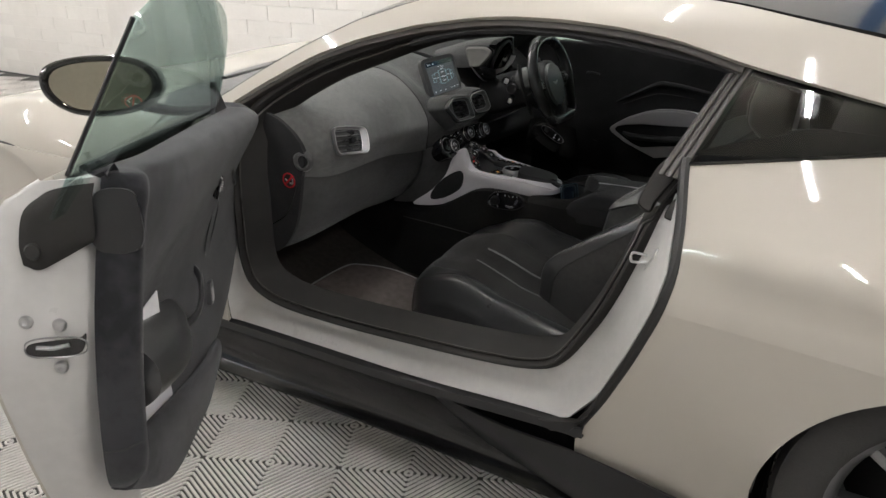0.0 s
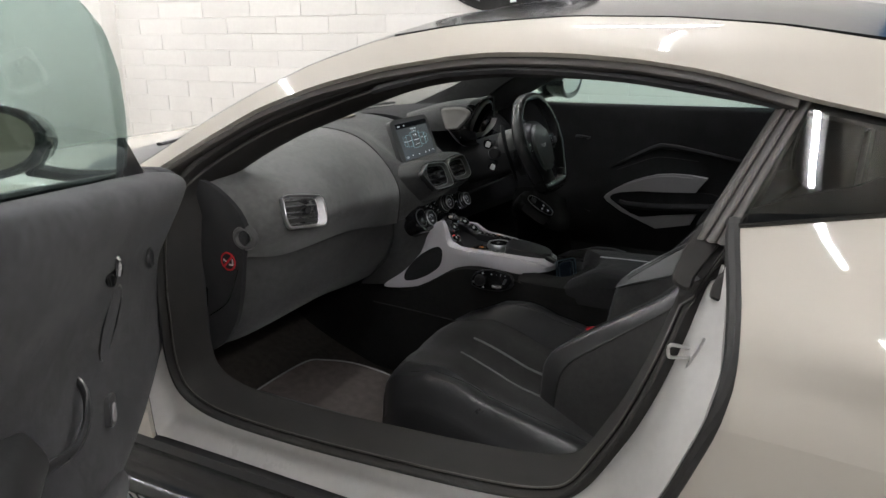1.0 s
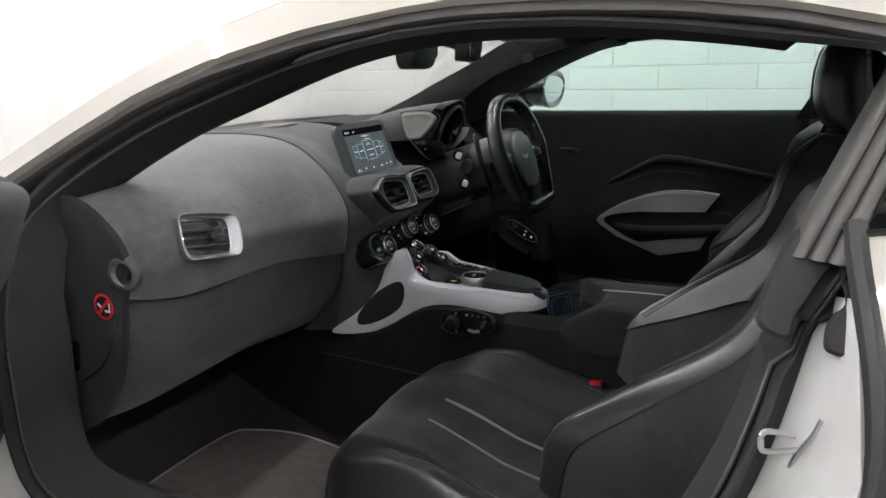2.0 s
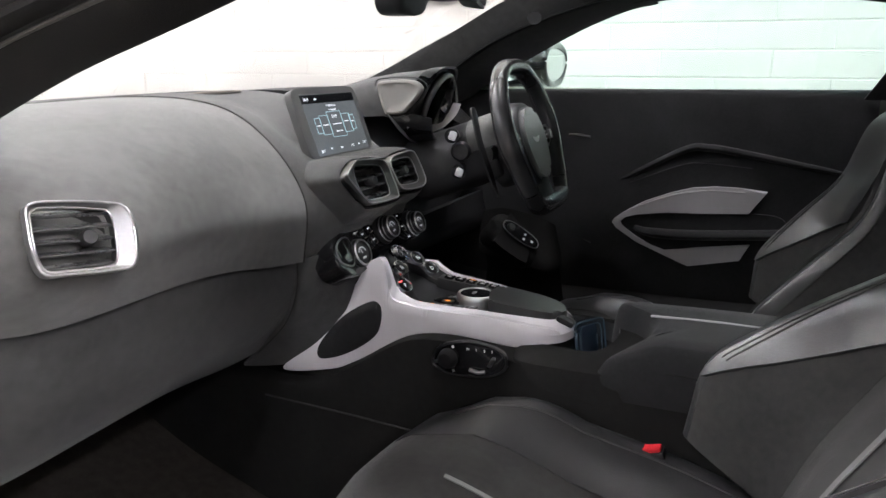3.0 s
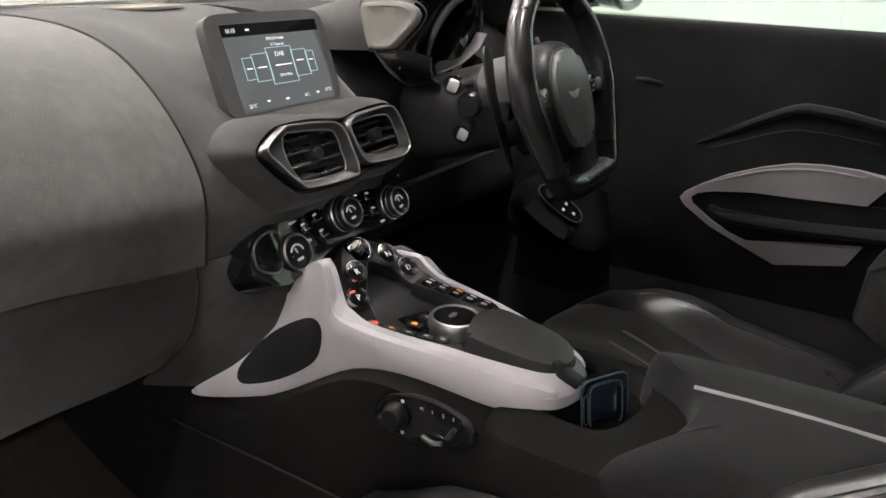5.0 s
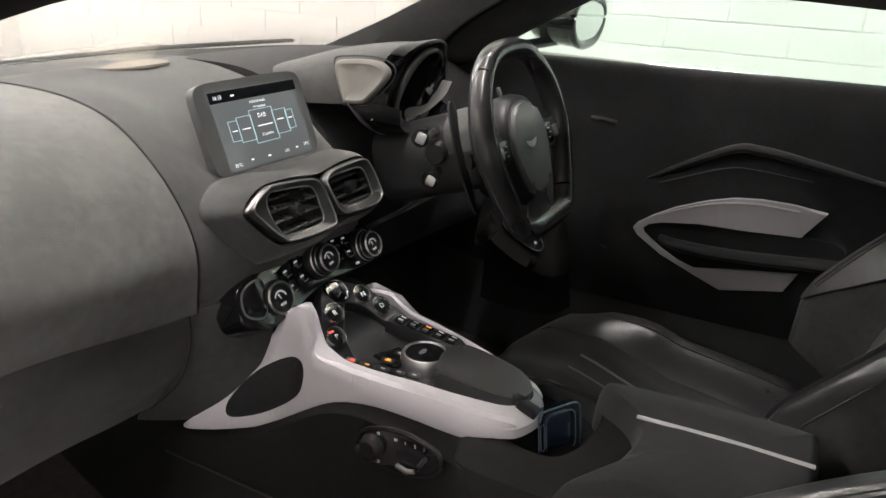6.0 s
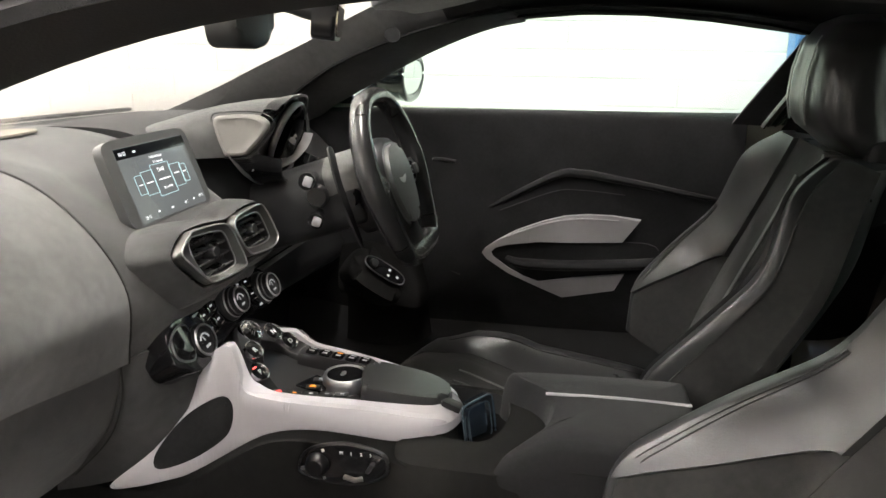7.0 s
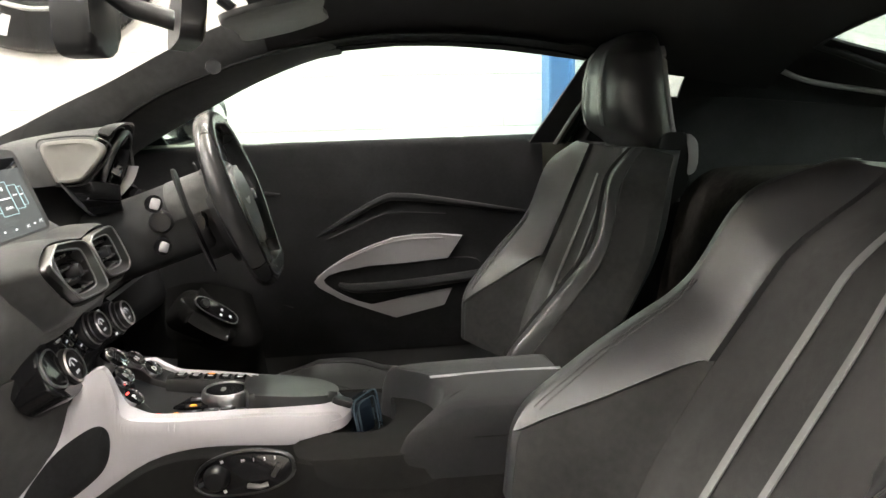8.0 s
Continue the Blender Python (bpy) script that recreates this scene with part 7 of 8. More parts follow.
# lining
def card():
    """Suede lining: a ledge under the glass, hollow below it, and a flat flank at the latch end."""
    ctrl = []
    for z, ns, xf, xr in ((0.535, (0.065, 0.045, 0.04, 0.05, 0.08), -0.02, 1.085), (0.548, (0.078, 0.062, 0.06, 0.065, 0.100), -0.03, 1.105), (0.575, (0.084, 0.07, 0.07, 0.072, 0.112), -0.035, 1.118),
                          (0.62, (0.086, 0.07, 0.065, 0.070, 0.118), -0.035, 1.130), (0.68, (0.090, 0.085, 0.075, 0.078, 0.125), -0.025, 1.140), (0.75, (0.095, 0.11, 0.10, 0.10, 0.133), -0.01, 1.145),
                          (0.80, (0.12, 0.125, 0.13, 0.13, 0.139), 0.01, 1.142), (0.87, (0.165, 0.165, 0.16, 0.155, 0.147), 0.08, 1.130), (0.905, (0.175, 0.172, 0.167, 0.158, 0.152), 0.08, 1.118),
                          (0.925, (0.15, 0.152, 0.15, 0.15, 0.145), 0.07, 1.11), (0.930, (0.10, 0.105, 0.108, 0.11, 0.11), 0.06, 1.10)):
        edge = 0.061 + 0.113 * (z - 0.54)
        ctrl.append([(xf - 0.02, ns[0] - 0.04, z), (xf, ns[0], z), (0.42, ns[1], z), (0.70, ns[2], z), (0.95, ns[3], z), (xr - 0.045, ns[4] - 0.012, z), (xr - 0.018, ns[4], z), (xr, ns[4] - 0.004, z), (xr + 0.008, edge + 0.018, z), (xr + 0.006, edge, z)])
    rows = surf(ctrl, 54, 70)
    for r in rows:
        for p in r:
            if p.z < 0.68:
                foot = lerp(p.x, [-0.05, 0.0, 0.08, 0.18, 0.30, 0.50, 0.72, 0.90, 1.02, 1.10, 1.13], [0.555, 0.53, 0.485, 0.435, 0.398, 0.376, 0.395, 0.43, 0.478, 0.512, 0.52])
                p.z = 0.68 - (0.68 - p.z) * (0.68 - foot) / 0.145
    return solid(grid(rows), 0.010)


cd = part("door_lining", card(), DOORSUEDE, DOOR, "dark grey suede door lining")
part("lining_edge", slab(smooth2([(0.097, 0.845), (0.097, 0.895), (0.108, 0.913), (0.138, 0.913), (0.148, 0.898), (0.146, 0.845)], 30), 0.003, axes((1.141, 0, 0), (0, 1, 0), (1, 0, 0)), 0.0015), PLASTIC, cd, "satin black blanking panel")
DF = Matrix(((1, 0, 0, 0), (0, 0, 1, 0), (0, 1, 0, 0), (0, 0, 0, 1)))


def at_card(x, y, z):
    return Matrix.Translation((x, y, z)) @ DF


ph = part("handle_recess", slab(smooth2([(-0.035, 0.03), (0.01, 0.032), (0.035, 0.0), (0.015, -0.032), (-0.02, -0.032), (-0.035, 0.0)], 30), 0.004, at_card(0.482, 0.122, 0.812), 0.001), GLOSS, cd, "black release handle recess")
part("release_lever", tube(spline([(0.462, 0.130, 0.792), (0.487, 0.138, 0.812), (0.492, 0.134, 0.838)], 12), 0.006, seg=8, flat=0.7), CHROME, ph, "bright release lever")
part("tweeter", lathe([(0.0, 0.001), (0.013, 0.002), (0.018, 0.005), (0.021, 0.0)], at_card(0.205, 0.120, 0.778), 24), PLASTIC, cd, "small round speaker")
part("speaker_ring", tube([V((0.405, 0.0955, 0.705)) + V((0.045 * math.cos(a), 0.0175 * math.sin(a), 0.060 * math.sin(a))) for a in np.linspace(0, 2 * math.pi, 40)[:-1]], 0.002, seg=6, closed=True), PLASTIC, cd, "oval speaker outline")
sw = part("lock_switch", slab(oval(0.040, 0.052, 24, 5), 0.012, at_card(0.383, 0.068, 0.554), 0.003), SATINGREY, cd, "dark framed lock switch with a lit button")
part("switch_button", slab(oval(0.020, 0.030, 20, 5), 0.004, at_card(0.383, 0.0775, 0.550), 0.001), GREYTRIM, sw)
part("grab_strap", tube(spline([(0.520, 0.060, 0.660), (0.536, 0.084, 0.642), (0.546, 0.090, 0.612), (0.574, 0.090, 0.588), (0.622, 0.084, 0.577), (0.680, 0.055, 0.575)], 30), 0.005, seg=10, flat=1.6), LEATHER, cd, "curved black leather pull")
part("arm_cushion", solid(grid(surf([[(0.735, 0.060, 0.660), (0.92, 0.085, 0.690), (1.10, 0.100, 0.720)], [(0.735, 0.085, 0.645), (0.92, 0.128, 0.668), (1.115, 0.138, 0.69)], [(0.725, 0.094, 0.600), (0.92, 0.136, 0.615), (1.12, 0.140, 0.652)], [(0.80, 0.06, 0.565), (0.95, 0.080, 0.572), (1.11, 0.100, 0.62)]], 18, 22)), 0.02), LEATHER, cd, "black leather elbow cushion")
pocket = [[(0.34, 0.062, 0.425), (0.55, 0.082, 0.468), (0.70, 0.092, 0.503), (0.90, 0.094, 0.545), (1.06, 0.092, 0.578), (1.116, 0.088, 0.59)],
          [(0.34, 0.074, 0.430), (0.55, 0.096, 0.474), (0.70, 0.106, 0.508), (0.90, 0.107, 0.550), (1.06, 0.105, 0.582), (1.118, 0.100, 0.594)],
          [(0.34, 0.080, 0.415), (0.55, 0.106, 0.455), (0.70, 0.116, 0.488), (0.90, 0.118, 0.525), (1.06, 0.116, 0.560), (1.116, 0.108, 0.575)],
          [(0.34, 0.078, 0.390), (0.55, 0.094, 0.400), (0.70, 0.102, 0.420), (0.90, 0.108, 0.452), (1.03, 0.110, 0.492), (1.108, 0.100, 0.535)],
          [(0.34, 0.070, 0.376), (0.55, 0.080, 0.372), (0.70, 0.084, 0.390), (0.90, 0.090, 0.420), (1.01, 0.092, 0.462), (1.10, 0.082, 0.512)],
          [(0.34, 0.045, 0.380), (0.55, 0.045, 0.376), (0.70, 0.045, 0.394), (0.90, 0.05, 0.428), (1.01, 0.055, 0.470), (1.10, 0.06, 0.516)]]
part("pocket_rim", solid(grid(surf(pocket, 22, 30)), 0.006), DOORSUEDE, cd, "dark suede door pocket")
part("kick_seam", tube([(1.134, 0.070, 0.585), (1.136, 0.095, 0.588), (1.126, 0.112, 0.592)], 0.0012, seg=5), RUBBER, cd)
for nm, pts, y in (("paper_sheet", [(0.871, 0.563), (1.032, 0.604), (1.043, 0.566), (0.862, 0.525)], 0.090), ("paper_sheet", [(0.877, 0.713), (0.965, 0.712), (0.985, 0.670), (0.876, 0.660)], 0.088)):
    part(nm, slab(pts, 0.002, at_card(0, y, 0)), PAPER, DOOR, "white paper tucked in the door")


def gy(z):
    return 0.075 + (z - 0.90) * 0.58


def dglass():
    rows = []
    for i in range(20):
        f = i / 19
        r = []
        for j in range(30):
            g = j / 29
            x = 0.10 + 1.10 * g
            top = lerp(x, [0.10, 0.25, 0.33, 0.437, 0.56, 0.69, 0.80, 0.95, 1.08, 1.15, 1.20], [0.91, 0.95, 0.992, 1.037, 1.083, 1.118, 1.132, 1.137, 1.130, 1.120, 1.095])
            z = 0.895 + (top - 0.895) * f
            xx = x + 0.03 * max(0, (z - 0.90) / 0.2) * g
            r.append(V((xx, gy(z), z)))
        rows.append(r)
    return solid(grid(rows), 0.0045)


gl = part("window_glass", dglass(), GLASS, DOOR, "green-tinted frameless window glass")
gl.visible_shadow = False
part("glass_edge", tube([V((1.20 + 0.03 * (z - 0.90) / 0.2, gy(z), z)) for z in np.linspace(0.94, 1.094, 16)], 0.0025, seg=6), PLASTIC, DOOR, "dark ground glass edge")
part("waist_seal", tube([(0.03 + 1.06 * i / 20, 0.078, 0.930) for i in range(21)], 0.006, seg=8), RUBBER, DOOR, "black waist seal")
part("sail_panel", slab([(0.05, 0.895), (0.285, 0.905), (0.262, 0.955), (0.243, 0.997), (0.236, 0.997), (0.15, 0.95)], 0.012, at_card(0, 0.094, 0), 0.003), PLASTIC, DOOR, "black triangular sail panel")


def mirror_unit():
    bm = bmesh.new()
    c = V((0.30, -0.105, 0.995))
    rows = []
    for i, (dx, k) in enumerate(((0.045, 0.93), (0.04, 0.985), (0.02, 1.0), (-0.02, 0.97), (-0.06, 0.82), (-0.09, 0.5), (-0.10, 0.1))):
        rows.append([c + V((dx, 0, 0)) + V((0, x * k, y * k)) for x, y in smooth2([(-0.125, 0.012), (-0.11, 0.045), (-0.05, 0.062), (0.04, 0.063), (0.10, 0.040), (0.118, 0.0), (0.09, -0.040), (0.02, -0.060), (-0.06, -0.055), (-0.11, -0.025)], 40)])
    grid(rows, close_v=True, bm=bm)
    return bm, c


mb, mc = mirror_unit()
mh = part("mirror_housing", mb, GLOSS, DOOR, "gloss black door mirror housing")
MO = smooth2([(-0.105, 0.010), (-0.09, 0.036), (-0.04, 0.050), (0.04, 0.050), (0.085, 0.032), (0.098, 0.0), (0.075, -0.032), (0.02, -0.048), (-0.05, -0.044), (-0.09, -0.020)], 40)
part("mirror_glass", slab([(x, y) for x, y in MO], 0.002, axes(mc + V((0.038, 0, 0)), (0, 1, 0), (1, 0.0, 0.02))), MIRROR, mh, "mirror glass")
part("mirror_rim", tube([mc + V((0.043, x * 1.08, y * 1.1)) for x, y in MO], 0.006, seg=8, closed=True), GLOSS, mh)
part("mirror_arm", tube(spline([(0.28, -0.04, 0.95), (0.22, 0.01, 0.935), (0.14, 0.06, 0.93), (0.08, 0.085, 0.93)], 16), 0.018, seg=10, flat=0.7), GLOSS, mh, "black mirror arm")
DOOR.matrix_world = Matrix.Translation((-0.068, -1.003, 0.60)) @ Matrix.Rotation(radians(-52), 4, "Z") @ Matrix.Rotation(radians(-8.2), 4, "Y") @ Matrix.Translation((0, 0, -0.60))

# ---- driver's door, shut ----
DD = thing("driver_door", (0.5, 0.80, 0.40), "shut driver's door with black lining and grey trim round the pull", "car door")


def dd_card():
    ctrl = []
    for z, y in ((0.40, 0.715), (0.50, 0.685), (0.60, 0.68), (0.68, 0.695), (0.74, 0.705), (0.80, 0.712), (0.88, 0.725), (0.912, 0.735), (0.917, 0.755), (0.91, 0.78)):
        ctrl.append([(0.0, y + 0.03, z - 0.01), (0.25, y + 0.004, z - 0.006), (0.5, y, z - 0.003), (0.8, y + 0.002, z), (1.03, y + 0.02, z + 0.002)])
    return solid(grid(surf(ctrl, 50, 40)), 0.012)


dc = part("door_lining", dd_card(), ALC2, DD, "black suede door lining")


def dd_outer():
    rows = []
    for i in range(24):
        z = 0.37 + 0.545 * i / 23
        x0, x1 = -0.05, drear(z) - 0.02
        rows.append([V((x0 + (x1 - x0) * j / 20, 2 * YC - (YC - half(z)), z)) for j in range(21)])
    return solid(grid(rows), 0.008)


part("outer_panel", dd_outer(), PAINT, DD, "glossy white outer panel")


def wall_slab(pts, n, y, d, bevel=0.004):
    return slab(smooth2(pts, n), d, Matrix(((1, 0, 0, 0), (0, 0, -1, y), (0, 1, 0, 0), (0, 0, 0, 1))), bevel)


def poly_slab(pts, y, d, bevel=0.003):
    return slab(pts, d, Matrix(((1, 0, 0, 0), (0, 0, -1, y), (0, 1, 0, 0), (0, 0, 0, 1))), bevel)


part("lining_fold", tube(spline([(0.36, 0.712, 0.652), (0.46, 0.706, 0.685), (0.62, 0.70, 0.772), (0.68, 0.70, 0.780), (0.76, 0.702, 0.770), (0.92, 0.712, 0.742), (1.0, 0.725, 0.728)], 40), [0.004 + 0.008 * math.sin(math.pi * i / 39) for i in range(40)], seg=10, flat=0.8), ALC2, dc, "raised fold in the lining")
part("fold_stitch", tube(spline([(0.50, 0.692, 0.688), (0.62, 0.688, 0.738), (0.68, 0.688, 0.745), (0.78, 0.690, 0.738)], 30), 0.0012, seg=5), SOFT, dc)
UP = [(0.462, 0.587), (0.469, 0.599), (0.496, 0.619), (0.541, 0.646), (0.601, 0.671), (0.651, 0.686), (0.701, 0.692), (0.758, 0.692), (0.818, 0.686), (0.781, 0.632), (0.671, 0.625), (0.594, 0.622), (0.522, 0.614), (0.494, 0.605), (0.481, 0.593), (0.486, 0.581),
      (0.523, 0.556), (0.560, 0.536), (0.595, 0.525), (0.672, 0.540), (0.790, 0.558), (0.770, 0.517), (0.653, 0.491), (0.597, 0.513), (0.525, 0.541), (0.473, 0.573)]
part("trim_panel", poly_slab(UP, 0.684, 0.012, 0.003), GREYTRIM, dc, "pale grey trim round the door pull")
part("pull_recess", wall_slab([(0.483, 0.590), (0.50, 0.604), (0.53, 0.612), (0.60, 0.620), (0.68, 0.622), (0.80, 0.632), (0.86, 0.62), (0.85, 0.565), (0.79, 0.557), (0.672, 0.538), (0.60, 0.526), (0.565, 0.537), (0.525, 0.558), (0.49, 0.581)], 60, 0.690, 0.010, 0.003), ALC2, dc, "black pull recess")
part("pull_handle", tube(spline([(0.520, 0.676, 0.578), (0.56, 0.668, 0.570), (0.66, 0.662, 0.573), (0.80, 0.664, 0.585), (0.86, 0.672, 0.59)], 30), [0.010 + 0.010 * min(1, i / 8) for i in range(30)], seg=14, flat=0.6), ALC2, dc, "black suede pull handle")
part("trim_crease", tube(spline([(0.512, 0.6715, 0.626), (0.56, 0.6715, 0.648), (0.62, 0.6715, 0.670), (0.69, 0.6715, 0.682), (0.77, 0.6715, 0.682)], 26), 0.0022, seg=6), GREYTRIM, dc, "raised edge in the grey trim")
b = tube([(0.335, 0.712, 0.797), (0.36, 0.705, 0.799), (0.39, 0.711, 0.793)], 0.006, seg=8, flat=0.7)
part("release_lever", b, PLASTIC, dc, "small dark release lever")
part("lower_line", tube(spline([(0.25, 0.692, 0.615), (0.302, 0.688, 0.581), (0.364, 0.684, 0.545), (0.41, 0.682, 0.527)], 24), 0.0025, seg=6), SOFT, dc)


def dd_glass():
    rows = []
    for i in range(14):
        f = i / 13
        r = []
        for j in range(30):
            x = 0.02 + 1.12 * j / 29
            top = lerp(x, [0.02, 0.10, 0.20, 0.30, 0.42, 0.56, 0.70, 0.85, 1.0, 1.14], [0.93, 0.985, 1.035, 1.07, 1.10, 1.125, 1.133, 1.13, 1.118, 1.095])
            z = 0.90 + (top - 0.90) * f
            r.append(V((x, 2 * YC - (YC - half(z)) - 0.02, z)))
        rows.append(r)
    return solid(grid(rows), 0.004)


g2 = part("window_glass", dd_glass(), GLASS, DD, "green-tinted window glass")
g2.visible_shadow = False
mb2, _ = mirror_unit()
for v in mb2.verts:
    v.co += V((-0.13, -0.95, -0.027))
mir2 = part("mirror_housing", flip(mb2), GLOSS, DD, "gloss black door mirror housing")
mc2 = V((0.17, 2 * YC - (-0.105 - 0.95), 0.968))
part("mirror_glass", slab([(-x, y) for x, y in MO], 0.002, axes(mc2 + V((0.038, 0, 0)), (0, 1, 0), (1, -0.1, 0.02))), MIRRORCLEAR, mir2, "mirror glass")
part("mirror_rim", tube([mc2 + V((0.043, -x * 1.08, y * 1.1)) for x, y in MO], 0.011, seg=10, closed=True), GLOSS, mir2)
part("mirror_arm", tube(spline([(0.16, 0.93, 0.925), (0.11, 0.86, 0.915), (0.06, 0.79, 0.915)], 16), 0.018, seg=10, flat=0.7), GLOSS, mir2)
part("sail_panel", poly_slab([(0.0, 0.895), (0.14, 0.905), (0.10, 0.965), (0.05, 0.955)], 0.775, 0.012, 0.003), PLASTIC, DD, "black sail panel")

# ---- roof fittings ----
RM = thing("rear_view_mirror", (0.28, YC + 0.04, 1.20), "black rear-view mirror with a sensor box on the windscreen", "rear-view mirror")
mr = axes((0.36, YC + 0.05, 1.108), (-0.3, 1, 0), (0.95, 0.29, -0.12))
part("housing", slab(smooth2([(-0.11, 0.0), (-0.10, 0.028), (-0.05, 0.036), (0.05, 0.036), (0.10, 0.028), (0.11, 0.0), (0.10, -0.030), (0.05, -0.036), (-0.05, -0.036), (-0.10, -0.030)], 44), 0.03, mr @ Matrix.Translation((0, 0, -0.03)), 0.008, 3), PLASTIC, RM, "black mirror housing")
part("glass", slab(smooth2([(-0.10, 0.0), (-0.092, 0.024), (-0.05, 0.031), (0.05, 0.031), (0.092, 0.024), (0.10, 0.0), (0.09, -0.026), (0.05, -0.031), (-0.05, -0.031), (-0.09, -0.026)], 44), 0.002, mr), MIRROR, RM, "mirror glass")
part("stem", tube([(0.335, YC + 0.045, 1.108), (0.28, YC + 0.035, 1.125), (0.235, YC + 0.025, 1.16)], 0.014, seg=10), PLASTIC, RM)
part("sensor_box", slab(oval(0.10, 0.11, 28, 4), 0.05, axes((0.235, YC + 0.03, 1.115), (0, 1, 0), (1, -0.1, 0.0)) @ Matrix.Translation((0, 0, -0.04)), 0.015, 3), PLASTIC, RM, "black sensor box")

for sg, nm in ((1, "driver"), (-1, "passenger")):
    vz = thing("sun_visor", (0.46, YC + sg * 0.36, 1.16), "folded dark suede sun visor under the roof lining", "sun visor", "sun visors")
    part("flap", slab(smooth2([(-0.07, -0.17), (0.07, -0.16), (0.075, 0.0), (0.07, 0.16), (-0.07, 0.17), (-0.075, 0.0)], 40), 0.010, axes((0.45, YC + sg * 0.30, 1.146), (1, 0, 0.24), (0.24, 0, -1)), 0.006, 3), ALC, vz)
    part("hinge", tube([(0.38, YC + sg * 0.13, 1.15), (0.40, YC + sg * 0.13, 1.135)], 0.008, seg=8), PLASTIC, vz)

# ---- sign on the wall ----
SG = thing("round_wall_sign", (-0.63, WALL_Y - 0.04, 1.24), "black round wall sign with grey lettering round its rim", "wall sign")
sgm = axes((-0.63, WALL_Y - 0.0, 1.78), (-1, 0, 0), (0, -1, 0))
part("disc", lathe([(0.0, 0.04), (0.52, 0.04), (0.54, 0.035), (0.54, 0.0)], sgm, 64), GLOSS, SG)
part("ring", lathe([(0.36, 0.041), (0.365, 0.045), (0.375, 0.045), (0.38, 0.041)], sgm, 64), SATIN, SG, "thin pale ring")
for k in range(40):
    if k % 10 in (0, 9):
        continue
    a = 2 * math.pi * k / 40
    b = box((0.45 * math.cos(a), 0.45 * math.sin(a), 0.0415), (0.08, 0.035, 0.003), Matrix.Rotation(a, 4, "Z"))
    b.transform(sgm)
    part("lettering_bar", b, ENAMEL, SG)


# ---- block wall, piece by piece ----
BL, BH, JT = 0.44, 0.111, 0.005


def block_mesh(length):
    b = box((0, 0, 0), (length - JT, 0.03, BH - JT), None, 0.004, 2)
    return finish(b, "block", BLOCK, 0)


full = block_mesh(BL)
made = 0
rest = bmesh.new()
for r in range(31):
    z = 0.02 + BH * (r + 0.5)
    off = BL / 2 if r % 2 else 0.0
    for k in range(-14, 18):
        x = 0.115 + off + BL * k
        if x < X0 + 0.3 or x > X1 - 0.3 or z > Z1 - 0.05:
            continue
        jit = random.uniform(-0.0015, 0.0015)
        if -3.8 < x < 1.6 and 0.75 < z < 1.75 and made < 300:
            ob = new("block", full)
            ob.parent = wall_east
            ob.location = V((x, WALL_Y + 0.009 + jit, z)) - LOC[wall_east]
            made += 1
        else:
            box((x, WALL_Y + 0.009 + jit, z), (BL - JT, 0.03, BH - JT), bm=rest)
far_ = part("far_blocks", rest, BLOCK, wall_east, "white painted blocks further along the wall")
tagged(far_, kind="stuff")

# ---- ribbed floor tiles ----
TS = 0.19


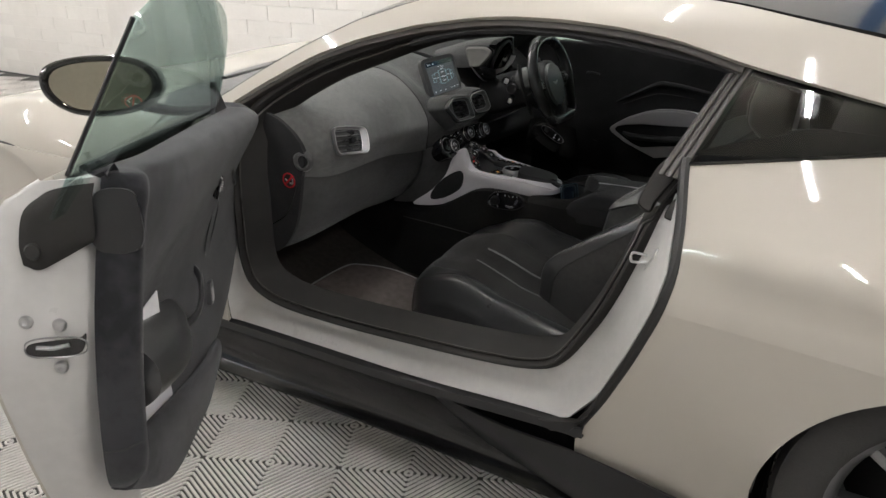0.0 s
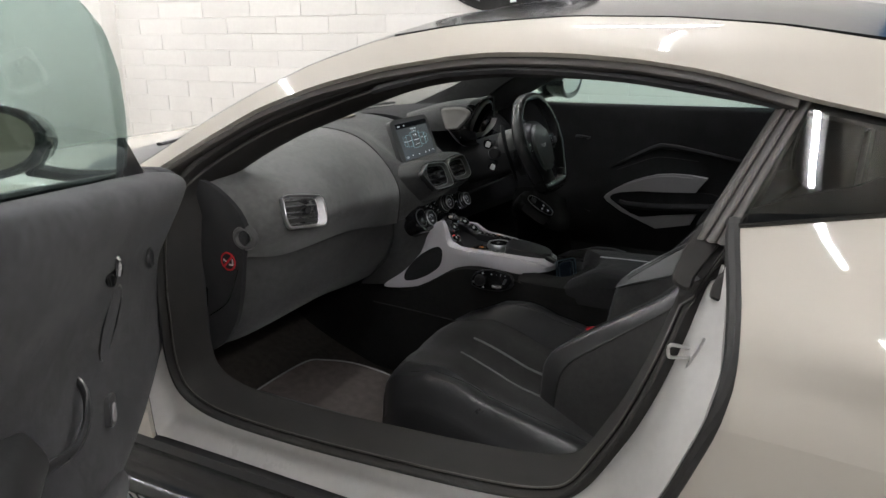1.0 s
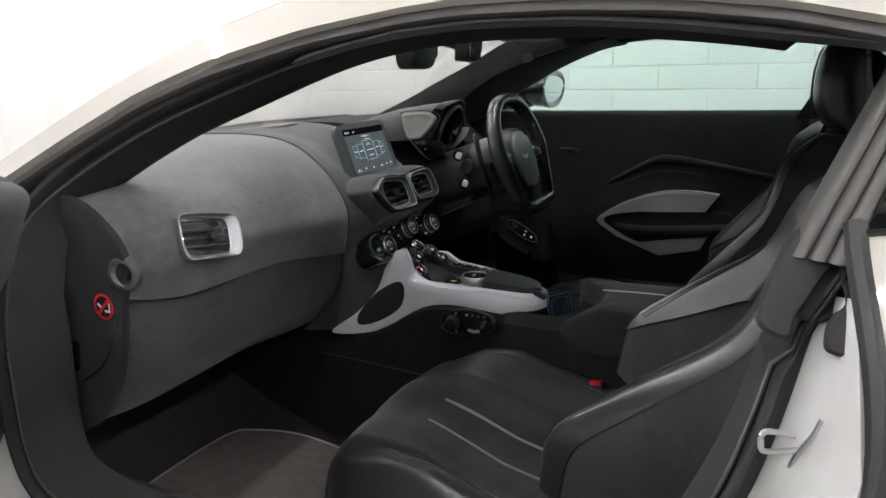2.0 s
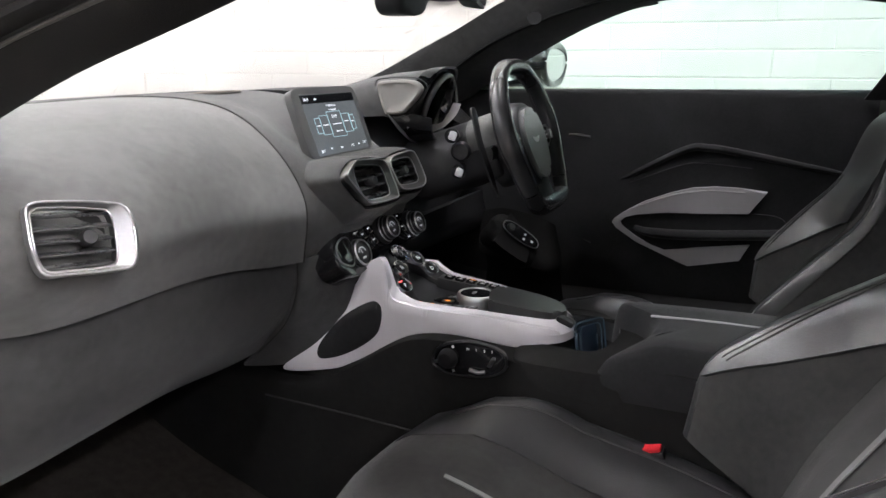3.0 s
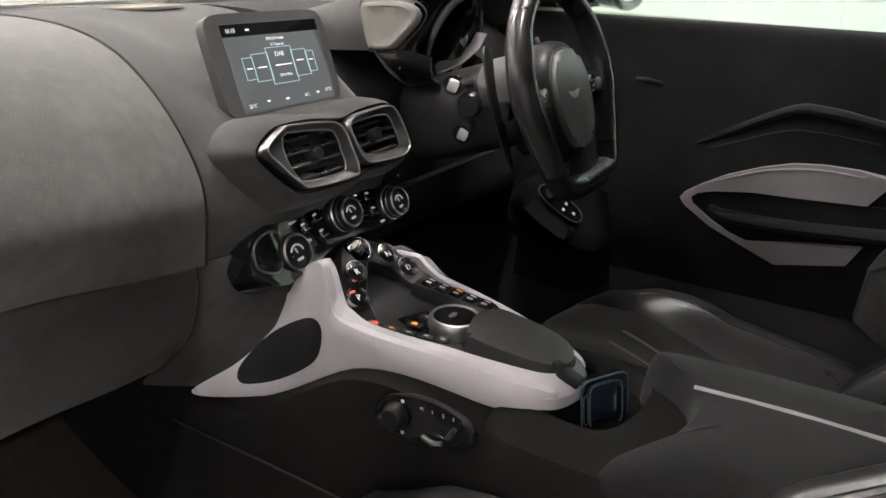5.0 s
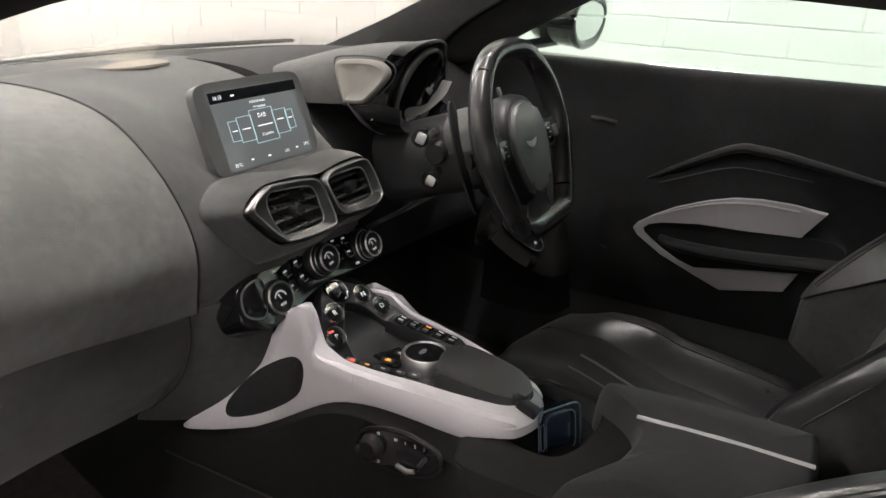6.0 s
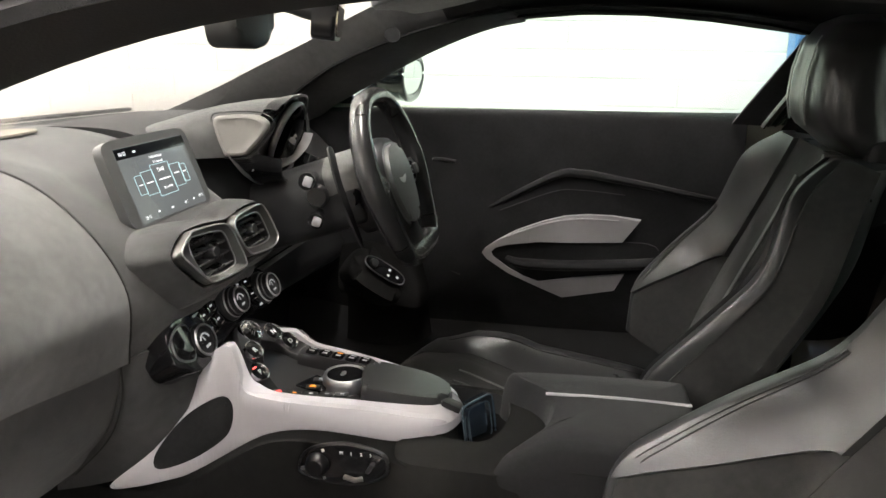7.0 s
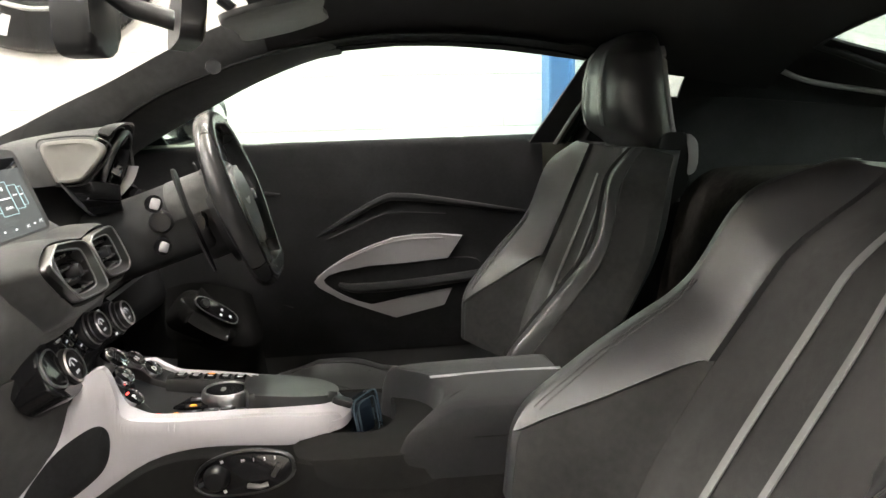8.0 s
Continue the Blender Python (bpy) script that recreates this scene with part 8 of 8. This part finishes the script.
def tile_mesh(direction):
    """A quarter tile: diagonal ribs on a base, with a thin rim."""
    b = box((0, 0, -0.003), (TS - 0.003, TS - 0.003, 0.004))
    h = TS / 2 - 0.0012
    n = 20
    for k in range(n):
        c = -2 * h + 4 * h * (k + 0.5) / n
        # the rib runs along x + d * y = c, clipped to the square
        pts = []
        for x, y in ((-h, (c + h)), (h, (c - h)), ((c + h), -h), ((c - h), h)):
            if abs(x) <= h + 1e-6 and abs(y) <= h + 1e-6:
                pts.append(V((x, y, 0)))
        if len(pts) < 2:
            continue
        p, q = max(((u, w) for u in pts for w in pts), key=lambda t: (t[0] - t[1]).length)
        if (p - q).length < 0.006:
            continue
        s = V((1, 1, 0)).normalized() * 0.0037
        if direction < 0:
            p, q, s = V((-p.x, p.y, 0)), V((-q.x, q.y, 0)), V((-s.x, s.y, 0))
        lo = [b.verts.new(v + V((0, 0, -0.002))) for v in (p - s, p + s, q + s, q - s)]
        hi = [b.verts.new(v + V((0, 0, 0.0035))) for v in (p - s * 0.75, p + s * 0.75, q + s * 0.75, q - s * 0.75)]
        b.faces.new(hi)
        for i in range(4):
            b.faces.new((lo[i], lo[(i + 1) % 4], hi[(i + 1) % 4], hi[i]))
    me = finish(b, "floor_tile", TILE, 0)
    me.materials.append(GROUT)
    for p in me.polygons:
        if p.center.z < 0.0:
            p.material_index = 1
    return me


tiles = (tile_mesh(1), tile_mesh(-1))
turn = Matrix.Rotation(radians(23.7), 4, "Z")
base = V((0.265, -0.83, 0.0))
floor_ob = bpy.data.objects["floor"]


def joined_tiles(places, mesh):
    """Many ribbed tiles as one mesh."""
    n = len(mesh.vertices)
    co = np.empty(n * 3)
    mesh.vertices.foreach_get("co", co)
    co = co.reshape(n, 3) @ np.array(turn.to_3x3()).T
    polys = [tuple(p.vertices) for p in mesh.polygons]
    slots = [p.material_index for p in mesh.polygons]
    verts = np.concatenate([co + np.array(p) for p in places])
    faces = [tuple(v + k * n for v in q) for k in range(len(places)) for q in polys]
    me = bpy.data.meshes.new("far_tiles")
    me.from_pydata(verts.tolist(), [], faces)
    me.materials.append(TILE)
    me.materials.append(GROUT)
    me.polygons.foreach_set("material_index", slots * len(places))
    ob = new("far_tiles", me)
    ob.parent = floor_ob
    return tagged(ob, "grey ribbed garage tiles further off", kind="stuff")


near = 0
far_places = ([], [])
for i in range(-60, 60):
    for j in range(-60, 40):
        p = base + turn @ V(((i + 0.5) * TS, (j + 0.5) * TS, 0))
        if not (X0 + 0.15 < p.x < X1 - 0.15 and Y0 + 0.15 < p.y < WALL_Y - 0.16):
            continue
        if -0.9 < p.x < 1.7 and -2.2 < p.y < -0.45 and near < 300:
            ob = new("floor_tile", tiles[(i + j) % 2])
            ob.parent = floor_ob
            ob.matrix_local = Matrix.Translation(p + V((0, 0, 0.004)) - LOC[floor_ob]) @ turn
            near += 1
        else:
            far_places[(i + j) % 2].append(p + V((0, 0, 0.004)) - LOC[floor_ob])
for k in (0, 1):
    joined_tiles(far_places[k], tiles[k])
